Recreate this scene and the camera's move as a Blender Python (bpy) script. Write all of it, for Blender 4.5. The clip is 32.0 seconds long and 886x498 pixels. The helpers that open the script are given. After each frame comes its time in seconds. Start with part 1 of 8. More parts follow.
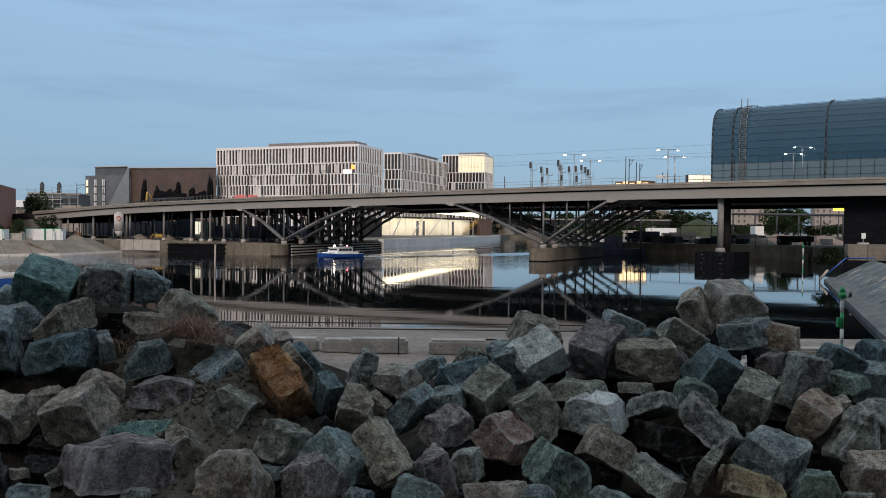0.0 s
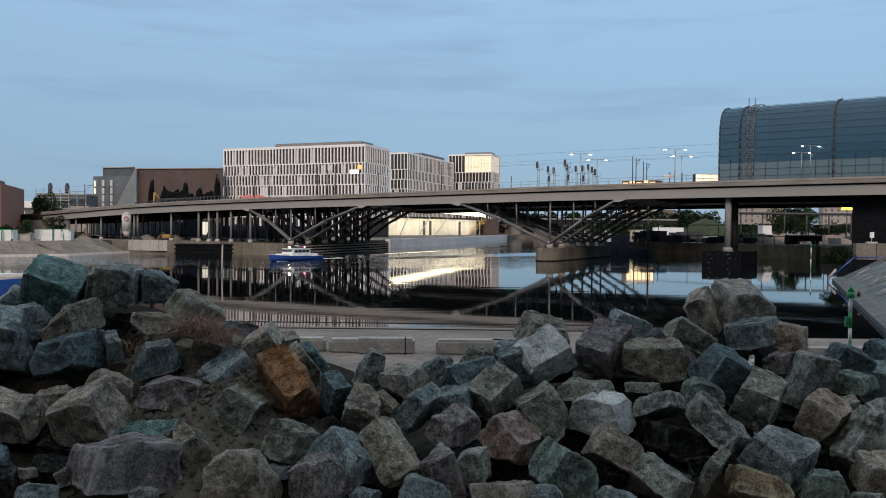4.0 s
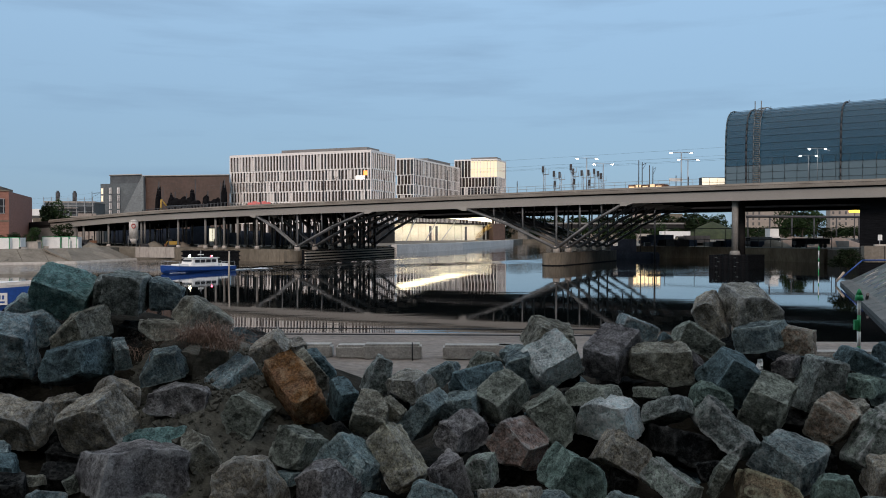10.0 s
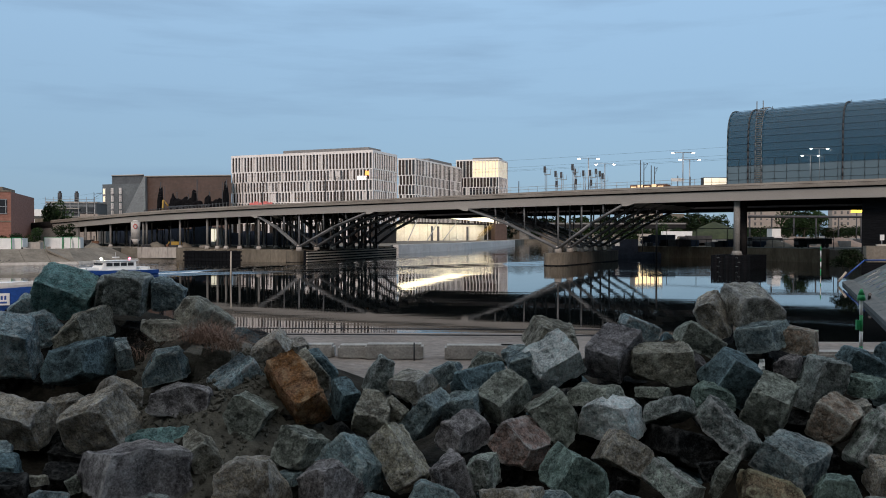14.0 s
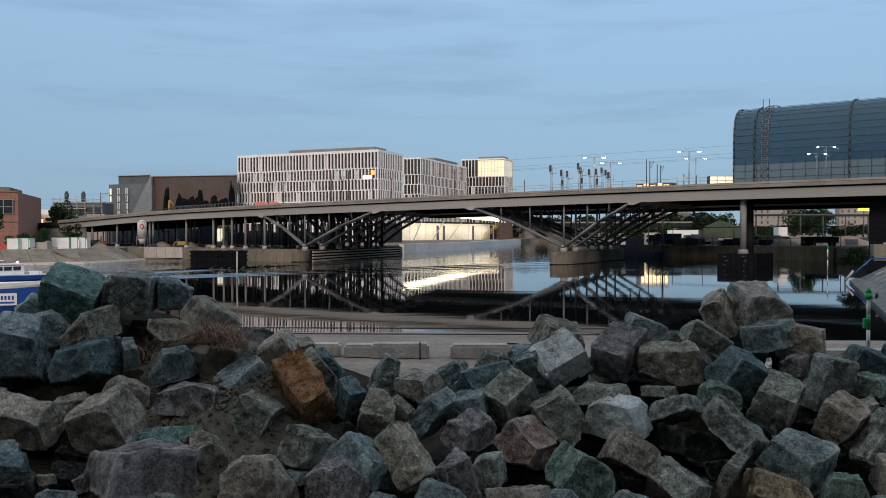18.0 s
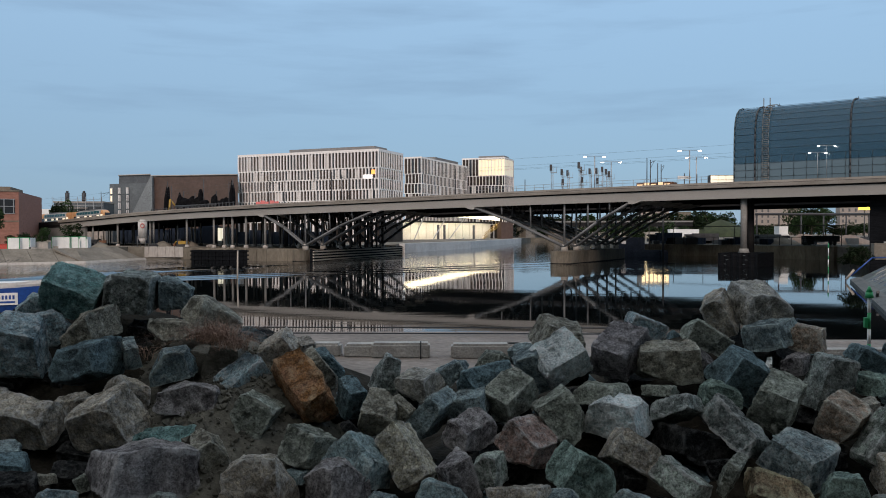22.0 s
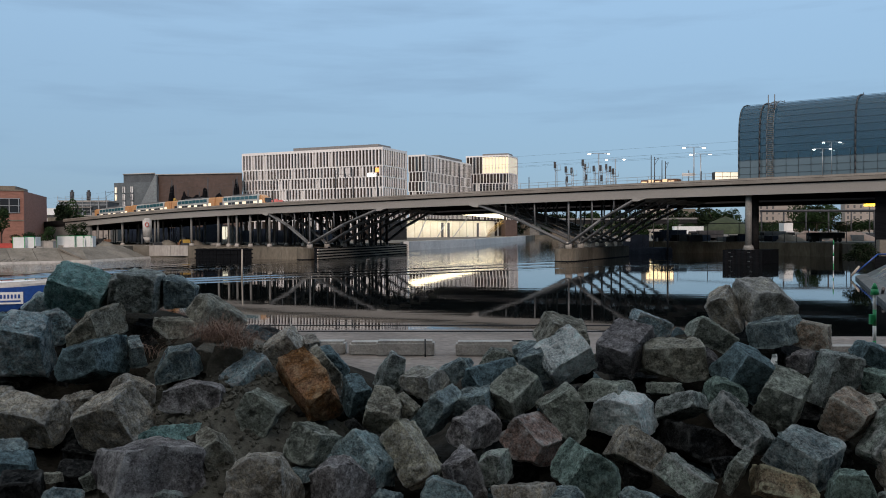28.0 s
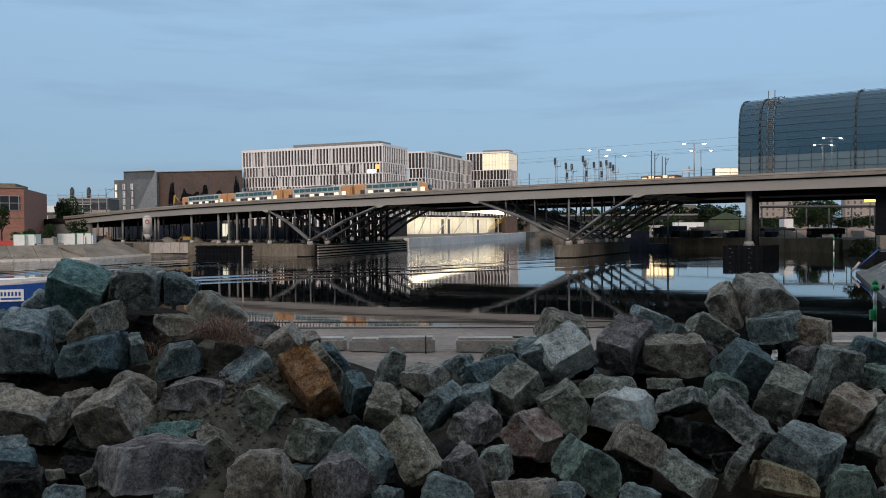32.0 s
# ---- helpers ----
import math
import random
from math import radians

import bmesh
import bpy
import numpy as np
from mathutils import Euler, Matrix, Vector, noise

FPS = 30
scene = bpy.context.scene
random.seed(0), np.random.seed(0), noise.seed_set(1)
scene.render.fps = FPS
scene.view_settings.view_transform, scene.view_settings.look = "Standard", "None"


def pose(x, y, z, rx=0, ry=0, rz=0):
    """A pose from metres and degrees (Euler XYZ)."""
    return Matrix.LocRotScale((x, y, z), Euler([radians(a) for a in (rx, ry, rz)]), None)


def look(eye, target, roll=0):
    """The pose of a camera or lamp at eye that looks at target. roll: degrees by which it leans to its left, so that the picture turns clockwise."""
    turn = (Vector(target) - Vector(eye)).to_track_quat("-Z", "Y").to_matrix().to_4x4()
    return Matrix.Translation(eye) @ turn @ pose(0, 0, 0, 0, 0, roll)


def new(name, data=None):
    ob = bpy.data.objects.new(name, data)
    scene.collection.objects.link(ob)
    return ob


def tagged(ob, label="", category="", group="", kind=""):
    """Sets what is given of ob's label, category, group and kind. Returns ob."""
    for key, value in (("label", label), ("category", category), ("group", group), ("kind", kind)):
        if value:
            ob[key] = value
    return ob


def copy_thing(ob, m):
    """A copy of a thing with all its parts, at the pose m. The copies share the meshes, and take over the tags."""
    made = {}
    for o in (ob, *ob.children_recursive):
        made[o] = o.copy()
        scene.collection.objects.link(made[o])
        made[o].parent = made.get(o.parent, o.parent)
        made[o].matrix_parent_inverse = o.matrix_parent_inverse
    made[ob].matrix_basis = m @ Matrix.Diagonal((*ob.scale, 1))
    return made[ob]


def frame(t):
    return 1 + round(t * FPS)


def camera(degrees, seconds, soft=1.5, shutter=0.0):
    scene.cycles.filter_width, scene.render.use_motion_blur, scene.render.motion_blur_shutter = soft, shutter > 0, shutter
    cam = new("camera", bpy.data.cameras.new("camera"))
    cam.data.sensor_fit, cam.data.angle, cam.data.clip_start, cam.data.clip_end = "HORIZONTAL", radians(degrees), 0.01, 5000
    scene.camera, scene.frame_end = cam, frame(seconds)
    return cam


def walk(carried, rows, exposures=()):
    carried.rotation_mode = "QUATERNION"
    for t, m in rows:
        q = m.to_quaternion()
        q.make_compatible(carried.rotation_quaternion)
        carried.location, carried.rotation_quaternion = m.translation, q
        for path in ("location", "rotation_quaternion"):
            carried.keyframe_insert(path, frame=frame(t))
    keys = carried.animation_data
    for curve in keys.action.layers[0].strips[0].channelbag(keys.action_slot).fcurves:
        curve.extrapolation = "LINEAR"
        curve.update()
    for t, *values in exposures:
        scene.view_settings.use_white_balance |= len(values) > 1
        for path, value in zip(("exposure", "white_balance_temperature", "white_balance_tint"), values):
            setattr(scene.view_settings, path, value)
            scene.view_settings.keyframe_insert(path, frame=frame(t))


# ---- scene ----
import functools


# ---- camera ----
cam = camera(56.8, 32.0, soft=0.95)
walk(cam, [
    (0.0, pose(-0.000, 0.003, 5.499, 88.687, 0, -1.070) @ pose(0, 0, 0, 0, 0, 0.532)),
    (0.5, pose(-0.000, 0.003, 5.499, 88.673, 0, -1.023) @ pose(0, 0, 0, 0, 0, 0.504)),
    (1.0, pose(0.000, 0.002, 5.499, 88.696, 0, -0.948) @ pose(0, 0, 0, 0, 0, 0.492)),
    (1.5, pose(0.000, 0.002, 5.499, 88.698, 0, -0.868) @ pose(0, 0, 0, 0, 0, 0.483)),
    (2.0, pose(0.001, 0.002, 5.499, 88.695, 0, -0.813) @ pose(0, 0, 0, 0, 0, 0.465)),
    (2.5, pose(0.001, 0.002, 5.499, 88.682, 0, -0.769) @ pose(0, 0, 0, 0, 0, 0.446)),
    (3.0, pose(0.001, 0.002, 5.499, 88.672, 0, -0.715) @ pose(0, 0, 0, 0, 0, 0.431)),
    (3.5, pose(0.001, 0.002, 5.499, 88.658, 0, -0.661) @ pose(0, 0, 0, 0, 0, 0.437)),
    (5.5, pose(0.001, 0.001, 5.499, 88.787, 0, -0.435) @ pose(0, 0, 0, 0, 0, 0.345)),
    (6.0, pose(0.001, 0.001, 5.499, 88.806, 0, -0.397) @ pose(0, 0, 0, 0, 0, 0.304)),
    (6.5, pose(0.000, 0.002, 5.499, 88.818, 0, -0.382) @ pose(0, 0, 0, 0, 0, 0.267)),
    (7.0, pose(0.000, 0.002, 5.499, 88.819, 0, -0.385) @ pose(0, 0, 0, 0, 0, 0.228)),
    (7.5, pose(0.000, 0.002, 5.499, 88.833, 0, -0.373) @ pose(0, 0, 0, 0, 0, 0.190)),
    (8.0, pose(0.000, 0.002, 5.499, 88.871, 0, -0.365) @ pose(0, 0, 0, 0, 0, 0.156)),
    (8.5, pose(0.000, 0.002, 5.499, 88.897, 0, -0.336) @ pose(0, 0, 0, 0, 0, 0.128)),
    (9.0, pose(0.000, 0.002, 5.499, 88.942, 0, -0.278) @ pose(0, 0, 0, 0, 0, 0.100)),
    (9.5, pose(0.000, 0.002, 5.500, 89.008, 0, -0.204) @ pose(0, 0, 0, 0, 0, 0.080)),
    (10.0, pose(0.000, 0.002, 5.500, 89.037, 0, -0.157) @ pose(0, 0, 0, 0, 0, 0.073)),
    (10.5, pose(0.000, 0.001, 5.500, 89.020, 0, -0.136) @ pose(0, 0, 0, 0, 0, 0.068)),
    (11.0, pose(0.000, 0.001, 5.500, 89.005, 0, -0.111) @ pose(0, 0, 0, 0, 0, 0.062)),
    (11.5, pose(0.000, 0.001, 5.500, 89.022, 0, -0.061) @ pose(0, 0, 0, 0, 0, 0.036)),
    (12.0, pose(0.000, 0.001, 5.500, 89.042, 0, -0.017) @ pose(0, 0, 0, 0, 0, 0.001)),
    (12.5, pose(-0.000, 0.001, 5.500, 89.074, 0, -0.002) @ pose(0, 0, 0, 0, 0, -0.022)),
    (13.0, pose(-0.000, 0.001, 5.500, 89.078, 0, -0.008) @ pose(0, 0, 0, 0, 0, -0.006)),
    (13.5, pose(-0.001, 0.000, 5.500, 89.053, 0, -0.032) @ pose(0, 0, 0, 0, 0, 0.018)),
    (14.0, pose(-0.001, 0.000, 5.500, 89.049, 0, -0.040) @ pose(0, 0, 0, 0, 0, 0.043)),
    (14.5, pose(-0.001, 0.000, 5.500, 89.033, 0, 0.002) @ pose(0, 0, 0, 0, 0, 0.006)),
    (16.5, pose(-0.000, -0.000, 5.500, 89.008, 0, 0.290) @ pose(0, 0, 0, 0, 0, -0.116)),
    (17.0, pose(-0.000, -0.000, 5.500, 89.004, 0, 0.327) @ pose(0, 0, 0, 0, 0, -0.091)),
    (17.5, pose(-0.000, -0.000, 5.499, 89.008, 0, 0.351) @ pose(0, 0, 0, 0, 0, -0.094)),
    (18.0, pose(-0.000, -0.000, 5.499, 88.998, 0, 0.360) @ pose(0, 0, 0, 0, 0, -0.085)),
    (18.5, pose(-0.001, -0.000, 5.499, 88.987, 0, 0.374) @ pose(0, 0, 0, 0, 0, -0.082)),
    (19.0, pose(-0.001, -0.000, 5.499, 88.995, 0, 0.397) @ pose(0, 0, 0, 0, 0, -0.088)),
    (19.5, pose(-0.001, -0.000, 5.499, 89.018, 0, 0.418) @ pose(0, 0, 0, 0, 0, -0.112)),
    (20.0, pose(-0.001, -0.000, 5.500, 89.027, 0, 0.430) @ pose(0, 0, 0, 0, 0, -0.119)),
    (20.5, pose(-0.001, -0.000, 5.500, 89.012, 0, 0.424) @ pose(0, 0, 0, 0, 0, -0.123)),
    (21.0, pose(-0.001, -0.000, 5.500, 89.006, 0, 0.429) @ pose(0, 0, 0, 0, 0, -0.138)),
    (21.5, pose(-0.001, -0.000, 5.500, 88.988, 0, 0.422) @ pose(0, 0, 0, 0, 0, -0.130)),
    (22.0, pose(-0.000, 0.000, 5.500, 88.948, 0, 0.398) @ pose(0, 0, 0, 0, 0, -0.120)),
    (22.5, pose(-0.000, 0.000, 5.500, 88.919, 0, 0.390) @ pose(0, 0, 0, 0, 0, -0.125)),
    (23.0, pose(-0.000, 0.000, 5.500, 88.933, 0, 0.388) @ pose(0, 0, 0, 0, 0, -0.144)),
    (23.5, pose(-0.001, -0.000, 5.500, 88.961, 0, 0.405) @ pose(0, 0, 0, 0, 0, -0.153)),
    (24.0, pose(-0.001, -0.000, 5.500, 89.009, 0, 0.443) @ pose(0, 0, 0, 0, 0, -0.161)),
    (24.5, pose(-0.001, -0.000, 5.500, 89.020, 0, 0.468) @ pose(0, 0, 0, 0, 0, -0.170)),
    (25.0, pose(-0.001, -0.000, 5.500, 89.016, 0, 0.489) @ pose(0, 0, 0, 0, 0, -0.189)),
    (25.5, pose(-0.001, -0.000, 5.500, 89.023, 0, 0.502) @ pose(0, 0, 0, 0, 0, -0.236)),
    (27.5, pose(-0.001, -0.001, 5.500, 88.806, 0, 0.692) @ pose(0, 0, 0, 0, 0, -0.284)),
    (28.0, pose(-0.001, -0.001, 5.500, 88.801, 0, 0.689) @ pose(0, 0, 0, 0, 0, -0.304)),
    (28.5, pose(-0.001, -0.000, 5.500, 88.778, 0, 0.670) @ pose(0, 0, 0, 0, 0, -0.310)),
    (29.0, pose(-0.001, -0.000, 5.500, 88.764, 0, 0.658) @ pose(0, 0, 0, 0, 0, -0.315)),
    (29.5, pose(-0.001, -0.000, 5.499, 88.738, 0, 0.667) @ pose(0, 0, 0, 0, 0, -0.327)),
    (30.0, pose(-0.001, -0.000, 5.499, 88.709, 0, 0.681) @ pose(0, 0, 0, 0, 0, -0.336)),
    (30.5, pose(-0.001, -0.000, 5.499, 88.657, 0, 0.675) @ pose(0, 0, 0, 0, 0, -0.363)),
    (31.0, pose(-0.001, -0.000, 5.499, 88.634, 0, 0.681) @ pose(0, 0, 0, 0, 0, -0.388)),
    (31.5, pose(-0.001, -0.000, 5.499, 88.620, 0, 0.701) @ pose(0, 0, 0, 0, 0, -0.413)),
    (32.0, pose(-0.001, -0.001, 5.499, 88.560, 0, 0.710) @ pose(0, 0, 0, 0, 0, -0.420)),
], exposures=[(0.0, 0.0), (32.0, 0.0)])

# ---- light ----
world = bpy.data.worlds.new("dusk_sky")
scene.world = world
world.use_nodes = True
wn, wl = world.node_tree.nodes, world.node_tree.links
sky = wn.new("ShaderNodeTexSky")
sky.sky_type = "NISHITA"
sky.sun_disc = False
sky.sun_elevation = radians(9)
sky.sun_rotation = radians(205)
sky.altitude = 40
sky.air_density, sky.dust_density, sky.ozone_density = 1.0, 0.3, 3.0
# thin grey evening clouds high over the water
geo = wn.new("ShaderNodeTexCoord")
cmap = wn.new("ShaderNodeMapping")
cmap.inputs["Scale"].default_value = (1.6, 1.6, 14.0)
wl.new(geo.outputs["Generated"], cmap.inputs["Vector"])
cnoise = wn.new("ShaderNodeTexNoise")
cnoise.inputs["Scale"].default_value = 2.3
cnoise.inputs["Detail"].default_value = 6
cnoise.inputs["Roughness"].default_value = 0.55
wl.new(cmap.outputs["Vector"], cnoise.inputs["Vector"])
cramp = wn.new("ShaderNodeValToRGB")
cramp.color_ramp.elements[0].position, cramp.color_ramp.elements[1].position = 0.50, 0.72
cramp.color_ramp.elements[0].color, cramp.color_ramp.elements[1].color = (0, 0, 0, 1), (0.36, 0.36, 0.36, 1)
wl.new(cnoise.outputs["Fac"], cramp.inputs["Fac"])
cmix = wn.new("ShaderNodeMixRGB")
cmix.inputs[2].default_value = (1.5, 2.35, 3.5, 1)
# even blue of the hour after sunset, laid over the sky model
even = wn.new("ShaderNodeMixRGB")
even.inputs[0].default_value = 0.85
even.inputs[2].default_value = (2.05, 3.35, 5.1, 1)
wl.new(sky.outputs["Color"], even.inputs[1])
# a pale glow added high overhead, slightly behind the viewer, to light stone tops
gdot = wn.new("ShaderNodeVectorMath")
gdot.operation = "DOT_PRODUCT"
gdot.inputs[1].default_value = (-0.22, -0.32, 0.92)
wl.new(geo.outputs["Generated"], gdot.inputs[0])
gramp = wn.new("ShaderNodeValToRGB")
gramp.color_ramp.elements[0].position, gramp.color_ramp.elements[0].color = 0.1, (2.25, 3.45, 4.85, 1)
gramp.color_ramp.elements[1].position, gramp.color_ramp.elements[1].color = 1.0, (5.9, 5.8, 5.5, 1)
wl.new(gdot.outputs["Value"], gramp.inputs["Fac"])
wl.new(gramp.outputs["Color"], even.inputs[2])
# the sky pales upwards from the dull horizon
sep, rise, lift = wn.new("ShaderNodeSeparateXYZ"), wn.new("ShaderNodeMapRange"), wn.new("ShaderNodeVectorMath")
rise.inputs["From Min"].default_value, rise.inputs["From Max"].default_value = 0.03, 0.30
rise.inputs["To Min"].default_value, rise.inputs["To Max"].default_value = 0.89, 1.20
lift.operation = "SCALE"
wl.new(geo.outputs["Generated"], sep.inputs[0])
wl.new(sep.outputs["Z"], rise.inputs["Value"])
wl.new(even.outputs["Color"], lift.inputs[0])
wl.new(rise.outputs["Result"], lift.inputs["Scale"])
wl.new(cramp.outputs["Color"], cmix.inputs[0])
wl.new(lift.outputs["Vector"], cmix.inputs[1])
wl.new(cmix.outputs["Color"], wn["Background"].inputs["Color"])
wn["Background"].inputs["Strength"].default_value = 0.14

sun = new("sun", bpy.data.lights.new("sun", "SUN"))
sun.data.energy, sun.data.angle, sun.data.color = 1.75, radians(16), (1.0, 0.80, 0.70)
sun.matrix_world = look((-8, -102, 72.0), (0, 0, 0))


# ---- materials ----
def surface(name, c1, c2, scale=2.0, rough=0.7, bump=0.2, metal=0.0, fine=0.0, stretch=(1, 1, 1), vary=0.0, detail=6):
    """Two-tone noisy surface with fine grain; vary shifts the value from piece to piece."""
    m = bpy.data.materials.new(name)
    m.use_nodes = True
    n, l = m.node_tree.nodes, m.node_tree.links
    b = n["Principled BSDF"]
    b.inputs["Roughness"].default_value, b.inputs["Metallic"].default_value = rough, metal
    tc, mp = n.new("ShaderNodeTexCoord"), n.new("ShaderNodeMapping")
    mp.inputs["Scale"].default_value = stretch
    l.new(tc.outputs["Object"], mp.inputs["Vector"])
    t1 = n.new("ShaderNodeTexNoise")
    t1.inputs["Scale"].default_value, t1.inputs["Detail"].default_value, t1.inputs["Roughness"].default_value = scale, detail, 0.62
    l.new(mp.outputs["Vector"], t1.inputs["Vector"])
    r = n.new("ShaderNodeValToRGB")
    r.color_ramp.elements[0].position, r.color_ramp.elements[1].position = 0.32, 0.7
    r.color_ramp.elements[0].color, r.color_ramp.elements[1].color = (*c1, 1), (*c2, 1)
    l.new(t1.outputs["Fac"], r.inputs["Fac"])
    t2 = n.new("ShaderNodeTexNoise")
    t2.inputs["Scale"].default_value, t2.inputs["Detail"].default_value = fine or scale * 9, 4
    l.new(mp.outputs["Vector"], t2.inputs["Vector"])
    mx = n.new("ShaderNodeMixRGB")
    mx.blend_type = "OVERLAY"
    mx.inputs[0].default_value = 0.45
    l.new(r.outputs["Color"], mx.inputs[1])
    l.new(t2.outputs["Fac"], mx.inputs[2])
    last = mx.outputs["Color"]
    if vary:
        info, hs, mr = n.new("ShaderNodeObjectInfo"), n.new("ShaderNodeHueSaturation"), n.new("ShaderNodeMapRange")
        mr.inputs["To Min"].default_value, mr.inputs["To Max"].default_value = 1 - vary, 1 + vary
        l.new(info.outputs["Random"], mr.inputs["Value"])
        l.new(mr.outputs["Result"], hs.inputs["Value"])
        l.new(last, hs.inputs["Color"])
        last = hs.outputs["Color"]
    l.new(last, b.inputs["Base Color"])
    if bump:
        bp = n.new("ShaderNodeBump")
        bp.inputs["Strength"].default_value, bp.inputs["Distance"].default_value = bump, 0.3 / scale
        l.new(t1.outputs["Fac"], bp.inputs["Height"])
        b2 = n.new("ShaderNodeBump")
        b2.inputs["Strength"].default_value, b2.inputs["Distance"].default_value = bump, 0.04 / scale
        l.new(t2.outputs["Fac"], b2.inputs["Height"])
        l.new(bp.outputs["Normal"], b2.inputs["Normal"])
        l.new(b2.outputs["Normal"], b.inputs["Normal"])
    return m


def glow(name, colour, strength):
    m = bpy.data.materials.new(name)
    m.use_nodes = True
    b = m.node_tree.nodes["Principled BSDF"]
    b.inputs["Base Color"].default_value = (*colour, 1)
    b.inputs["Emission Color"].default_value = (*colour, 1)
    b.inputs["Emission Strength"].default_value = strength
    return m


def glazing(name, tint, rough=0.05, trans=0.0):
    m = bpy.data.materials.new(name)
    m.use_nodes = True
    n, l = m.node_tree.nodes, m.node_tree.links
    b = n["Principled BSDF"]
    b.inputs["Base Color"].default_value = (*tint, 1)
    b.inputs["Roughness"].default_value = rough
    b.inputs["Transmission Weight"].default_value = trans
    b.inputs["Specular IOR Level"].default_value = 0.6
    tc, t = n.new("ShaderNodeTexCoord"), n.new("ShaderNodeTexNoise")
    t.inputs["Scale"].default_value = 0.35
    l.new(tc.outputs["Object"], t.inputs["Vector"])
    bp = n.new("ShaderNodeBump")
    bp.inputs["Strength"].default_value, bp.inputs["Distance"].default_value = 0.05, 0.2
    l.new(t.outputs["Fac"], bp.inputs["Height"])
    l.new(bp.outputs["Normal"], b.inputs["Normal"])
    return m


def water_material():
    m = bpy.data.materials.new("harbour_water")
    m.use_nodes = True
    n, l = m.node_tree.nodes, m.node_tree.links
    b = n["Principled BSDF"]
    b.inputs["Base Color"].default_value = (0.003, 0.0045, 0.005, 1)
    b.inputs["Roughness"].default_value = 0.03
    b.inputs["IOR"].default_value = 1.33
    tc = n.new("ShaderNodeTexCoord")
    prev = None
    for sc, st, dist, det in (((0.05, 0.30, 1), 0.012, 0.5, 3), ((0.7, 1.4, 1), 0.012, 0.05, 3), ((0.012, 0.03, 1), 0.008, 2.0, 2)):
        mp, t, bp = n.new("ShaderNodeMapping"), n.new("ShaderNodeTexNoise"), n.new("ShaderNodeBump")
        mp.inputs["Scale"].default_value = sc
        t.inputs["Scale"].default_value, t.inputs["Detail"].default_value = 1.0, det
        l.new(tc.outputs["Object"], mp.inputs["Vector"])
        l.new(mp.outputs["Vector"], t.inputs["Vector"])
        bp.inputs["Strength"].default_value, bp.inputs["Distance"].default_value = st, dist
        l.new(t.outputs["Fac"], bp.inputs["Height"])
        if prev:
            l.new(prev, bp.inputs["Normal"])
        prev = bp.outputs["Normal"]
    # ruffled lane under the bridge where the boats pass
    mp, t, bp = n.new("ShaderNodeMapping"), n.new("ShaderNodeTexNoise"), n.new("ShaderNodeBump")
    mp.inputs["Scale"].default_value = (0.16, 1.1, 1)
    t.inputs["Scale"].default_value, t.inputs["Detail"].default_value = 1.0, 2
    l.new(tc.outputs["Object"], mp.inputs["Vector"])
    l.new(mp.outputs["Vector"], t.inputs["Vector"])
    sx, lane, lo = n.new("ShaderNodeSeparateXYZ"), n.new("ShaderNodeMapRange"), n.new("ShaderNodeMapRange")
    l.new(tc.outputs["Object"], sx.inputs[0])
    lane.interpolation_type = lo.interpolation_type = "SMOOTHSTEP"
    lane.inputs["From Min"].default_value, lane.inputs["From Max"].default_value = 110, 130
    lane.inputs["To Min"].default_value, lane.inputs["To Max"].default_value = 0.0, 0.32
    l.new(sx.outputs["Y"], lane.inputs["Value"])
    lo.inputs["From Min"].default_value, lo.inputs["From Max"].default_value = -18, -2
    lo.inputs["To Min"].default_value, lo.inputs["To Max"].default_value = 1.0, 0.12
    l.new(sx.outputs["X"], lo.inputs["Value"])
    mul = n.new("ShaderNodeMath")
    mul.operation = "MULTIPLY"
    l.new(lane.outputs["Result"], mul.inputs[0])
    l.new(lo.outputs["Result"], mul.inputs[1])
    l.new(mul.outputs["Value"], bp.inputs["Strength"])
    bp.inputs["Distance"].default_value = 0.5
    l.new(t.outputs["Fac"], bp.inputs["Height"])
    l.new(prev, bp.inputs["Normal"])
    l.new(bp.outputs["Normal"], b.inputs["Normal"])
    return m


WATER = water_material()
CONCRETE = surface("pale_concrete", (0.36, 0.33, 0.30), (0.46, 0.43, 0.39), 0.25, 0.85, 0.15, stretch=(1, 1, 0.35))
FASCIA = surface("bridge_concrete", (0.30, 0.288, 0.268), (0.37, 0.357, 0.333), 0.06, 0.8, 0.02, stretch=(1, 1, 2.0), fine=25.0)
CORNICE = surface("weathered_cornice_concrete", (0.20, 0.18, 0.155), (0.34, 0.315, 0.28), 0.22, 0.85, 0.05, stretch=(1, 1, 3.0), fine=6.0)
COLUMN = surface("grey_column_concrete", (0.16, 0.158, 0.15), (0.25, 0.245, 0.23), 0.4, 0.85, 0.1)
HALLBAR = surface("hall_glazing_bar", (0.03, 0.045, 0.055), (0.06, 0.08, 0.09), 1.0, 0.5, 0.02)
BANKWALL = surface("dark_bank_concrete", (0.115, 0.10, 0.075), (0.24, 0.21, 0.16), 0.3, 0.8, 0.3, stretch=(1, 1, 0.4))
OLDCONC = surface("stained_concrete", (0.095, 0.08, 0.06), (0.235, 0.205, 0.16), 0.3, 0.9, 0.3, stretch=(1, 1, 0.4))
# near-black underside colour, with the shade below the deck put into it
SOFFIT = surface("soffit_shade_black", (0.016, 0.016, 0.018), (0.034, 0.033, 0.032), 0.4, 0.9, 0.1)
STEEL = surface("painted_grey_steel", (0.11, 0.116, 0.12), (0.17, 0.175, 0.178), 0.6, 0.5, 0.05)
DARKSTEEL = surface("dark_steel", (0.025, 0.027, 0.03), (0.06, 0.06, 0.065), 0.8, 0.6, 0.1)
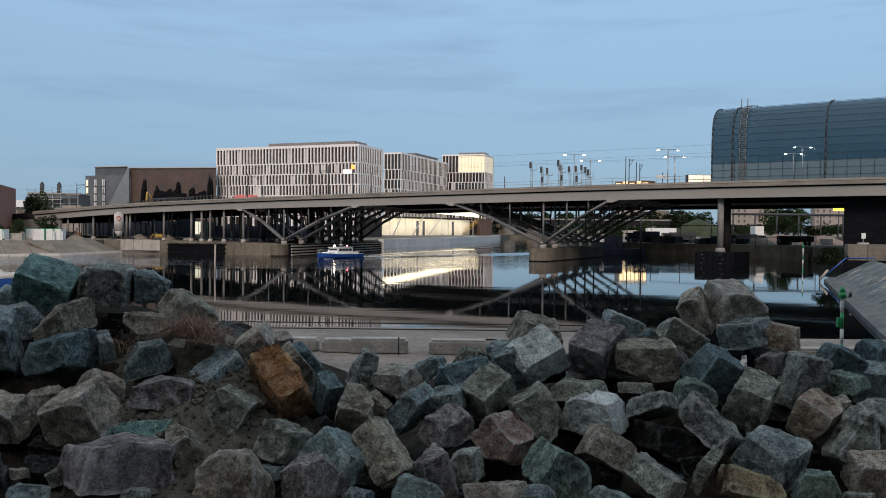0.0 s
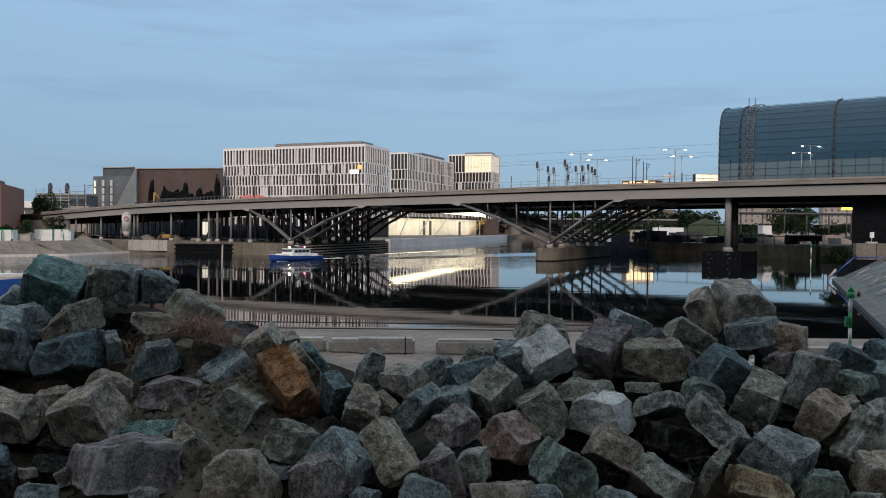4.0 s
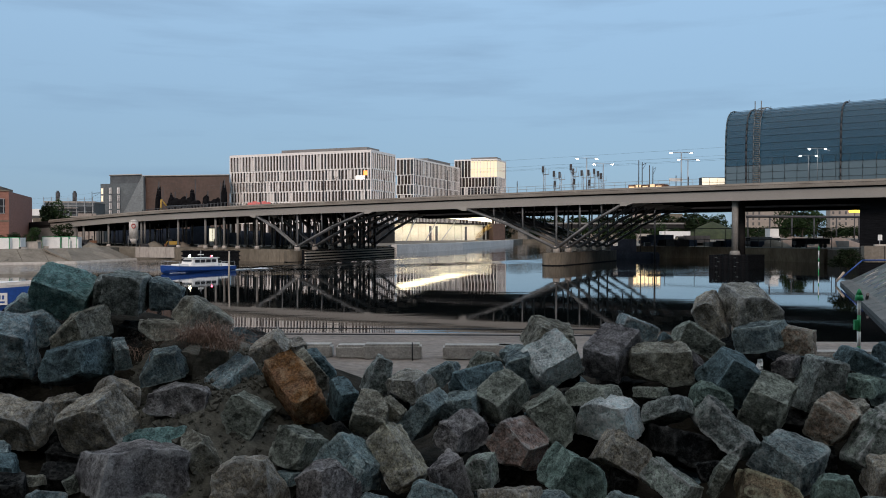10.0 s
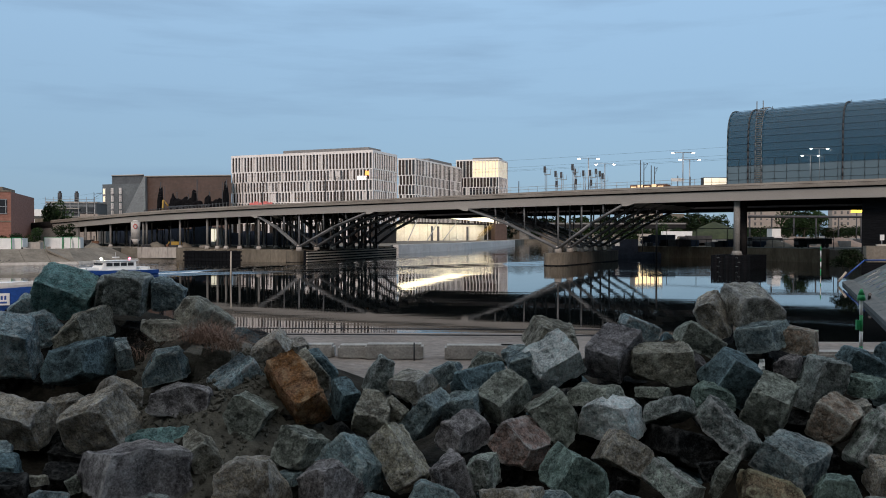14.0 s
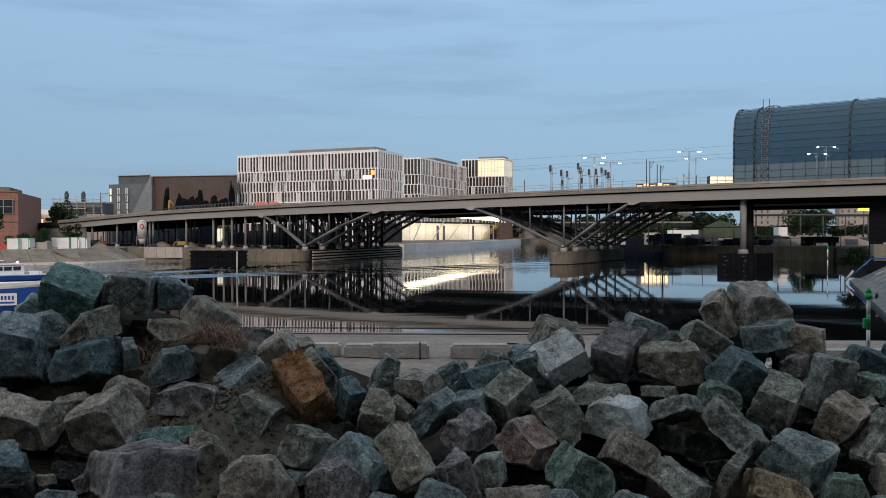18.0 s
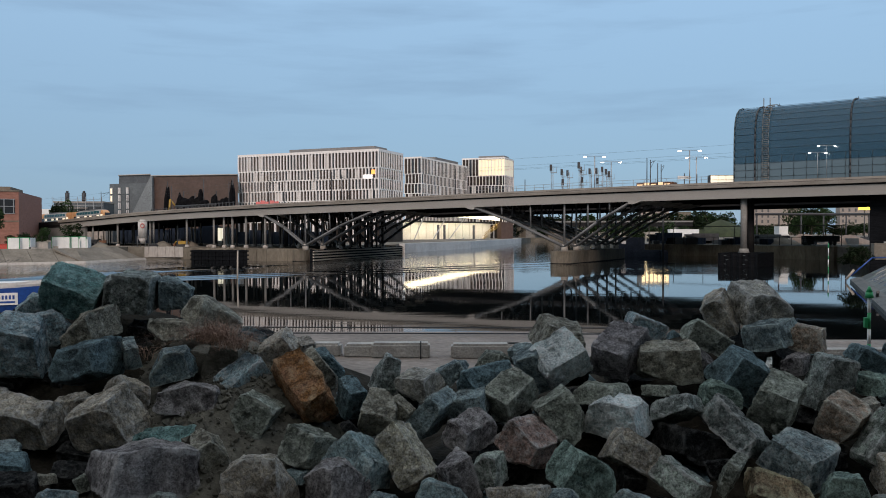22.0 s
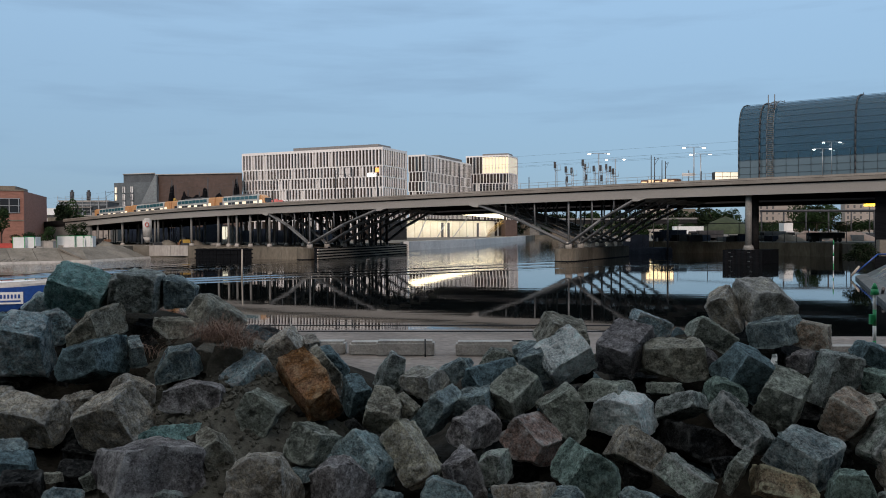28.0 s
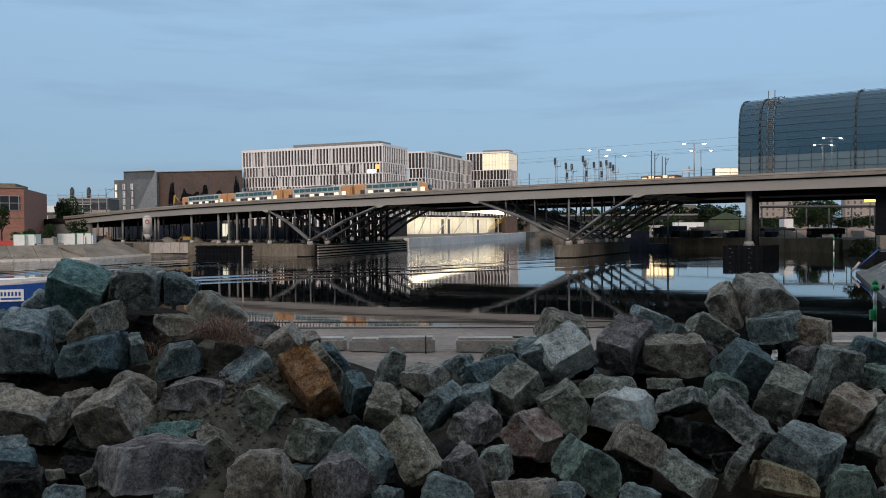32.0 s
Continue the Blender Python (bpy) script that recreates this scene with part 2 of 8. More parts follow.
GALV = surface("galvanised_steel", (0.28, 0.29, 0.30), (0.42, 0.43, 0.44), 1.5, 0.4, 0.05, metal=0.6)
WHITE = surface("white_cladding", (0.83, 0.79, 0.765), (0.89, 0.855, 0.83), 0.15, 0.6, 0.03, vary=0.04)
PAINTWHITE = surface("white_paint", (0.70, 0.71, 0.70), (0.82, 0.82, 0.81), 1.0, 0.45, 0.03)
GLASSDARK = glazing("dark_window_glass", (0.03, 0.034, 0.04), 0.08)
GLASSHALL = glazing("station_hall_glass", (0.018, 0.06, 0.10), 0.16)
_n, _l = GLASSHALL.node_tree.nodes, GLASSHALL.node_tree.links
_t, _m = _n.new("ShaderNodeBsdfTransparent"), _n.new("ShaderNodeMixShader")
_t.inputs["Color"].default_value = (0.70, 0.84, 0.90, 1)
_m.inputs[0].default_value = 0.22
_l.new(_n["Principled BSDF"].outputs[0], _m.inputs[1])
_l.new(_t.outputs[0], _m.inputs[2])
_l.new(_m.outputs[0], _n["Material Output"].inputs["Surface"])
GLASSTEAL = glazing("teal_window_glass", (0.03, 0.11, 0.135), 0.12)
LITWIN = glow("lit_window", (1.0, 0.78, 0.42), 1.6)
LAMPGLOW = glow("lamp_head_glow", (1.0, 0.96, 0.90), 12)
# near-black for tarred timber, and for the abutment's deep shade
TIMBER = surface("dark_timber_and_shade", (0.004, 0.005, 0.006), (0.012, 0.013, 0.016), 1.2, 0.7, 0.3, stretch=(0.2, 1, 4))
PALETIMBER = surface("weathered_pale_timber", (0.34, 0.30, 0.25), (0.48, 0.43, 0.37), 1.2, 0.8, 0.2, stretch=(0.2, 1, 4))
BROWNWALL = surface("rust_brown_cladding", (0.072, 0.045, 0.034), (0.10, 0.063, 0.05), 0.1, 0.5, 0.04)
GREYWALL = surface("blue_grey_render", (0.09, 0.105, 0.115), (0.13, 0.148, 0.158), 0.2, 0.8, 0.08)
BRICK = surface("red_brick", (0.23, 0.105, 0.076), (0.33, 0.16, 0.12), 0.7, 0.85, 0.2, stretch=(1, 1, 3))
GROUND = surface("bare_earth", (0.09, 0.082, 0.066), (0.21, 0.19, 0.155), 0.12, 0.95, 0.4)
QUAYTOP = surface("dusty_quay_concrete", (0.19, 0.155, 0.135), (0.33, 0.275, 0.24), 0.9, 0.9, 0.4)
# near-black soil, with the shade between the stones put into its colour
SOIL = surface("gap_shade_soil", (0.012, 0.0105, 0.008), (0.05, 0.043, 0.034), 5.0, 0.95, 0.9)
HOUSE = surface("beige_render", (0.29, 0.25, 0.22), (0.36, 0.315, 0.275), 0.2, 0.85, 0.05)
DARKLEAF = surface("dark_conifer_leaves", (0.008, 0.014, 0.007), (0.02, 0.032, 0.014), 3, 0.8, 0.1, vary=0.2)
LEAF = surface("green_leaves", (0.014, 0.028, 0.011), (0.034, 0.062, 0.022), 3, 0.7, 0.1, vary=0.25)
BARK = surface("bark", (0.05, 0.04, 0.03), (0.11, 0.09, 0.07), 4, 0.9, 0.5)
GRASSY = surface("rough_grass", (0.018, 0.028, 0.014), (0.045, 0.058, 0.028), 0.6, 0.95, 0.5)
BLUEHULL = surface("blue_hull_paint", (0.016, 0.06, 0.25), (0.025, 0.085, 0.32), 0.6, 0.3, 0.02)
ORANGE = surface("orange_paint", (0.52, 0.27, 0.115), (0.61, 0.335, 0.155), 0.5, 0.4, 0.02)
RED = surface("red_paint", (0.42, 0.05, 0.04), (0.52, 0.08, 0.06), 0.8, 0.5, 0.03)
GREEN = surface("green_paint", (0.01, 0.22, 0.07), (0.02, 0.32, 0.11), 2.0, 0.4, 0.03)
YELLOW = surface("yellow_paint", (0.34, 0.21, 0.03), (0.44, 0.28, 0.05), 0.8, 0.5, 0.05)
RUST = surface("rusty_steel", (0.10, 0.045, 0.025), (0.22, 0.11, 0.06), 1.5, 0.85, 0.3)
DRYGRASS = surface("dry_grass", (0.22, 0.13, 0.095), (0.42, 0.27, 0.20), 6, 0.9, 0.0, vary=0.2)
KERB = surface("weathered_kerb_concrete", (0.30, 0.28, 0.26), (0.52, 0.485, 0.45), 3.5, 0.9, 0.5, vary=0.1)
BLIND = surface("drawn_window_blind", (0.50, 0.49, 0.47), (0.62, 0.60, 0.58), 0.3, 0.7, 0.02, vary=0.2)
ROOMDARK = surface("brown_window_room", (0.028, 0.023, 0.02), (0.085, 0.07, 0.06), 0.4, 0.35, 0.0, vary=0.4)
REDSHEET = surface("red_sheeting", (0.72, 0.16, 0.15), (0.85, 0.26, 0.24), 0.6, 0.4, 0.05)
for _m in (ROOMDARK, TIMBER, SOFFIT, SOIL, BANKWALL, DARKLEAF, LEAF):
    _m.node_tree.nodes["Principled BSDF"].inputs["Specular IOR Level"].default_value = 0.08
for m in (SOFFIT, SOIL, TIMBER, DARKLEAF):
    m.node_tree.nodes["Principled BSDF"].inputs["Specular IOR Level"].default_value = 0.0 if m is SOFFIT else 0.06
# lower hall panes, with the light seen through them put into a paler tint
GLASSPALE = glazing("through_lit_hall_pane", (0.11, 0.165, 0.20), 0.2)
QUAYPALE = surface("pale_quay_concrete", (0.50, 0.49, 0.48), (0.62, 0.61, 0.60), 0.3, 0.85, 0.1, vary=0.06)
SILOPAINT = surface("off_white_silo_paint", (0.42, 0.40, 0.375), (0.54, 0.52, 0.49), 0.8, 0.6, 0.05, stretch=(1, 1, 0.3))


# ---- mesh helpers ----
def box(bm, x0, x1, y0, y1, z0, z1, m=None):
    vs = [bm.verts.new(v) for v in ((x0, y0, z0), (x1, y0, z0), (x1, y1, z0), (x0, y1, z0), (x0, y0, z1), (x1, y0, z1), (x1, y1, z1), (x0, y1, z1))]
    if m:
        for v in vs:
            v.co = m @ v.co
    for f in ((3, 2, 1, 0), (4, 5, 6, 7), (0, 1, 5, 4), (1, 2, 6, 5), (2, 3, 7, 6), (3, 0, 4, 7)):
        bm.faces.new([vs[i] for i in f])
    return vs


def tube(bm, p, q, r, n=8, r2=None):
    p, q = Vector(p), Vector(q)
    a = (q - p).to_track_quat("Z", "Y").to_matrix()
    r2 = r if r2 is None else r2
    ring = [[bm.verts.new(c + a @ Vector((rr * math.cos(i * math.tau / n), rr * math.sin(i * math.tau / n), 0))) for i in range(n)] for c, rr in ((p, r), (q, r2))]
    for i in range(n):
        f = bm.faces.new((ring[0][i], ring[0][(i + 1) % n], ring[1][(i + 1) % n], ring[1][i]))
        f.smooth = True
    bm.faces.new(ring[0][::-1])
    bm.faces.new(ring[1])


def prism(bm, outline, z0, z1):
    """Upright prism over a plan outline of (x, y)."""
    lo, hi = [bm.verts.new((x, y, z0)) for x, y in outline], [bm.verts.new((x, y, z1)) for x, y in outline]
    n = len(lo)
    for i in range(n):
        bm.faces.new((lo[i], lo[(i + 1) % n], hi[(i + 1) % n], hi[i]))
    bm.faces.new(hi)
    bm.faces.new(lo[::-1])
    bmesh.ops.recalc_face_normals(bm, faces=bm.faces[:])


def mesh_of(name, bm, material):
    me = bpy.data.meshes.new(name)
    bm.to_mesh(me)
    bm.free()
    me.materials.append(material)
    return me


def part(name, bm, material, parent=None, label=""):
    ob = new(name, mesh_of(name, bm, material))
    if parent is not None:
        ob.parent = parent
    if label:
        ob["label"] = label
    return ob


def shared(name, me, parent, m=None):
    ob = new(name, me)
    ob.parent = parent
    if m is not None:
        ob.matrix_basis = m
    return ob


def thing(name, label, category, m=None, group="", kind=""):
    ob = new(name)
    ob.empty_display_size = 0.3
    if m is not None:
        ob.matrix_basis = m
    return tagged(ob, label, category, group, kind)


def boxpart(name, x0, x1, y0, y1, z0, z1, material, parent=None, label="", m=None):
    bm = bmesh.new()
    box(bm, x0, x1, y0, y1, z0, z1, m)
    return part(name, bm, material, parent, label)


def tubepart(name, p, q, r, material, parent=None, label="", n=8, r2=None):
    bm = bmesh.new()
    tube(bm, p, q, r, n, r2)
    return part(name, bm, material, parent, label)


# ---- ground and water ----
bm = bmesh.new()
bm.faces.new([bm.verts.new(v) for v in ((-900, -5, 0), (900, -5, 0), (900, 1200, 0), (-900, 1200, 0))])
tagged(part("water", bm, WATER), "dark calm harbour water with mirror reflections", "water", kind="structure")

# land: one sheet round the basin and the canal, out to the horizon
GZ = 2.7
bank = [(-420, 68), (-160, 118), (-88, 152), (-76, 165), (-73, 186), (-57, 183), (-36, 186), (-14, 216), (-14.6, 242), (6.6, 310), (42.6, 498), (60, 600),
        (111, 600), (70, 443), (48, 215), (64, 199), (78, 165), (66, 108), (55, 92), (32, 39), (47, -4)]
rim = [(-4500, 60), (-4500, 300), (-4500, 700), (-4000, 1200), (-3500, 1800), (-3000, 2400), (-2600, 3000), (-2200, 3600), (-1500, 4200), (-1100, 4400), (-700, 4500), (400, 4600),
       (1200, 4500), (2000, 4200), (2600, 3600), (3200, 2800), (3600, 2000), (4000, 1200), (4300, 700), (4500, 300), (4500, -4)]
bm = bmesh.new()
inner = [bm.verts.new((x, y, GZ)) for x, y in bank]
lower = [bm.verts.new((x, y, -1.5)) for x, y in bank]
outer = [bm.verts.new((x, y, GZ)) for x, y in rim]
for i in range(len(bank) - 1):
    bm.faces.new((inner[i], inner[i + 1], outer[i + 1], outer[i]))
    bm.faces.new((lower[i], lower[i + 1], inner[i + 1], inner[i]))
bmesh.ops.recalc_face_normals(bm, faces=bm.faces[:])
tagged(part("ground", bm, GROUND), "bare earth and rubble ground round the harbour", "ground", kind="structure")

# near quay on which the heap of stones lies
bm = bmesh.new()
prism(bm, [(-60, -60), (60, -60), (60, 13.4), (4.2, 14.7), (2.4, 15.9), (-60, 16.4)], -1.5, 3.6)
tagged(part("pavement", bm, QUAYTOP), "dusty concrete quay behind the stone heap", "quay", kind="structure")

# unseen dark slab added before the heap, to cut light bounced onto the stones
bm = bmesh.new()
box(bm, -40, 40, -27, 4.6, 3.5, 3.62)
tagged(part("bounce_cut_slab", bm, GROUND), "trodden dark earth before the stone heap", "ground", kind="structure")

# ---- bridge ----
BU, B0 = Vector((0.806, -0.592, 0)), Vector((21.1, 152.3, 0))
DECK_S = (-440, -260, -190, -170, -154, -130, -99, -68, -30, 0, 17, 55, 130)
DECK_Z = (8.6, 8.8, 9.8, 10.5, 11.25, 12.15, 12.75, 13.15, 13.5, 13.78, 13.88, 13.92, 13.92)


def chord(s):
    """How far the deck line is drawn in towards the harbour: straight at the east end, flatter in mid stream, bending away again in the west."""
    if s > 0:
        return 1.0
    x, y = B0.x + BU.x * s, B0.y + BU.y * s
    if x / y < -0.229:
        return 140.2 / (1 + 0.73 * x / y) / y
    return (B0.y + 0.27 * B0.x) / (1 + 0.27 * x / y) / y


@functools.lru_cache(maxsize=None)
def bend(s):
    """Smoothed chord, which curves the deck by scaling it about the eye."""
    return sum(chord(s + d) for d in (-24, -16, -8, 0, 8, 16, 24)) / 7


@functools.lru_cache(maxsize=None)
def deck_z(s):
    """Smoothed deck edge height along the bridge, scaled to fit the camera's view."""
    z = sum(float(np.interp(s + d, DECK_S, DECK_Z)) for d in (-14, -7, 0, 7, 14)) / 5
    return 5.5 + (z - 5.5) * bend(s)


def edge(s):
    """Plan point of the near edge of the deck."""
    return (B0 + BU * s) * bend(s)


@functools.lru_cache(maxsize=None)
def frame_at(s):
    """Edge point and the direction across the deck."""
    t = (edge(s + 1.0) - edge(s - 1.0)).normalized()
    return edge(s), Vector((-t.y, t.x, 0))


def br(s, v, z):
    """Bridge place: s along it, v away from the near edge, z up."""
    e, n = frame_at(round(float(s), 3))
    p = e + n * v
    return Vector((p.x, p.y, z))


def under(s, d):
    """Height d below the deck edge; depths shrink westward to fit the camera's view."""
    return deck_z(s) - d * bend(s)


def along(px, v):
    """Place along the bridge, v behind the edge, under camera pixel column px."""
    lo, hi = -440.0, 125.0
    for _ in range(40):
        mid = (lo + hi) / 2
        q = br(mid, v, 0)
        if q.x / q.y < (px - 784) / 1450:
            lo = mid
        else:
            hi = mid
    return round(lo, 2)


def sweep(profile, s0, s1, step=6.0):
    """Sweep a closed (v, dz) profile along the deck line."""
    bm = bmesh.new()
    n = max(1, round((s1 - s0) / step))
    rings = []
    for i in range(n + 1):
        s = s0 + (s1 - s0) * i / n
        rings.append([bm.verts.new(br(s, v, deck_z(s) + dz * bend(s))) for v, dz in profile])
    k = len(profile)
    for a, b in zip(rings, rings[1:]):
        for j in range(k):
            bm.faces.new((a[j], a[(j + 1) % k], b[(j + 1) % k], b[j]))
    bm.faces.new(rings[0])
    bm.faces.new(rings[-1][::-1])
    bmesh.ops.recalc_face_normals(bm, faces=bm.faces[:])
    return bm


WEST_END = along(92, 0)
bridge = thing("railway_bridge", "long concrete railway bridge on grey steel tube arches", "bridge")
part("deck", sweep([(0.9, -1.45), (38, -1.45), (38, -2.3), (0.9, -2.3)], -440, 120), SOFFIT, bridge, "underside slab coloured near-black for shade")
part("far_deck", sweep([(47, -1.45), (76, -1.45), (76, -2.4), (47, -2.4)], -58, 120), SOFFIT, bridge, "far track underside coloured near-black for shade")
for s, v in ((along(1163, 44), 44),):
    tubepart("column", br(s, v, -1.5), br(s, v, deck_z(s) - 2.3), 0.22, DARKSTEEL, bridge, n=12)
part("fascia_beam", sweep([(0.3, -1.18), (0.95, -1.18), (0.95, -2.72), (0.5, -2.72)], WEST_END, 120), FASCIA, bridge, "pale concrete edge beam")
# near-black strip in the recess, painted as the shadow line below the cornice
part("web", sweep([(0.7, -0.3), (1.0, -0.3), (1.0, -1.6), (0.7, -1.6)], -440, 120), SOFFIT, bridge, "recessed joint coloured near-black as a shadow line")
part("cornice", sweep([(-0.12, 0.0), (0.9, 0.0), (0.9, -0.34), (-0.12, -0.34)], WEST_END, 120), CORNICE, bridge, "projecting pale concrete cornice")
part("lower_cornice", sweep([(-0.26, -0.40), (0.9, -0.40), (0.9, -0.92), (-0.16, -0.92)], WEST_END, 120), CORNICE, bridge, "pale concrete cornice band")
# near-black groove strip, painted shade between the two cornice bands
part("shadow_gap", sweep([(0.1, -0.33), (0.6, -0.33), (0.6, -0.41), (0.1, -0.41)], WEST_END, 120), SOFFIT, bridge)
part("approach_wall", sweep([(1.2, -0.5), (1.9, -0.5), (1.9, -4.5), (1.2, -4.5)], -440, WEST_END), OLDCONC, bridge, "dark stained approach wall")
PIER_S = (-69.0, 0.0)
ARMS = ((-14.5, 22.2), (-20.4, 13.3))
for (ps, (a0, a1)) in zip(PIER_S, ARMS):
    for row, v in enumerate((1.2, 8.2, 15.2, 22.2, 29.2, 36.2)):
        foot = br(ps, v, 3.1)
        for a in (a0, a1):
            top = br(ps + a, v, under(ps + a, 2.7))
            mid = foot.lerp(top, 0.5) + Vector((0, 0, 0.5))
            bm = bmesh.new()
            for off in (-0.45, 0.45):
                o = frame_at(ps)[1] * off
                tube(bm, foot + o, mid + o, 0.22, 8)
                tube(bm, mid + o, top + o, 0.22, 8)
            part("arch_tube", bm, STEEL, bridge)
            bm = bmesh.new()
            s = ps + a
            w = 2.6 if a > 0 else -2.6
            pts = [(s + w * f, under(s + w * f, q)) for f, q in ((-0.2, 2.0), (-0.15, 3.15), (0.25, 3.15), (1, 2.5), (1, 2.0))]
            lo = [bm.verts.new(br(p, v - 0.75, q)) for p, q in pts]
            hi = [bm.verts.new(br(p, v + 0.9, q)) for p, q in pts]
            for i in range(5):
                bm.faces.new((lo[i], lo[(i + 1) % 5], hi[(i + 1) % 5], hi[i]))
            bm.faces.new(lo)
            bm.faces.new(hi[::-1])
            bmesh.ops.recalc_face_normals(bm, faces=bm.faces[:])
            part("haunch", bm, FASCIA, bridge)
            for f in (0.36, 0.68):
                base = foot.lerp(top, f) + Vector((0, 0, 0.9))
                s = ps + a * f
                tubepart("post", base, br(s, v, under(s, 2.0)), 0.16, STEEL, bridge)
            if row:
                f = 0.62
                p0, q0 = br(ps, v - 7, 3.1).lerp(br(ps + a, v - 7, under(ps + a, 2.7)), f), br(ps + a * f, v, under(ps + a * f, 2.2))
                tubepart("cross_brace", p0, q0, 0.11, STEEL, bridge, n=6)
                tubepart("cross_brace", p0 + frame_at(ps)[1] * 7, q0 - frame_at(ps)[1] * 7, 0.11, STEEL, bridge, n=6)
        tubepart("post", foot, br(ps, v, under(ps, 2.0)), 0.19, STEEL, bridge)
        bm = bmesh.new()
        tube(bm, br(ps, v, 2.2), br(ps, v, 3.5), 0.7, 10, 0.6)
        part("pier_head", bm, CONCRETE, bridge)
    bm = bmesh.new()
    o = [(2.2 * math.cos(math.pi + math.pi * i / 10), -0.4 + 2.2 * math.sin(math.pi + math.pi * i / 10)) for i in range(11)] + [(2.2, 33), (-2.2, 33)]
    prism(bm, [tuple(br(ps + s, v, 0).xy) for s, v in o], -1.5, 2.3)
    pier = part("pier", bm, OLDCONC, bridge, "stained concrete pier standing in the water")
    # near-black band added so that the pier's waterline shows
    bm = bmesh.new()
    prism(bm, [tuple(br(ps + s * 1.03, v - 0.06, 0).xy) for s, v in o], -1.0, 0.16)
    part("waterline_band", bm, TIMBER, pier, "black band added at the waterline")
# right column on its caisson
cs = 32.35
tubepart("column", br(cs, 2.2, 2.8), br(cs, 2.2, under(cs, 2.0)), 0.52, COLUMN, bridge, n=20)
tubepart("column_foot", br(cs, 2.2, 2.25), br(cs, 2.2, 3.0), 0.95, COLUMN, bridge, n=20, r2=0.7)
# column behind in near-black, its shade put into the colour
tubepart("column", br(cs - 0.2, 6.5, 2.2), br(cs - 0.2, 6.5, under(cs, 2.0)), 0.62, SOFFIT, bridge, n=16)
c0, c1 = 28.7, 35.3
bm = bmesh.new()
nw = 14
zig = []
for i in range(nw):
    a, b = c0 + (c1 - c0) * i / nw, c0 + (c1 - c0) * (i + 0.5) / nw
    zig += [(a, 0.2 if i % 2 else 0.45), (b, 0.2 if i % 2 else 0.45)]
prism(bm, [tuple(br(s, v, 0).xy) for s, v in zig + [(c1, 9), (c0, 9)]], -1.5, 2.3)
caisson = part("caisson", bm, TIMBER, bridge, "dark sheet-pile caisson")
for i in range(3):
    for f in (0.16, 0.62):
        s = c0 + (c1 - c0) * (f + 0.05 * (i % 2))
        bm = bmesh.new()
        prism(bm, [tuple(br(q, v, 0).xy) for q, v in ((s, 0.12), (s + 0.4, 0.12), (s + 0.4, 0.18), (s, 0.18))], 0.45 + i * 0.7, 0.52 + i * 0.7)
        part("draught_mark", bm, GREYWALL, caisson)
# abutment in near-black, standing in for the deep shade under the deck
bm = bmesh.new()
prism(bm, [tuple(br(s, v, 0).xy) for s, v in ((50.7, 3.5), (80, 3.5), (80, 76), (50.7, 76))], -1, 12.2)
part("abutment", bm, TIMBER, bridge, "abutment under the deck, black to stand in for shade")
# left columns on the bank
for s in [along(q, 1.4) for q in (153, 197, 255, 261, 320, 368, 386, 401, 425, 459)]:
    for v in (1.4, 13, 26):
        tubepart("column", br(s, v, GZ - 0.2), br(s, v, under(s, 2.0)), 0.25, COLUMN, bridge, n=10)
        tubepart("column_foot", br(s, v, GZ - 0.2), br(s, v, GZ + 0.5), 0.62, CONCRETE, bridge, n=10, r2=0.45)
bm = sweep([(1.0, -1.9), (1.6, -1.9), (1.6, -8.5), (1.0, -8.5)], -262, along(139, 1))
part("wing_wall", bm, COLUMN, bridge)
# railing along the near edge
for s in range(-20, 27, 2):
    tubepart("railing_post", br(s, 0.1, deck_z(s)), br(s, 0.1, deck_z(s) + 1.0), 0.035, GALV, bridge, n=5)
for dz in (0.5, 1.0):
    part("handrail", sweep([(0.08, dz), (0.13, dz), (0.13, dz + 0.06), (0.08, dz + 0.06)], -20, 27), GALV, bridge)

# ---- station hall ----
hall = thing("station_hall", "glazed barrel-vaulted station hall on the bridge deck", "station")
HS0, HS1, HV, HR = 29.9, 105.0, 5.0, 15.0


def vault(s, a, r=HR):
    """Point of the vault: a from 0 at the near foot to pi at the far foot."""
    c = math.cos(a)
    return br(s, HV + HR - r * math.copysign(abs(c) ** 0.31, c), 13.7 + 13.4 * (r / HR) * max(0.0, math.sin(a)) ** 0.31)


RISE = (0, 0.085, 0.17, 0.255, 0.34, 0.43, 0.52, 0.61, 0.69, 0.77, 0.84, 0.90, 0.95, 0.985)
ARC = [math.asin(h ** (1 / 0.31)) for h in RISE] + [math.pi / 2]
ARC += [math.pi - a for a in ARC[-2::-1]]
NA = len(ARC) - 1
for j in range(NA):
    a0, a1 = ARC[j], ARC[j + 1]
    bm = bmesh.new()
    f = bm.faces.new([bm.verts.new(p) for p in (vault(HS0, a0), vault(HS1, a0), vault(HS1, a1), vault(HS0, a1))])
    part("glass_strip", bm, GLASSPALE if j < 3 else GLASSHALL, hall)
bm = bmesh.new()
rim = [vault(HS0 + 0.05, ARC[j], 14.9) for j in range(NA + 1)]
bm.faces.new([bm.verts.new(p) for p in rim])
part("gable_glass", bm, GLASSHALL, hall)
for j in range(NA):
    a0 = ARC[j]
    bm = bmesh.new()
    tube(bm, vault(HS0, a0, 15.1), vault(HS1, a0, 15.1), 0.024, 4)
    part("purlin", bm, HALLBAR, hall)
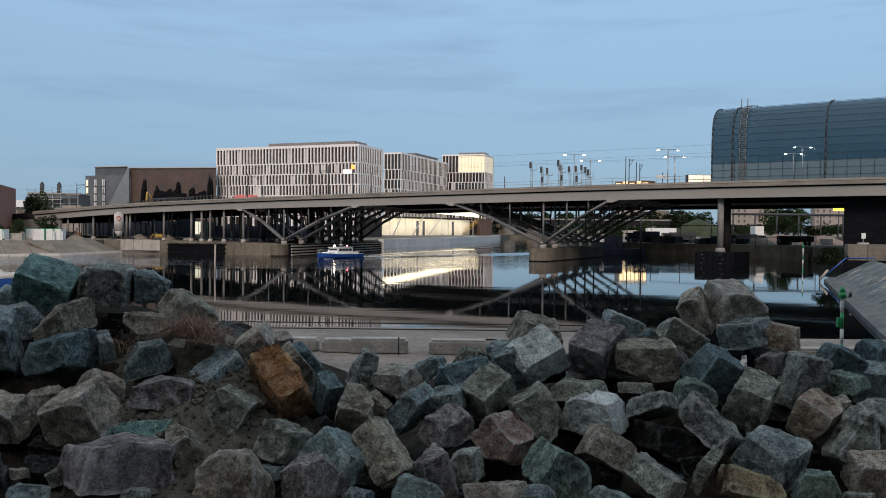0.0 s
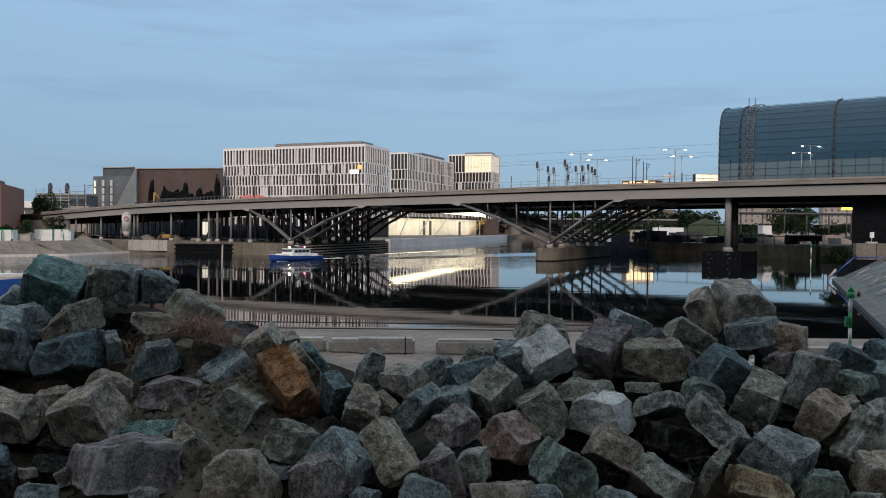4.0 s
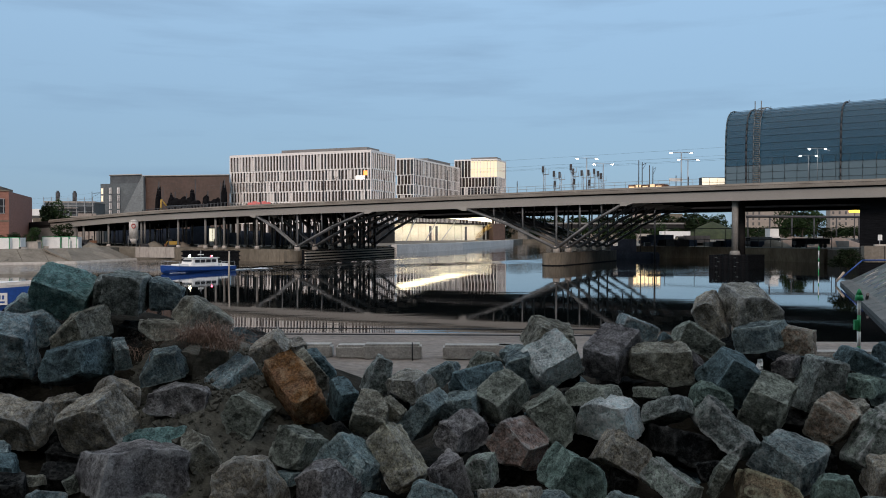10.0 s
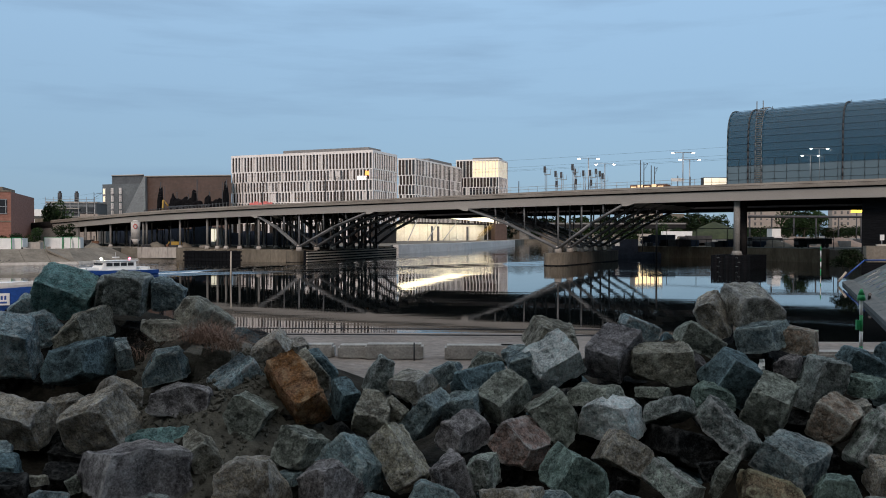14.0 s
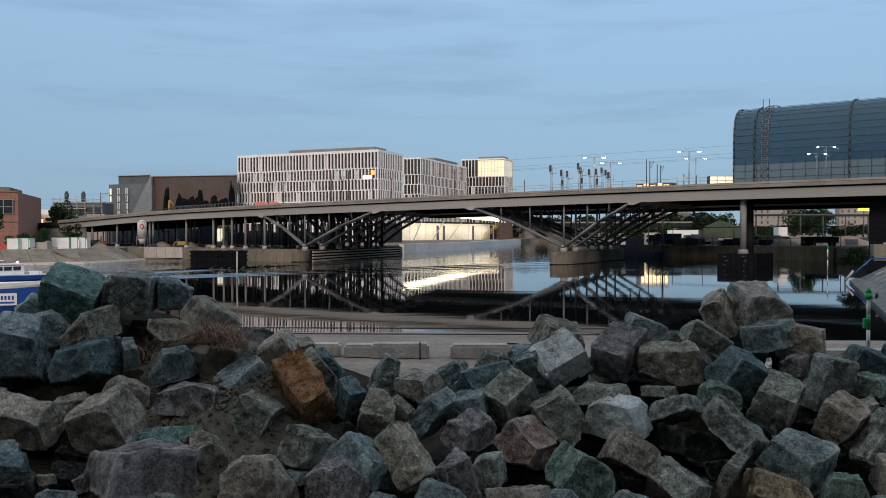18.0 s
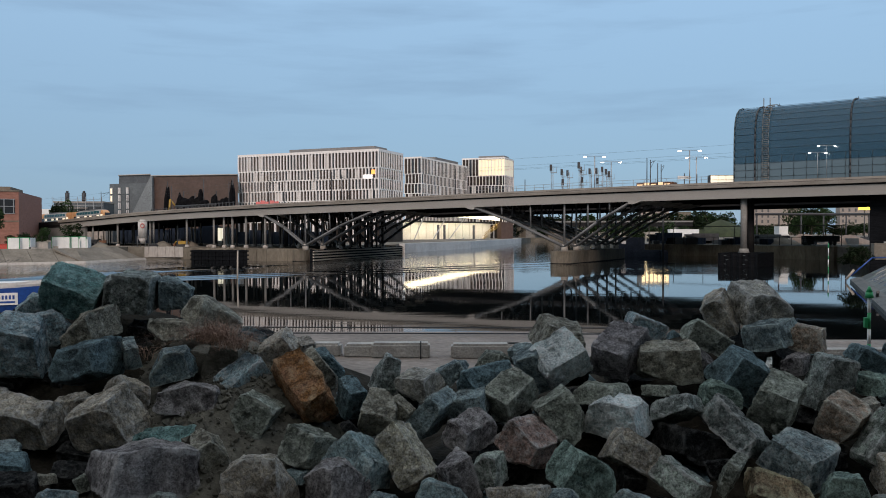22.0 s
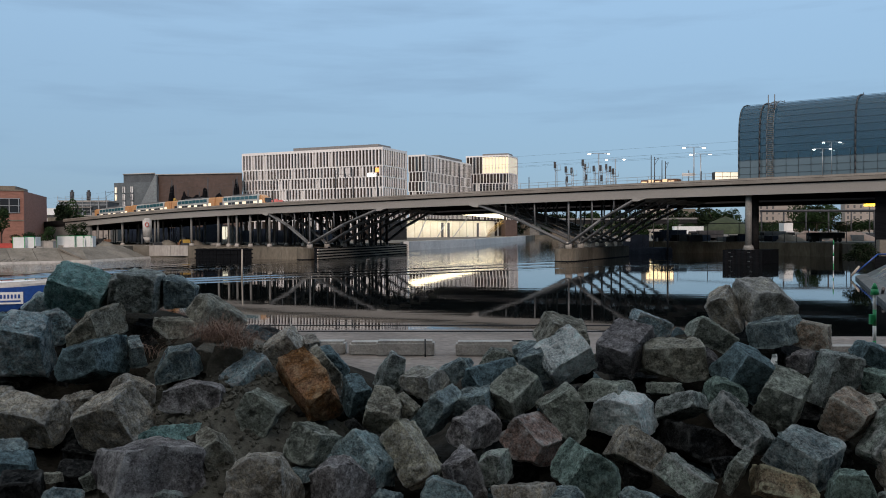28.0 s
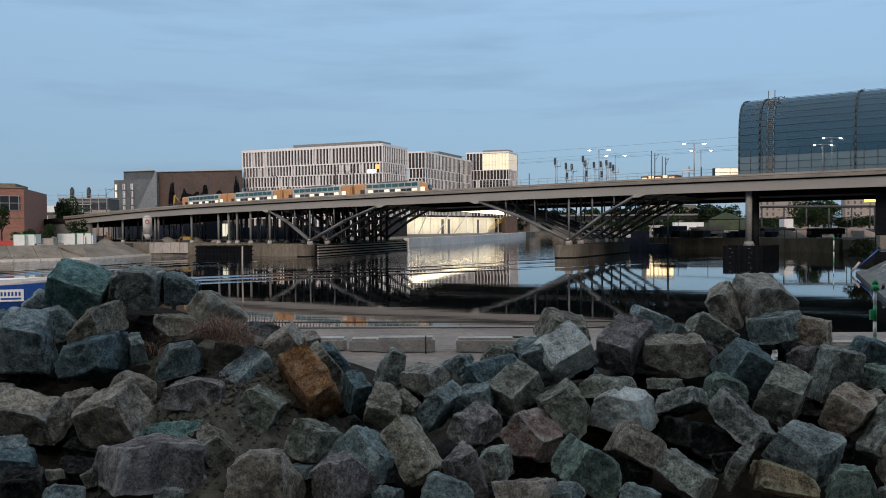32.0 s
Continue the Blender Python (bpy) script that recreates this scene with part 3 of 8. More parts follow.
for i, s in enumerate(np.arange(HS0, HS1, 1.9)):
    bm = bmesh.new()
    for j in range(NA // 2 if i == 0 else 4):
        tube(bm, vault(s, ARC[j], 15.12), vault(s, ARC[j + 1], 15.12), 0.032 if i else 0.12, 5)
    part("mullion" if i else "edge_rib", bm, HALLBAR, hall)
for s in np.arange(HS0 + 3.4, HS1, 14.4):
    bm = bmesh.new()
    for j in range(NA // 2):
        tube(bm, vault(s, ARC[j], 15.15), vault(s, ARC[j + 1], 15.15), 0.13, 6)
    part("rib", bm, DARKSTEEL, hall)
for s in (HS0 + 3.4, HS0 + 16.3):
    tubepart("roof_mast", vault(s, math.pi / 2, 15.2), vault(s, math.pi / 2, 15.2) + Vector((0, 0, 1.6)), 0.06, DARKSTEEL, hall, n=5)

# ---- white office blocks ----
OFFICELIT = glow("lit_office_window", (1.0, 0.88, 0.60), 0.36)
ROOFGREY = surface("roof_plant_cladding", (0.15, 0.145, 0.14), (0.21, 0.20, 0.195), 0.3, 0.7, 0.03, stretch=(6, 6, 0.3))


def block(name, label, a, b, z_top, storeys, depth, fin_gap, lit=(), blinds=0.2):
    """Office block with white fins. a, b: plan corners of its front (left to right as seen); storeys: heights from the top down."""
    a, b = Vector((*a, 0)), Vector((*b, 0))
    u = (b - a).normalized()
    w = (b - a).length
    ob = thing(name, label, "office building", Matrix.Translation((a.x, a.y, 0)) @ pose(0, 0, 0, 0, 0, math.degrees(math.atan2(u.y, u.x))))
    z0 = z_top - sum(storeys)
    boxpart("core", 0.5, w - 0.2, 0.5, depth - 0.5, z0, z_top - 0.8, GLASSDARK, ob, "dark window glass")
    boxpart("base", 0.2, w - 0.2, 0.2, depth - 0.2, GZ - 0.3, z0, ROOMDARK, ob, "dark glazed ground floor")
    leg = bmesh.new()
    box(leg, -0.3, 0.3, 0, 0.5, GZ - 0.3, z0)
    leg = mesh_of("pillar", leg, WHITE)
    for i in range(int(w / 2.7) + 1):
        shared("pillar", leg, ob, pose(min(w - 0.3, 0.3 + i * 2.7), -0.3, 0))
    boxpart("roof_edge", 0, w, 0, depth, z_top - 0.9, z_top, WHITE, ob)
    boxpart("roof_house", w * 0.32, w * 0.92, depth * 0.3, depth * 0.8, z_top, z_top + 1.7, ROOFGREY, ob, "grey metal rooftop plant room")
    z = z_top - 0.9
    fin_me, side_me, pane_me = {}, {}, {}
    bay = (w - 0.5) / int(w / fin_gap)
    rng = random.Random(int(w))
    for k, h in enumerate(storeys):
        h = h - 0.9 if k == 0 else h
        for x0, x1, y0, y1 in ((0, w, 0, 0.5), (w - 0.5, w, 0.5, depth)):
            boxpart("floor_band", x0, x1, y0, y1, z - h, z - h + 0.36, WHITE, ob)
        if k not in fin_me:
            b2 = bmesh.new()
            box(b2, -0.2, 0.2, -0.1, 0.5, 0, h - 0.36)
            fin_me[k] = mesh_of("fin", b2, WHITE)
            b2 = bmesh.new()
            box(b2, -0.16, 0.16, -0.1, 0.3, 0, h - 0.36)
            side_me[k] = mesh_of("fin", b2, WHITE)
        n = int(w / fin_gap)
        off = 0.25 * (k % 2)
        for i in range(n + 1):
            x = min(w - 0.25, 0.25 + (i + off) * (w - 0.5) / n)
            shared("fin", fin_me[k], ob, pose(x, 0.02, z - h + 0.36))
        n = int(depth / fin_gap)
        for i in range(1, n + 1):
            y = min(depth - 0.25, (i + off) * depth / n)
            shared("fin", side_me[k], ob, pose(w - 0.02, y, z - h + 0.36, 0, 0, 90))
        if k not in pane_me:
            p2 = bmesh.new()
            box(p2, 0.2, bay - 0.2, 0.43, 0.47, 0.1, h - 0.5)
            pane_me[k] = [mesh_of("window_pane", p2 if mt is BLIND else p2.copy(), mt) for mt in (ROOMDARK, BLIND)]
        for i in range(int(w / fin_gap) - 1):
            q = rng.random()
            if q < 0.8:
                shared("window_pane", pane_me[k][int(q < blinds)], ob, pose(0.25 + (i + off) * bay, 0, z - h + 0.36))
        for i in range(int(depth / fin_gap) - 1):
            if rng.random() < 0.88:
                shared("window_pane", pane_me[k][int(rng.random() < blinds)], ob, pose(w + 0.3, (i + 1 + off) * depth / int(depth / fin_gap), z - h + 0.36, 0, 0, 90))
        for kk, i0, i1 in lit:
            if kk == k:
                for j in range(int(i0 * w / bay), int(i1 * w / bay)):
                    boxpart("lit_window", 0.45 + (j + off) * bay, 0.05 + (j + 1 + off) * bay, 0.40, 0.42, z - h + 0.5, z - 0.3, OFFICELIT, ob, "lit office window")
                for j in range(int(depth / fin_gap) - 1):
                    y = (j + off) * depth / int(depth / fin_gap)
                    boxpart("lit_window", w - 0.13, w - 0.11, y + 0.25, y + fin_gap - 0.25, z - h + 0.5, z - 0.3, OFFICELIT, ob, "lit office window")
        z -= h
    return ob


block("office_block", "white office block with close vertical fins", (-78.6, 305.5), (-24.0, 283), 35.0, (6.6, 3.75, 3.75, 3.75, 3.75, 3.75), 19.4, 1.32, blinds=0.1)
block("office_block", "smaller white office block with vertical fins", (-25.7, 472.1), (-15.4, 468), 49.7, (9.9, 5.6, 5.6, 5.6, 5.6, 5.6), 75, 2.2, blinds=0.05)
block("office_block", "distant white office block with lit top windows", (9.0, 546.5), (37.0, 537), 55.7, (12.2, 6.4, 6.4, 6.4, 6.4, 6.4), 23, 2.2, ((0, 0.42, 0.985),), 0.05)

# ---- buildings on the left ----
WEDGE = surface("pale_wedge_render", (0.17, 0.19, 0.20), (0.22, 0.245, 0.255), 0.2, 0.8, 0.05)
SLATEWALL = surface("dark_grey_cladding", (0.06, 0.068, 0.075), (0.10, 0.11, 0.12), 0.3, 0.7, 0.05)
hallb = thing("brown_hall", "low rust-brown and grey building behind the bridge", "building")
bm = bmesh.new()
prism(bm, [(-110.11, 303), (-76.39, 297), (-85.33, 330), (-121.92, 340)], GZ, 27.2)
part("brown_wall", bm, BROWNWALL, hallb)
bm = bmesh.new()
prism(bm, [(-128.06, 309), (-109.97, 302.6), (-121.92, 340), (-141.72, 346)], GZ, 24.6)
part("grey_wall", bm, GREYWALL, hallb)
bm = bmesh.new()
prism(bm, [(-125.24, 311), (-111.41, 306), (-120.94, 336), (-135.51, 340)], 24.6, 28.0)
part("roof_house", bm, SLATEWALL, hallb, "dark grey set-back storey")
# pale wedge slab added for the gable's lighter triangle, and a roof parapet
bm = bmesh.new()
wa, wb = Vector((-118.6, 302.6, 0)), Vector((-108.9, 300.6, 0))
vs = [[bm.verts.new((q.x, q.y + o, z)) for q, z in ((wa, 10.5), (wb, 10.5), (wb, 27.0), (wb.lerp(wa, 0.06), 27.0))] for o in (0, 1.4)]
bm.faces.new(vs[0])
bm.faces.new(vs[1][::-1])
for i in range(4):
    bm.faces.new((vs[0][i], vs[1][i], vs[1][(i + 1) % 4], vs[0][(i + 1) % 4]))
bmesh.ops.recalc_face_normals(bm, faces=bm.faces[:])
part("wedge_slab", bm, WEDGE, hallb, "pale blue-grey wedge-shaped slab on the gable")
for q0, q1 in (((-110.2, 302.7), (-76.4, 296.7)), ((-125.3, 310.7), (-111.4, 305.7))):
    zt = 27.2 if q0[0] > -112 else 28.0
    tubepart("roof_edge", (*q0, zt), (*q1, zt), 0.22, CONCRETE, hallb, n=6)
for i in range(3):
    for j in range(4):
        for side in (-0.2, 0.55):
            boxpart("window_frame", side, side + 0.28, -0.2, 0.1, -0.15, 2.2, WHITE, hallb, m=pose(-127.42 + 3.6 * i, 308.6 - 1.5 * i, 12.5 + 2.8 * j, 0, 0, -24))
        if (i + j) % 2 == 0 or i == 0:
            boxpart("window", 0, 0.55, -0.08, 0.1, 0, 1.9, LITWIN if i == 0 and j > 1 else GLASSDARK, hallb, m=pose(-127.42 + 3.6 * i, 308.6 - 1.5 * i, 12.5 + 2.8 * j, 0, 0, -24))

brick = thing("brick_building", "red brick building with a glazed top storey", "building")
bm = bmesh.new()
prism(bm, [(-127, 183), (-102.6, 195), (-113.5, 228), (-139, 216)], GZ, 15.8)
part("brick_wall", bm, BRICK, brick)
bm = bmesh.new()
prism(bm, [(-126, 189), (-106.5, 198.6), (-112, 215), (-133, 206)], 15.8, 17.2)
part("roof_house", bm, OLDCONC, brick)

# unseen wall added behind the viewer to keep low light off the near bank
boxpart("light_block_wall", -140, 90, -34, -28, 3.6, 41, OLDCONC)
tagged(bpy.data.objects["light_block_wall"], "unseen wall added behind the viewer to block light", "wall", kind="structure")


# ---- banks ----
def strip(name, pts, z_lo, z_hi, back, material, label, gap=0.04):
    """Sloping bank panels along a waterline (x, y); back: how far the top lies behind the foot."""
    ob = thing(name, label, "embankment", kind="structure")
    for (x0, y0), (x1, y1) in zip(pts, pts[1:]):
        a, b = Vector((x0, y0, z_lo)), Vector((x1, y1, z_lo))
        u = (b - a).normalized()
        n = Vector((-u.y, u.x, 0))
        k = max(1, round((b - a).length / 4.5))
        for i in range(k):
            p, q = a.lerp(b, i / k) + u * gap, a.lerp(b, (i + 1) / k) - u * gap
            up = n * back + Vector((0, 0, z_hi - z_lo))
            th = Vector((0, 0, -0.35))
            bm = bmesh.new()
            vs = [bm.verts.new(v) for v in (p, q, q + up, p + up, p + th, q + th, q + up + th, p + up + th)]
            for f in ((0, 1, 2, 3), (7, 6, 5, 4), (0, 4, 5, 1), (1, 5, 6, 2), (2, 6, 7, 3), (3, 7, 4, 0)):
                bm.faces.new([vs[j] for j in f])
            bmesh.ops.recalc_face_normals(bm, faces=bm.faces[:])
            part("slab", bm, material, ob)
    return ob


BANKPANEL = surface("bank_slab_concrete", (0.115, 0.102, 0.083), (0.22, 0.197, 0.163), 0.35, 0.9, 0.2, vary=0.12)
strip("bank_slope", [(-118, 120), (-84, 146), (-70, 157), (-67, 180)], 0.05, GZ + 0.12, 6.5, BANKPANEL, "sloping bank of pale concrete slabs at the water")
strip("bank_toe", [(-117.6, 119.4), (-83.6, 145.4), (-69.4, 156.6), (-66.4, 180)], -0.2, 0.45, 0.5, CONCRETE, "low concrete toe beam along the waterline")
# pale upright quay blocks
for px0 in range(5):
    ob = boxpart("quay_block", -0.04 + px0 * 2.2, 2.1 + px0 * 2.2, 0, 0.8, 0.4, 2.75 + 0.05 * (px0 % 2), CONCRETE, m=pose(-70.0, 185.5, 0, 0, 0, -14))
    tagged(ob, "pale concrete quay wall block", "quay block", "quay blocks on the bank")
# canal quay, pale wall with dark joints
canal = thing("quay_wall", "pale concrete quay wall along the canal", "quay wall", kind="structure")
for p0, p1, k in (((-14.0, 240), (7.0, 310), 7), ((7.0, 310), (43.0, 498), 9)):
    for i in range(k):
        a, b = Vector((*p0, 0)).lerp(Vector((*p1, 0)), i / k), Vector((*p0, 0)).lerp(Vector((*p1, 0)), (i + 0.985) / k)
        u = (b - a).normalized()
        n = Vector((u.y, -u.x, 0))
        bm = bmesh.new()
        prism(bm, [tuple((a + n * 1.2).xy), tuple((b + n * 1.2).xy), tuple((b - n * 0.5).xy), tuple((a - n * 0.5).xy)], -1, 2.75)
        part("quay_panel", bm, QUAYPALE, canal)
# far bank retaining wall
rwall = thing("retaining_wall", "stained dark concrete retaining wall on the bank", "retaining wall", kind="structure")
for i in range(9):
    a, b = Vector((47.5, 214, 0)).lerp(Vector((64, 198, 0)), i / 9), Vector((47.5, 214, 0)).lerp(Vector((64, 198, 0)), (i + 0.98) / 9)
    bm = bmesh.new()
    prism(bm, [(a.x, a.y), (a.x + 0.6, a.y + 0.5), (b.x + 0.6, b.y + 0.5), (b.x, b.y)], -1, 2.8)
    part("wall_panel", bm, BANKWALL, rwall)
for i in range(10):
    a, b = Vector((63.7, 198, 0)).lerp(Vector((77.5, 164.6, 0)), i / 10), Vector((63.7, 198, 0)).lerp(Vector((77.5, 164.6, 0)), (i + 0.98) / 10)
    bm = bmesh.new()
    prism(bm, [(a.x - 0.3, a.y), (a.x + 0.5, a.y + 0.3), (b.x + 0.5, b.y + 0.3), (b.x - 0.3, b.y)], -1, 2.8)
    part("wall_panel", bm, BANKWALL, rwall)

BUSHES = []
# near right: graffiti wall over a sloping concrete apron
GRAFFITI = surface("painted_graffiti_concrete", (0.05, 0.066, 0.068), (0.135, 0.15, 0.15), 0.35, 0.8, 0.15, stretch=(1, 1, 0.6), vary=0.25)
gw = thing("landing_wall", "graffiti-covered concrete landing wall with a blue rail", "quay wall", kind="structure")
ga, gb = Vector((47.6, 91.5, 0)), Vector((25.2, 39, 0))
gu = (gb - ga).normalized()
gn = Vector((gu.y, -gu.x, 0))
if gn.x > 0:
    gn = -gn
APRON = surface("grey_apron_concrete", (0.06, 0.07, 0.072), (0.12, 0.13, 0.132), 0.5, 0.85, 0.15)
for i in range(10):
    a, b = ga.lerp(gb, i / 10), ga.lerp(gb, (i + 0.985) / 10)
    for nm, prof, mt in (("apron", [(2.6, -0.6), (2.6, 0.3), (1.9, 0.55), (0.4, 0.55), (0.4, -0.6)], APRON), ("wall_panel", [(1.5, 0.55), (-2.0, 2.5), (-2.6, 2.5), (-2.6, 0.55)], GRAFFITI)):
        bm = bmesh.new()
        k = len(prof)
        r = [[bm.verts.new(p + gn * o + Vector((0, 0, z))) for o, z in prof] for p in (a, b)]
        for j in range(k):
            bm.faces.new((r[0][j], r[0][(j + 1) % k], r[1][(j + 1) % k], r[1][j]))
        bm.faces.new(r[0])
        bm.faces.new(r[1][::-1])
        bmesh.ops.recalc_face_normals(bm, faces=bm.faces[:])
        part(nm, bm, mt, gw)
DARKBLUE_PAINT = surface("faded_blue_paint", (0.06, 0.09, 0.16), (0.10, 0.14, 0.22), 2, 0.7, 0.05)
TEALPAINT = surface("faded_green_paint", (0.10, 0.17, 0.14), (0.16, 0.25, 0.21), 2, 0.7, 0.05)
rng = random.Random(5)
for i in range(170):
    p = ga.lerp(gb, rng.uniform(0.03, 0.97))
    z0 = rng.uniform(0.7, 1.7)
    L = rng.uniform(0.12, 0.6)
    bm = bmesh.new()
    tilt = rng.choice((-0.5, -0.2, 0.0, 0.15, 0.6)) * rng.uniform(0.5, 1.2)
    for k in range(2):
        q = [p + gu * (k * 0.22 + t * (1 - 2 * k)) + gn * (1.5 - (z - 0.55) * 1.795) + Vector((0, 0, z - 0.004)) for t, z in ((0, z0), (tilt, z0 + L))]
        tube(bm, q[0], q[1], 0.03, 4)
    part("paint_stroke", bm, (CONCRETE, DARKSTEEL, GREYWALL, DARKBLUE_PAINT, TEALPAINT)[i % 5], gw)
bm = bmesh.new()
pts = [ga + gn * 2.5 + Vector((0, 0, 0.7)), ga + gn * 0.4 + Vector((0, 0, 2.75)), ga - gn * 2.4 + gu * 1.5 + Vector((0, 0, 2.85))]
for p, q in zip(pts, pts[1:]):
    tube(bm, p, q, 0.09, 6)
part("blue_rail", bm, BLUEHULL, gw, "blue painted tubular rail")
tubepart("fender_log", ga + gn * 3.0 + Vector((0, 0, 0.3)), ga + gn * 2.2 + Vector((0, 0, 1.4)), 0.13, PALETIMBER, gw, "pale timber fender log", n=10)
tubepart("mooring_ring", ga.lerp(gb, 0.52) + gn * 2.2 + Vector((0, 0, 0.5)), ga.lerp(gb, 0.535) + gn * 2.2 + Vector((0, 0, 0.9)), 0.12, DARKSTEEL, gw, n=8)

# dark bushes hanging over the corner of the landing
for i, (bx, by, bh, bw) in enumerate(((48.2, 98.5, 1.9, 2.4), (50.6, 101.6, 2.2, 2.8), (53.0, 104.2, 2.2, 2.8), (47.0, 94.6, 1.3, 1.5))):
    BUSHES.append((bx, by, bh, bw, 120 + i))

# concrete blocks on the far bank
for i in range(5):
    ob = boxpart("concrete_block", -0.02 + i * 2.5, 2.4 + i * 2.5, 0, 1.6, 2.0, 4.15, BANKPANEL, m=pose(55.93, 108, 0, 0, 0, -12))
    tagged(ob, "pinkish concrete barrier block on the bank", "concrete block", "barrier blocks")
ob = thing("small_sign", "small white notice on a short post", "sign", Matrix.Translation((58.37, 108.8, 4.15)))
tubepart("post", (0, 0, -0.05), (0, 0, 1.0), 0.06, GALV, ob, n=6)
boxpart("board", -0.28, 0.28, -0.1, -0.05, 0.75, 1.5, PAINTWHITE, ob)
boxpart("base", -0.7, 0.7, -0.2, 0.2, 0.0, 0.22, CONCRETE, ob)
# slim white water-level post
ob = thing("gauge_post", "slim white gauge post standing in the water", "post", Matrix.Translation((56.37, 122, 0)))
for z0, z1, mt in ((-0.5, 0.5, GREEN), (0.5, 1.6, PAINTWHITE), (1.6, 2.1, GREEN), (2.1, 3.3, PAINTWHITE)):
    tubepart("shaft", (0, 0, z0), (0, 0, z1), 0.075, mt, ob)
tubepart("cap", (0, 0, 3.3), (0, 0, 4.0), 0.13, GREEN, ob, r2=0.05)
# mooring poles
ob = thing("mooring_pole", "pale weathered mooring pole in the water", "pole", Matrix.Translation((-26.12, 101, 0)))
tubepart("shaft", (0, 0, -1), (0.06, 0, 3.4), 0.11, PALETIMBER, ob, n=10, r2=0.09)
tubepart("cap", (0.06, 0, 3.4), (0.06, 0, 3.5), 0.11, CONCRETE, ob)


# ---- timber fenders ----
fd = thing("fender_wall", "dark tarred timber fender wall standing in the water", "fender")
for i in range(16):
    x = i * 0.68
    boxpart("pile", x, x + 0.6, 0, 0.5, -0.6, 2.45 + 0.03 * (i % 3), TIMBER, fd, m=pose(-50.4, 160, 0, 0, 0, 2))
for z in (0.5, 1.3, 2.1):
    boxpart("wale", -0.2, 11.2, -0.2, 0.02, z, z + 0.28, TIMBER, fd, m=pose(-50.4, 160, 0, 0, 0, 2))
fd = thing("fender_wall", "horizontal plank fender guarding the bridge pier", "fender")
fa, fb = Vector((-27.0, 164.0, 0)), Vector((-11.8, 214, 0))
ang = math.degrees(math.atan2((fb - fa).y, (fb - fa).x))
fl = (fb - fa).length
# black board added so that the gaps between the planks read dark
boxpart("gap_backing", 0, fl, 0.3, 0.5, -0.4, 2.35, TIMBER, fd, "black backing added to darken the plank gaps", m=Matrix.Translation(fa) @ pose(0, 0, 0, 0, 0, ang))
for k in range(4):
    boxpart("plank", 0, fl, 0, 0.28, 0.15 + 0.58 * k, 0.42 + 0.58 * k, PALETIMBER, fd, m=Matrix.Translation(fa) @ pose(0, 0, 0, 0, 0, ang))
for i in range(9):
    boxpart("pile", i * fl / 8.2, i * fl / 8.2 + 0.35, 0.52, 0.9, -0.8, 2.5, TIMBER, fd, m=Matrix.Translation(fa) @ pose(0, 0, 0, 0, 0, ang))
ob = thing("pier_wall", "brown stained quay wall beside the pier", "quay wall", kind="structure")
for i in range(13):
    s0, s1 = -118 + i * 3.7, -118 + i * 3.7 + 3.63
    bm = bmesh.new()
    prism(bm, [tuple(br(q, v, 0).xy) for q, v in ((s0, -0.5), (s1, -0.5), (s1, 6), (s0, 6))], -1, 2.5 + 0.03 * (i % 2))
    part("wall_panel", bm, OLDCONC, ob)

# ---- under the bridge ----
DARKBLUE = surface("dark_blue_hoarding", (0.012, 0.018, 0.03), (0.03, 0.04, 0.06), 0.3, 0.8, 0.1)
DARKBLUE.node_tree.nodes["Principled BSDF"].inputs["Specular IOR Level"].default_value = 0.08
hoard = thing("site_hoarding", "dark site sheds and hoarding under the bridge", "hoarding")
for i in range(20):
    s = -228 + i * 5.6
    bm = bmesh.new()
    prism(bm, [tuple(br(s + a, v, 0).xy) for a, v in ((0, 43), (4.4 + 1.2 * abs(math.sin(i * 1.9)), 43), (4.4 + 1.2 * abs(math.sin(i * 1.9)), 47), (0, 47))], GZ - 0.2, GZ + 3.0 + 0.5 * (i % 3) if along(392, 43) < s < along(668, 43) else deck_z(s) - 1.0 - 0.8 * (i % 3))
    part("panel", bm, DARKBLUE, hoard)
rng = random.Random(3)
for i in range(46):
    s = -116 + 1.35 * i + rng.uniform(-0.5, 0.5)
    v = rng.uniform(8, 37)
    ob = thing("prop", "dark steel prop standing under the bridge", "prop", group="props under the bridge")
    tubepart("shaft", br(s, v, GZ - 0.1), br(s, v, deck_z(s) - 2.2), rng.uniform(0.12, 0.26), DARKSTEEL, ob, n=6)
for i in range(34):
    s = rng.uniform(-196, -104)
    v = rng.uniform(5, 40)
    ob = thing("prop", "slim grey steel prop standing under the bridge", "prop", group="props under the bridge")
    tubepart("shaft", br(s, v, GZ - 0.1), br(s, v, deck_z(s) - 2.2), rng.uniform(0.08, 0.2), GALV if i % 3 else STEEL, ob, n=6)
CABINGLOW = glow("bright_patch_glow", (1.0, 0.93, 0.72), 0.95)
# bright cream patch seen between the columns, built as a small glowing cabin
ob = thing("site_office", "glowing cabin standing in for a bright cream patch", "cabin", Matrix.Translation(br(along(385, 24), 24, GZ)) @ pose(0, 0, 0, 0, 0, -18) @ Matrix.Scale(0.85, 4))
boxpart("body", -1.6, 1.6, -1.2, 1.2, 0, 5.6, PAINTWHITE, ob)
boxpart("lit_window", -1.4, 0.7, -1.26, -1.2, 1.4, 5.2, CABINGLOW, ob, "warmly lit window")
boxpart("mullion", -0.1, 0.02, -1.3, -1.25, 1.4, 5.2, DARKSTEEL, ob)
boxpart("door", 0.3, 1.2, -1.28, -1.2, 0.1, 2.0, DARKSTEEL, ob)

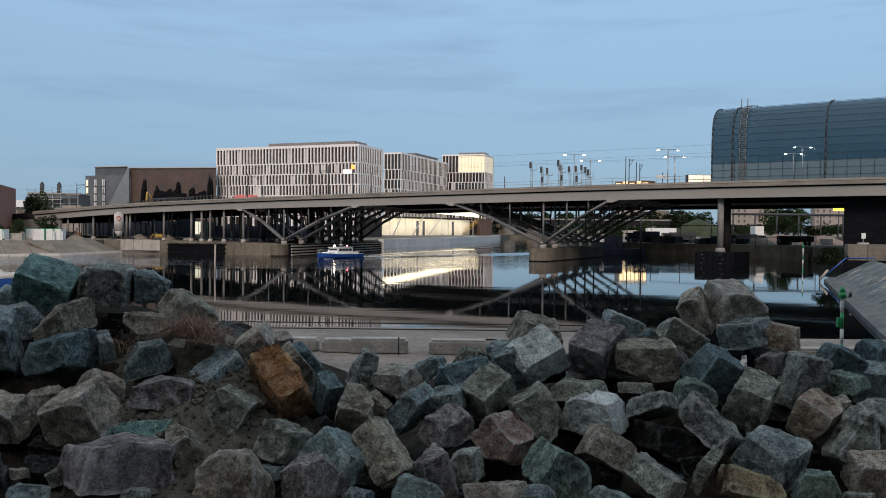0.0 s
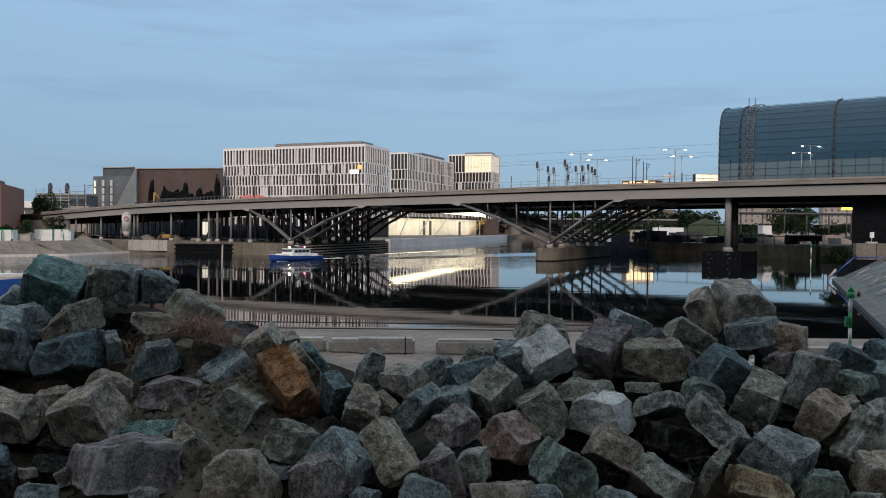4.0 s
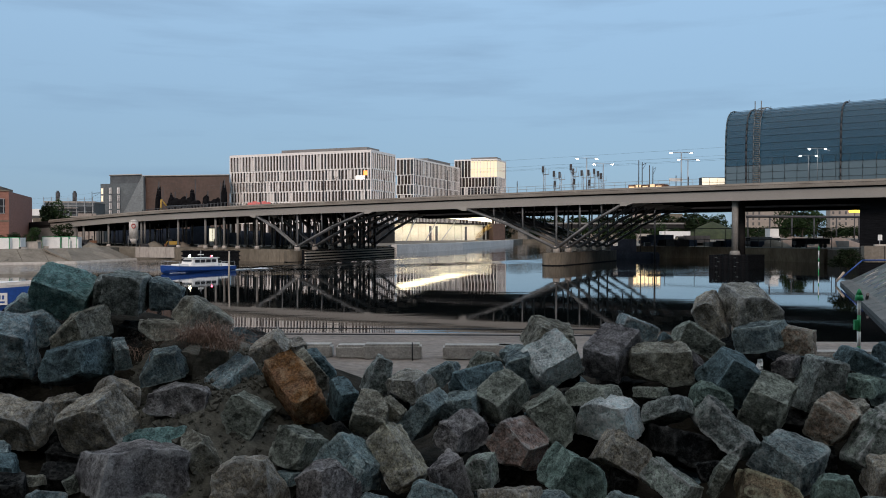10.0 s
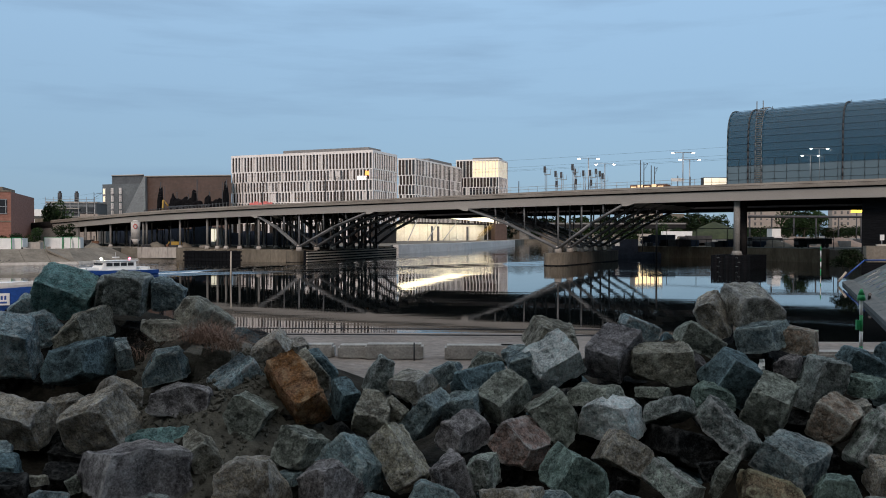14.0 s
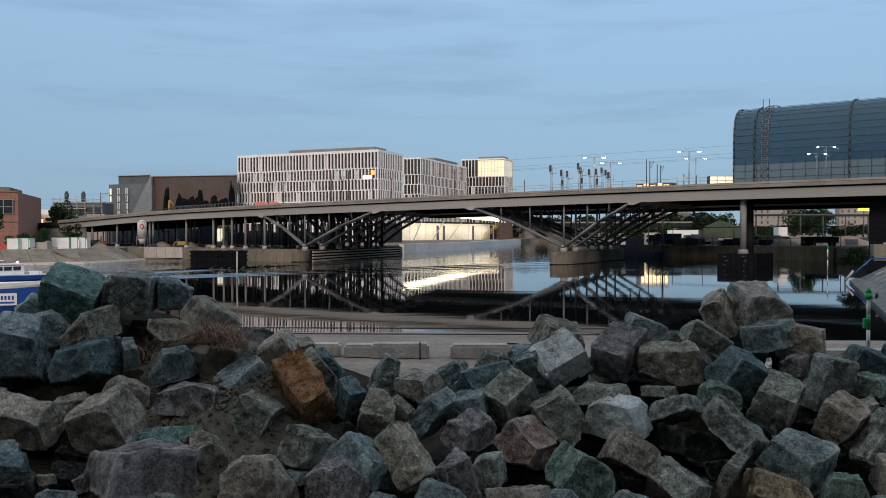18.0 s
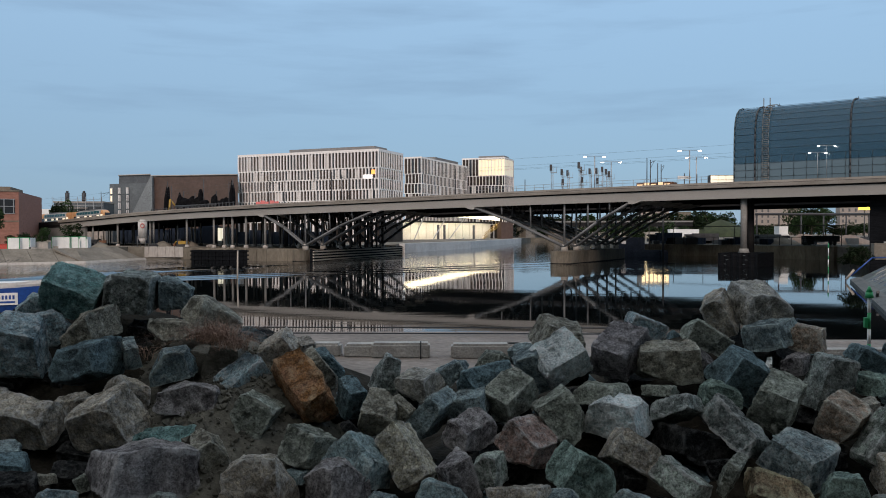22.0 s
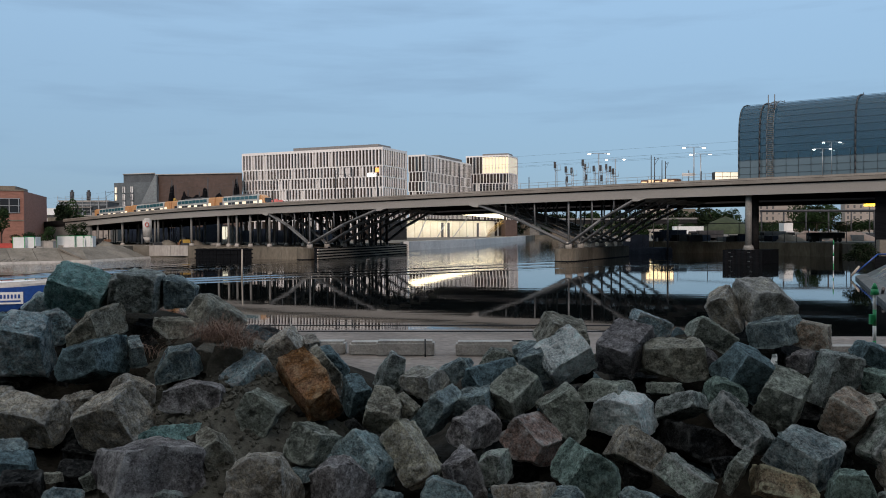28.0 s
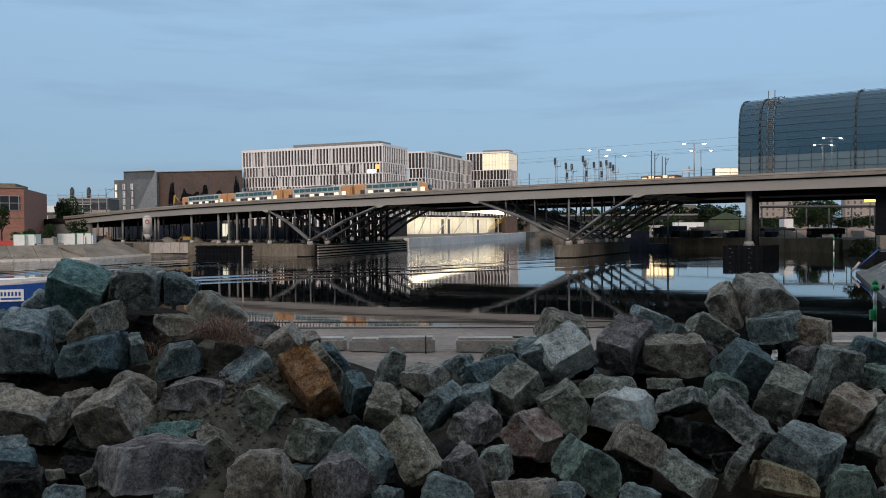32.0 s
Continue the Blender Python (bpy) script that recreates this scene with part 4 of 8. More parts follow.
# floodlit hall wall across the canal
HALLWALL = surface("cream_hall_wall", (0.62, 0.57, 0.46), (0.72, 0.67, 0.56), 0.15, 0.8, 0.05)
shed = thing("canal_shed", "floodlit cream shed with dark doorways beside the canal", "shed", Matrix.Translation((-25.5, 402, 2.7)) @ pose(0, 0, 0, 0, 0, 54))
SL = 84.0
boxpart("wall", 0, SL, 0, 10, -0.3, 8.7, HALLWALL, shed)
boxpart("roof", -0.6, SL + 0.6, -1.2, 10.8, 8.7, 9.6, SOFFIT, shed)
for x in (33, 38.5, 66):
    boxpart("doorway", x, x + 2.0, -0.12, 0.3, 0, 7.6, DARKSTEEL, shed)
for x in np.arange(4, SL - 2, 6.5):
    boxpart("pilaster", float(x), float(x) + 0.4, -0.3, 0, -0.2, 8.7, HALLWALL, shed)
st = thing("stairs", "yellow steel stair leading up from the quay", "stairs", Matrix.Translation((19.75, 462, 2.7)) @ pose(0, 0, 0, 0, 0, 20) @ Matrix.Scale(1.45, 4))
for k in range(12):
    boxpart("step", k * 0.55, k * 0.55 + 0.6, 0, 2.0, k * 0.45, k * 0.45 + 0.14, YELLOW, st)
for y in (0, 2.0):
    tubepart("handrail", (0, y, 1.1), (6.6, y, 6.3), 0.09, YELLOW, st)
boxpart("stair_tower", 7, 12, -1, 3, -0.2, 6.5, BROWNWALL, st)
# long canopy over the canal path; its edge glows in place of lamplight
CANOPYGLOW = glow("canopy_edge_glow", (1.0, 0.87, 0.60), 2.4)
ca, cb = Vector((-27, 286, 0)), Vector((35, 545, 0))
cl = (cb - ca).length
ob = thing("flat_canopy", "long flat white canopy with a lit edge beside the canal", "canopy", Matrix.Translation(ca) @ pose(0, 0, 0, 0, 0, math.degrees(math.atan2((cb - ca).y, (cb - ca).x))))
boxpart("roof", 0, cl, 0, 5, 15.5, 16.6, PAINTWHITE, ob)
for i in range(24):
    boxpart("edge_glow", i * cl / 24 + 0.1, (i + 1) * cl / 24 - 0.1, -0.12, -0.01, 14.0, 16.6, CANOPYGLOW, ob, "glowing strip standing in for the lit canopy edge")
for i in range(9):
    tubepart("post", (i * cl / 8.2 + 1, 3.5, GZ - 0.2), (i * cl / 6.2 + 1, 3.5, 15.5), 0.22, GALV, ob)
lamp = new("flood_lamp", bpy.data.lights.new("flood_lamp", "AREA"))
lamp.data.shape, lamp.data.size, lamp.data.size_y = "RECTANGLE", 78, 0.5
lamp.data.energy, lamp.data.color = 4800, (1.0, 0.90, 0.74)
run = Vector((math.cos(radians(54)), math.sin(radians(54)), 0))
base = Vector((-25.5, 402, 0)) + run * 42
lamp.matrix_world = look(base + Vector((run.y, -run.x, 0)) * 7 + Vector((0, 0, 11.5)), base + Vector((0, 0, 6.0)))


# road bridge and bank walls far up the canal
rb = thing("road_bridge", "dark road bridge crossing the canal in the distance", "bridge")
boxpart("deck", 43.39, 154.55, 520, 530, 10.0, 12.6, SOFFIT, rb)
boxpart("parapet", 43.39, 154.55, 519.6, 520, 12.6, 13.6, COLUMN, rb)
for px in (1010, 1075, 1150, 1205):
    boxpart("support", (px - 784) / 1450 * 520, (px - 784) / 1450 * 520 + 1.6, 521, 529, -1, 10.0, COLUMN, rb)
ob = boxpart("bank_wall", 0, 46, 0, 1.0, -1, 6.4, CONCRETE, m=pose(68.49, 430, 0, 0, 0, -20))
tagged(ob, "pale bank wall beside the canal", "quay wall", kind="structure")
fw = thing("far_bank_wall", "grey wall closing the far end of the canal", "quay wall", kind="structure")
for i in range(24):
    boxpart("wall_panel", 22 + i * 7.0, 28.9 + i * 7.0, 606, 607, GZ - 0.3, 10.5 + 0.4 * (i % 3), (GREYWALL, OLDCONC, COLUMN)[i % 3], fw)


# ---- trees ----
def leaf_mesh(seed, n, size, material):
    """Uneven clump of small leaf cards in a unit crown."""
    rng = random.Random(seed)
    bm = bmesh.new()
    lobes = [(Vector((rng.uniform(-0.55, 0.55), rng.uniform(-0.55, 0.55), rng.uniform(-0.5, 0.6))), rng.uniform(0.3, 0.55)) for _ in range(7)]
    for i in range(n):
        c, r = lobes[i % 7]
        d = Vector((rng.gauss(0, 1), rng.gauss(0, 1), rng.gauss(0, 1))).normalized() * r * rng.uniform(0.55, 1.0)
        p = c + d
        a = Euler((rng.uniform(-1, 1), rng.uniform(-1, 1), rng.uniform(0, 6.28))).to_matrix()
        s = size * rng.uniform(0.6, 1.3)
        bm.faces.new([bm.verts.new(p + a @ Vector(q)) for q in ((-s, 0, 0), (0, -s * 0.6, 0.03), (s, 0, 0), (0, s * 0.6, 0.03))])
    return mesh_of("crown", bm, material)


CROWNS = [leaf_mesh(40 + i, 900, 0.085, LEAF) for i in range(4)]
DARKCROWNS = [leaf_mesh(50 + i, 800, 0.10, DARKLEAF) for i in range(4)]


def tree(x, y, z, h, w, seed, label="leafy green tree standing on the bank", low=False, dark=False):
    rng = random.Random(seed)
    ob = thing("tree", label, "tree", Matrix.Translation((x, y, z)) @ pose(0, 0, 0, 0, 0, rng.uniform(0, 360)), group="trees round the harbour")
    bm = bmesh.new()
    tube(bm, (0, 0, -0.2), (0.1, 0, h * 0.55), w * 0.035, 7, w * 0.018)
    for k in range(4):
        a = k * 1.6 + rng.uniform(0, 1)
        tube(bm, (0.05, 0, h * (0.3 + 0.06 * k)), (math.cos(a) * w * 0.3, math.sin(a) * w * 0.3, h * (0.6 + 0.08 * k)), w * 0.016, 5, w * 0.006)
    part("trunk", bm, BARK, ob)
    shared("crown", (DARKCROWNS if dark else CROWNS)[seed % 4], ob, Matrix.Translation((0, 0, h * (0.48 if low else 0.62))) @ Matrix.Diagonal((w * 0.6, w * 0.6, h * (0.56 if low else 0.42), 1)))
    return ob


tree(-82.15, 165, GZ, 4.6, 3.0, 1)
tree(-81.75, 178, GZ, 5.6, 4.6, 2)
tree(-89.2, 168, GZ, 3.2, 4.5, 4)
tree(-88.72, 172, GZ, 3.2, 3.6, 5)
tree(-89.81, 162, GZ, 8.5, 5.5, 6)
for i, (px, d, h) in enumerate(((99, 250, 12.5), (107, 256, 14.5))):
    x = (px - 784) / 1450 * d
    tree(x, d, GZ, h, h * 0.55, 10 + i, "tall dark tree behind the railway bridge", dark=i % 2 == 0)
for i in range(26):
    f = i / 25
    d = 960 + 60 * math.sin(i * 1.7)
    x = (1185 + 330 * f - 784) / 1450 * d
    tree(x, d, GZ, 13 + 3 * math.sin(i * 2.1) + (24 if 15 < i < 21 else 0) + (14 if i < 8 else 0), 27, 30 + i, "green tree beyond the railway bridge", low=True, dark=i % 3 == 0)
for i in range(12):
    d = 420 + 25 * math.sin(i * 1.9)
    tree((1030 + 16 * i - 784) / 1450 * d, d, GZ, 7.5 + 2 * math.sin(i * 2.3), 11, 70 + i, "distant green tree beside the canal", low=True)
for i in range(30):
    d = 618 + 14 * math.sin(i * 1.9)
    tree((880 + 13 * i - 784) / 1450 * d, d, GZ, 16 + 4 * math.sin(i * 2.3), 20, 90 + i, "dark tree beyond the end of the canal", low=True, dark=i % 4 != 0)
for i, px in enumerate((1402, 1425, 1415)):
    d = 235 + 3 * i
    tree((px - 784) / 1450 * d, d, GZ, 8.8, 6, 60 + i, "dark green tree beside the road")
for bx, by, bh, bw, sd in BUSHES:
    tree(bx, by, 1.6, bh, bw, sd, "dark bush overhanging the landing wall", low=True, dark=True)
# near-black lumps added for the dark silhouettes over the parapet before the brown building
SILHOUETTE = surface("silhouette_black", (0.004, 0.004, 0.005), (0.012, 0.012, 0.013), 0.8, 0.95, 0.4)
SILHOUETTE.node_tree.nodes["Principled BSDF"].inputs["Specular IOR Level"].default_value = 0.04


def covered_machine(px, top, w, low, seed):
    """Lumpy near-black silhouette with a mast poking out; low: wide part's height as a share."""
    s = along(px, 34)
    p = br(s, 34, 0)
    z0 = deck_z(s) - 1.5
    h = 5.5 + (418 - top) / 1450 * p.y - z0
    ob = thing("covered_machine", "site machine on the deck, coloured as a black silhouette", "machine", Matrix.Translation((p.x, p.y, z0)), group="sheeted machines on the deck")
    rng = random.Random(seed)
    for i in range(5):
        bm = bmesh.new()
        bmesh.ops.create_icosphere(bm, subdivisions=3, radius=1.0)
        k = h * (low if i < 3 else rng.uniform(0.8, 1.0))
        c = Vector((rng.uniform(-0.5, 0.5) * w if i < 3 else rng.uniform(-0.12, 0.12) * w, rng.uniform(-0.5, 0.5), k * 0.5))
        for v in bm.verts:
            q = 1 + 0.35 * noise.noise(v.co * 1.6 + Vector((seed, i, 0)))
            v.co = c + Vector((v.co.x * w * (0.36 if i < 3 else 0.17) * q, v.co.y * 1.2 * q, v.co.z * k * 0.5 * q))
        part("sheet", bm, SILHOUETTE, ob)
    tubepart("mast", (0.1 * w, 0, 0), (0.12 * w, 0, h * 1.08), 0.14, DARKSTEEL, ob, n=6)
    return ob


for i, (px, top, w, low) in enumerate(((283, 330, 4.2, 0.35), (310, 346, 6.5, 0.8), (330, 349, 6.5, 0.9), (347, 325, 4.4, 0.5), (368, 345, 6.0, 0.8), (399, 324, 4.0, 0.6))):
    covered_machine(px, top, w, low, 80 + i)
# dark site fence and stored girder on the deck before the brown building
ob = thing("deck_fence", "dark panel fence along the tracks on the bridge", "fence")
s0, s1 = along(257, 20), along(409, 20)
for i in range(27):
    s = s0 + (s1 - s0) * i / 26
    tubepart("fence_post", br(s, 20, deck_z(s) - 1.5), br(s, 20, deck_z(s) + 2.6), 0.13, DARKSTEEL, ob, n=5)
for dz in (0.6, 2.4):
    for i in range(26):
        a, b = s0 + (s1 - s0) * i / 26, s0 + (s1 - s0) * (i + 1) / 26
        tubepart("fence_rail", br(a, 20, deck_z(a) + dz), br(b, 20, deck_z(b) + dz), 0.07, DARKSTEEL, ob, n=4)
ob = thing("stored_girder", "dark lattice girder stored beside the tracks", "girder")
g0, g1 = along(300, 28), along(372, 28)
for dz in (2.2, 3.6):
    tubepart("chord", br(g0, 28, deck_z(g0) + dz), br(g1, 28, deck_z(g1) + dz - 0.6), 0.28, DARKSTEEL, ob, n=6)
for i in range(14):
    a, b = g0 + (g1 - g0) * i / 14, g0 + (g1 - g0) * (i + 1) / 14
    tubepart("lattice_bar", br(a, 28, deck_z(a) + (2.2 if i % 2 else 3.4)), br(b, 28, deck_z(b) + (3.2 if i % 2 else 2.1)), 0.16, DARKSTEEL, ob, n=5)
for f in (0.1, 0.9):
    a = g0 + (g1 - g0) * f
    tubepart("trestle", br(a, 28, deck_z(a) - 1.5), br(a, 28, deck_z(a) + 2.3), 0.3, DARKSTEEL, ob, n=6)

# ---- left bank things ----
silo = thing("cement_silo", "white cement silo with a red mark on steel legs", "silo", Matrix.Translation((-70.0, 187, 0.25)) @ Matrix.Scale(0.954, 4))
bm = bmesh.new()
tube(bm, (0, 0, 4.6), (0, 0, 8.6), 1.05, 20)
tube(bm, (0, 0, 8.6), (0, 0, 9.1), 1.05, 20, 0.5)
tube(bm, (0, 0, 4.6), (0, 0, 3.3), 1.05, 20, 0.35)
part("tank", bm, SILOPAINT, silo)
for x in (-1, 1):
    for y in (-1, 1):
        tubepart("leg", (x * 0.95, y * 0.95, GZ - 0.4), (x * 0.95, y * 0.95, 5.2), 0.1, STEEL, silo, n=6)
bm = bmesh.new()
for i in range(12):
    a0, a1 = math.tau * i / 12, math.tau * (i + 1) / 12
    tube(bm, (0.35 + 0.42 * math.cos(a0), -1.06, 7.6 + 0.5 * math.sin(a0)), (0.35 + 0.42 * math.cos(a1), -1.06, 7.6 + 0.5 * math.sin(a1)), 0.11, 5)
part("mark", bm, RED, silo, "round red company mark")
for px0, px1, y0, y1, d in ((79, 112, 422, 442, 168), (113.5, 127, 421.5, 441.5, 168.5), (128, 141, 421.5, 441.5, 169), (23, 40, 427, 447, 160), (0, 22, 427, 447, 159)):
    k = d / 1450
    ob = thing("site_container", "white site container with green edges on the bank", "container", Matrix.Translation(((px0 - 784) * k, d, GZ)), group="white site containers")
    w, h = (px1 - px0) * k, (y1 - y0) * k
    boxpart("body", 0.08, w - 0.08, 0, 2.4, 0, h, PAINTWHITE, ob)
    for x in (0, w - 0.1):
        boxpart("corner_post", x, x + 0.1, -0.06, 0.1, 0, h + 0.04, GREEN, ob)
    boxpart("top_rail", 0, w, -0.05, 0.1, h, h + 0.1, GREEN, ob)
    boxpart("door", w * 0.6, w * 0.6 + 0.9, -0.05, 0, 0.1, h - 0.4, PAINTWHITE, ob)
ob = thing("planter", "grey concrete planter box on the bank", "planter", Matrix.Translation((-82.5, 163, 2.7)))
boxpart("box", 0, 2.5, 0, 1.2, 0, 1.3, CONCRETE, ob)
boxpart("rim", -0.08, 2.58, -0.08, 1.28, 1.3, 1.42, CONCRETE, ob)


def excavator(x, y, z, yaw, k=1.0, reach=((3.2, 3.6), (4.8, 1.4))):
    ob = thing("excavator", "yellow tracked excavator parked on the site", "excavator", Matrix.Translation((x, y, z)) @ pose(0, 0, 0, 0, 0, yaw) @ Matrix.Scale(k, 4))
    for yy in (-1.1, 0.7):
        bm = bmesh.new()
        box(bm, -1.6, 1.6, yy, yy + 0.5, 0.0, 0.8)
        bmesh.ops.bevel(bm, geom=bm.edges[:], offset=0.2, segments=2, affect="EDGES")
        part("track", bm, DARKSTEEL, ob)
    boxpart("body", -1.9, 0.8, -1.1, 1.1, 0.8, 1.9, YELLOW, ob)
    boxpart("cab", -0.2, 1.2, 0.0, 1.05, 0.85, 2.6, GLASSDARK, ob)
    bm = bmesh.new()
    (ex, ez), (fx, fz) = reach
    tube(bm, (0.9, -0.4, 1.5), (ex, -0.4, ez), 0.24, 6)
    tube(bm, (ex, -0.4, ez), (fx, -0.4, fz), 0.2, 6)
    part("arm", bm, YELLOW, ob)
    boxpart("bucket", fx - 0.4, fx + 0.4, -0.8, 0.0, fz - 0.7, fz + 0.1, RUST, ob)
    return ob


dumper = thing("dumper", "small dark site dumper parked beside the cabins", "dumper", Matrix.Translation((-80.4, 187, GZ)) @ pose(0, 0, 0, 0, 0, 12))
boxpart("chassis", -1.7, 1.7, -0.6, 0.6, 0.5, 0.9, DARKSTEEL, dumper)
bm = bmesh.new()
prism(bm, [(-2.0, -0.9), (0.3, -0.9), (0.3, 0.9), (-2.0, 0.9)], 0.95, 1.7)
for v in bm.verts:
    if v.co.z < 1:
        v.co.x = -1.0 + (v.co.x + 1.0) * 0.6
        v.co.y *= 0.7
part("skip", bm, DARKSTEEL, dumper)
boxpart("hood", 0.5, 1.9, -0.5, 0.5, 0.9, 1.5, RUST, dumper)
boxpart("seat", 0.35, 0.75, -0.3, 0.3, 1.5, 1.8, TIMBER, dumper)
for y in (-0.5, 0.5):
    tubepart("roll_bar", (0.9, y, 1.4), (0.9, y, 2.5), 0.06, DARKSTEEL, dumper, n=6)
tubepart("roll_bar", (0.9, -0.5, 2.5), (0.9, 0.5, 2.5), 0.06, DARKSTEEL, dumper, n=6)
for x in (-1.1, 1.2):
    for y in (-0.95, 0.65):
        tubepart("wheel", (x, y, 0.48), (x, y + 0.3, 0.48), 0.48, TIMBER, dumper, n=14)
excavator(-62, 190, GZ, 170, 0.7, ((2.3, 1.7), (2.8, 0.9)))
excavator(*br(along(281, 30), 30, deck_z(along(281, 30)) - 1.5), 20, 1.2, ((1.2, 6.4), (2.6, 4.6)))
rng = random.Random(8)
for i in range(40):
    d = rng.uniform(150, 190)
    px = rng.uniform(40, 420)
    k = rng.uniform(0.3, 1.1)
    x = (px - 784) / 1450 * d
    if d < 187 and x > -79:
        continue
    ob = boxpart("rubble", -k, k, -k * 0.5, k * 0.5, -0.1, k * 0.7, (CONCRETE, RUST, DARKSTEEL, PALETIMBER)[i % 4], m=pose(x, d, GZ, rng.uniform(-10, 10), rng.uniform(-10, 10), rng.uniform(0, 90)))
    tagged(ob, "heap of building material on the bank", "building material", "material on the bank")
# slanting mesh fence posts along the left bank
for i in range(7):
    d = 157 + i * 2.4
    ob = thing("fence_post", "thin dark fence post on the bank", "post", Matrix.Translation((-94 + 2.1 * i, d, GZ)), group="fence posts on the bank")
    tubepart("shaft", (0, 0, -0.2), (0, 0, 1.9), 0.05, DARKSTEEL, ob, n=5)
# graffiti on the far left bank
bm = bmesh.new()
for i in range(9):
    x = -83.0 + i * 0.4
    y0 = 149.2 + (x + 80) * 0.786
    t0, t1 = 0.9 + 0.5 * (i % 3), 2.2 + 0.4 * (i % 2)
    sway = 0.35 * math.sin(i * 2.1)
    tube(bm, (x, y0 + t0, 0.1 + 0.335 * t0), (x + sway, y0 + t1 + sway * 0.786, 0.1 + 0.335 * t1), 0.04, 4)
tagged(part("graffiti", bm, DARKSTEEL), "black graffiti scrawl on the sloping bank", "graffiti", kind="structure")

# scaffolded building between the brick one and the bridge
sc = thing("glass_building", "grey scaffolded building with a glazed front", "building", Matrix.Translation((-137.57, 285, 2.7)) @ pose(0, 0, 0, 0, 0, 8))
boxpart("wall", 0, 16.5, 0, 14, -0.3, 14.0, GREYWALL, sc)
boxpart("roof", -0.2, 16.7, -0.2, 14, 14.0, 14.5, CONCRETE, sc)
for i in range(6):
    for j in range(3):
        boxpart("window", 0.8 + i * 2.6, 2.6 + i * 2.6, -0.1, 0.05, 2 + j * 4, 4.6 + j * 4, GLASSDARK, sc)
for i in range(7):
    tubepart("scaffold_pole", (i * 2.7, -1.2, 0), (i * 2.7, -1.2, 16), 0.09, GALV, sc, n=5)
for j in range(7):
    tubepart("scaffold_rail", (0, -1.2, 2 + j * 2.2), (16.5, -1.2, 2 + j * 2.2), 0.07, GALV, sc, n=5)
for x in (3.8, 9.4):
    tubepart("chimney", (x, 2, 14.4), (x, 2, 17.6), 0.75, DARKSTEEL, sc, "dark round roof vent", n=10)
    tubepart("cowl", (x, 2, 17.6), (x, 2, 18.2), 0.45, DARKSTEEL, sc, n=8)
boxpart("terrace", -3.2, 3.0, -2.2, 6, -0.3, 8.5, OLDCONC, sc, "weathered lower terrace")
boxpart("terrace", 11.5, 17.5, -1.8, 8, -0.3, 10.2, HOUSE, sc, "beige stair wing")
for j in range(4):
    boxpart("balcony", 3.2, 11.2, -1.3, 0, 3.0 + j * 3.0, 3.25 + j * 3.0, CONCRETE, sc)
ob = thing("white_building", "distant white flat-roofed building", "building", Matrix.Translation((-211.42, 420, 2.7)))
boxpart("wall", 0, 9, 0, 10, 0, 16.0, PAINTWHITE, ob)
for j in range(3):
    boxpart("window_band", 0.4, 8.6, -0.1, 0.02, 3 + j * 4, 4.6 + j * 4, GLASSDARK, ob)
# windows of the brick building
brick_k = bpy.data.objects["brick_building"]
BF = pose(-127, 183, 0, 0, 0, 26.2)
boxpart("glazed_storey", 8, 26.4, -0.12, 0.1, 10.6, 13.9, GLASSDARK, brick_k, "long glazed strip", m=BF)
for i in range(10):
    boxpart("window_frame", 8 + i * 2.0, 8.2 + i * 2.0, -0.2, 0, 10.6, 13.9, GALV, brick_k, m=BF)
for z in (10.5, 12.2, 13.9):
    boxpart("window_rail", 8, 26.4, -0.2, 0, z, z + 0.15, GALV, brick_k, m=BF)
boxpart("parapet", -0.2, 27.3, -0.2, 0.2, 15.8, 16.1, OLDCONC, brick_k, m=BF)
boxpart("string_course", -0.1, 27.2, -0.12, 0.1, 8.6, 8.9, OLDCONC, brick_k, m=BF)
ob = thing("skip", "red steel waste skip on the bank", "skip", Matrix.Translation((-88.6, 162, 2.7)) @ Matrix.Scale(0.72, 4))
bm = bmesh.new()
vs = box(bm, -2.6, 2.6, -0.9, 0.9, 0.05, 1.3)
for v in vs[:4]:
    v.co.x *= 0.7
part("body", bm, RED, ob)
boxpart("rim", -2.7, 2.7, -1.0, 1.0, 1.3, 1.42, RED, ob)

# ---- far bank things ----
def vehicle(name, label, x, y, z, yaw, L, H, colour, cab=0.25):
    ob = thing(name, label, "vehicle", Matrix.Translation((x, y, z)) @ pose(0, 0, 0, 0, 0, yaw), group="vehicles on the far bank")
    boxpart("body", -L / 2 + L * cab, L / 2, -1.1, 1.1, 0.8, H, colour, ob)
    bm = bmesh.new()
    box(bm, -L / 2, -L / 2 + L * cab - 0.1, -1.05, 1.05, 0.6, min(H, 2.6))
    bmesh.ops.bevel(bm, geom=bm.edges[:], offset=0.15, segments=2, affect="EDGES")
    part("cab", bm, colour, ob)
    boxpart("windscreen", -L / 2 - 0.02, -L / 2 + L * cab - 0.5, -1.08, 1.08, 1.5, 2.2, GLASSDARK, ob)
    for xx in (-L / 2 + 0.9, L / 2 - 1.1):
        for yy in (-1.0, 0.75):
            tubepart("wheel", (xx, yy, 0.45), (xx, yy + 0.25, 0.45), 0.45, DARKSTEEL, ob, n=14)
    return ob


vehicle("truck", "white box truck parked behind the wall", 75.59, 270, GZ, 5, 13, 4.2, PAINTWHITE)
vehicle("truck", "white box truck seen end on behind the wall", 87.18, 215, GZ, 80, 8, 4.8, PAINTWHITE)
vehicle("lorry", "dark lorry parked on the bank", 69.2, 225, GZ, 2, 9, 2.8, DARKSTEEL)
vehicle("van", "grey van parked on the bank", 81.24, 210, GZ, -4, 6.5, 2.5, GREYWALL)
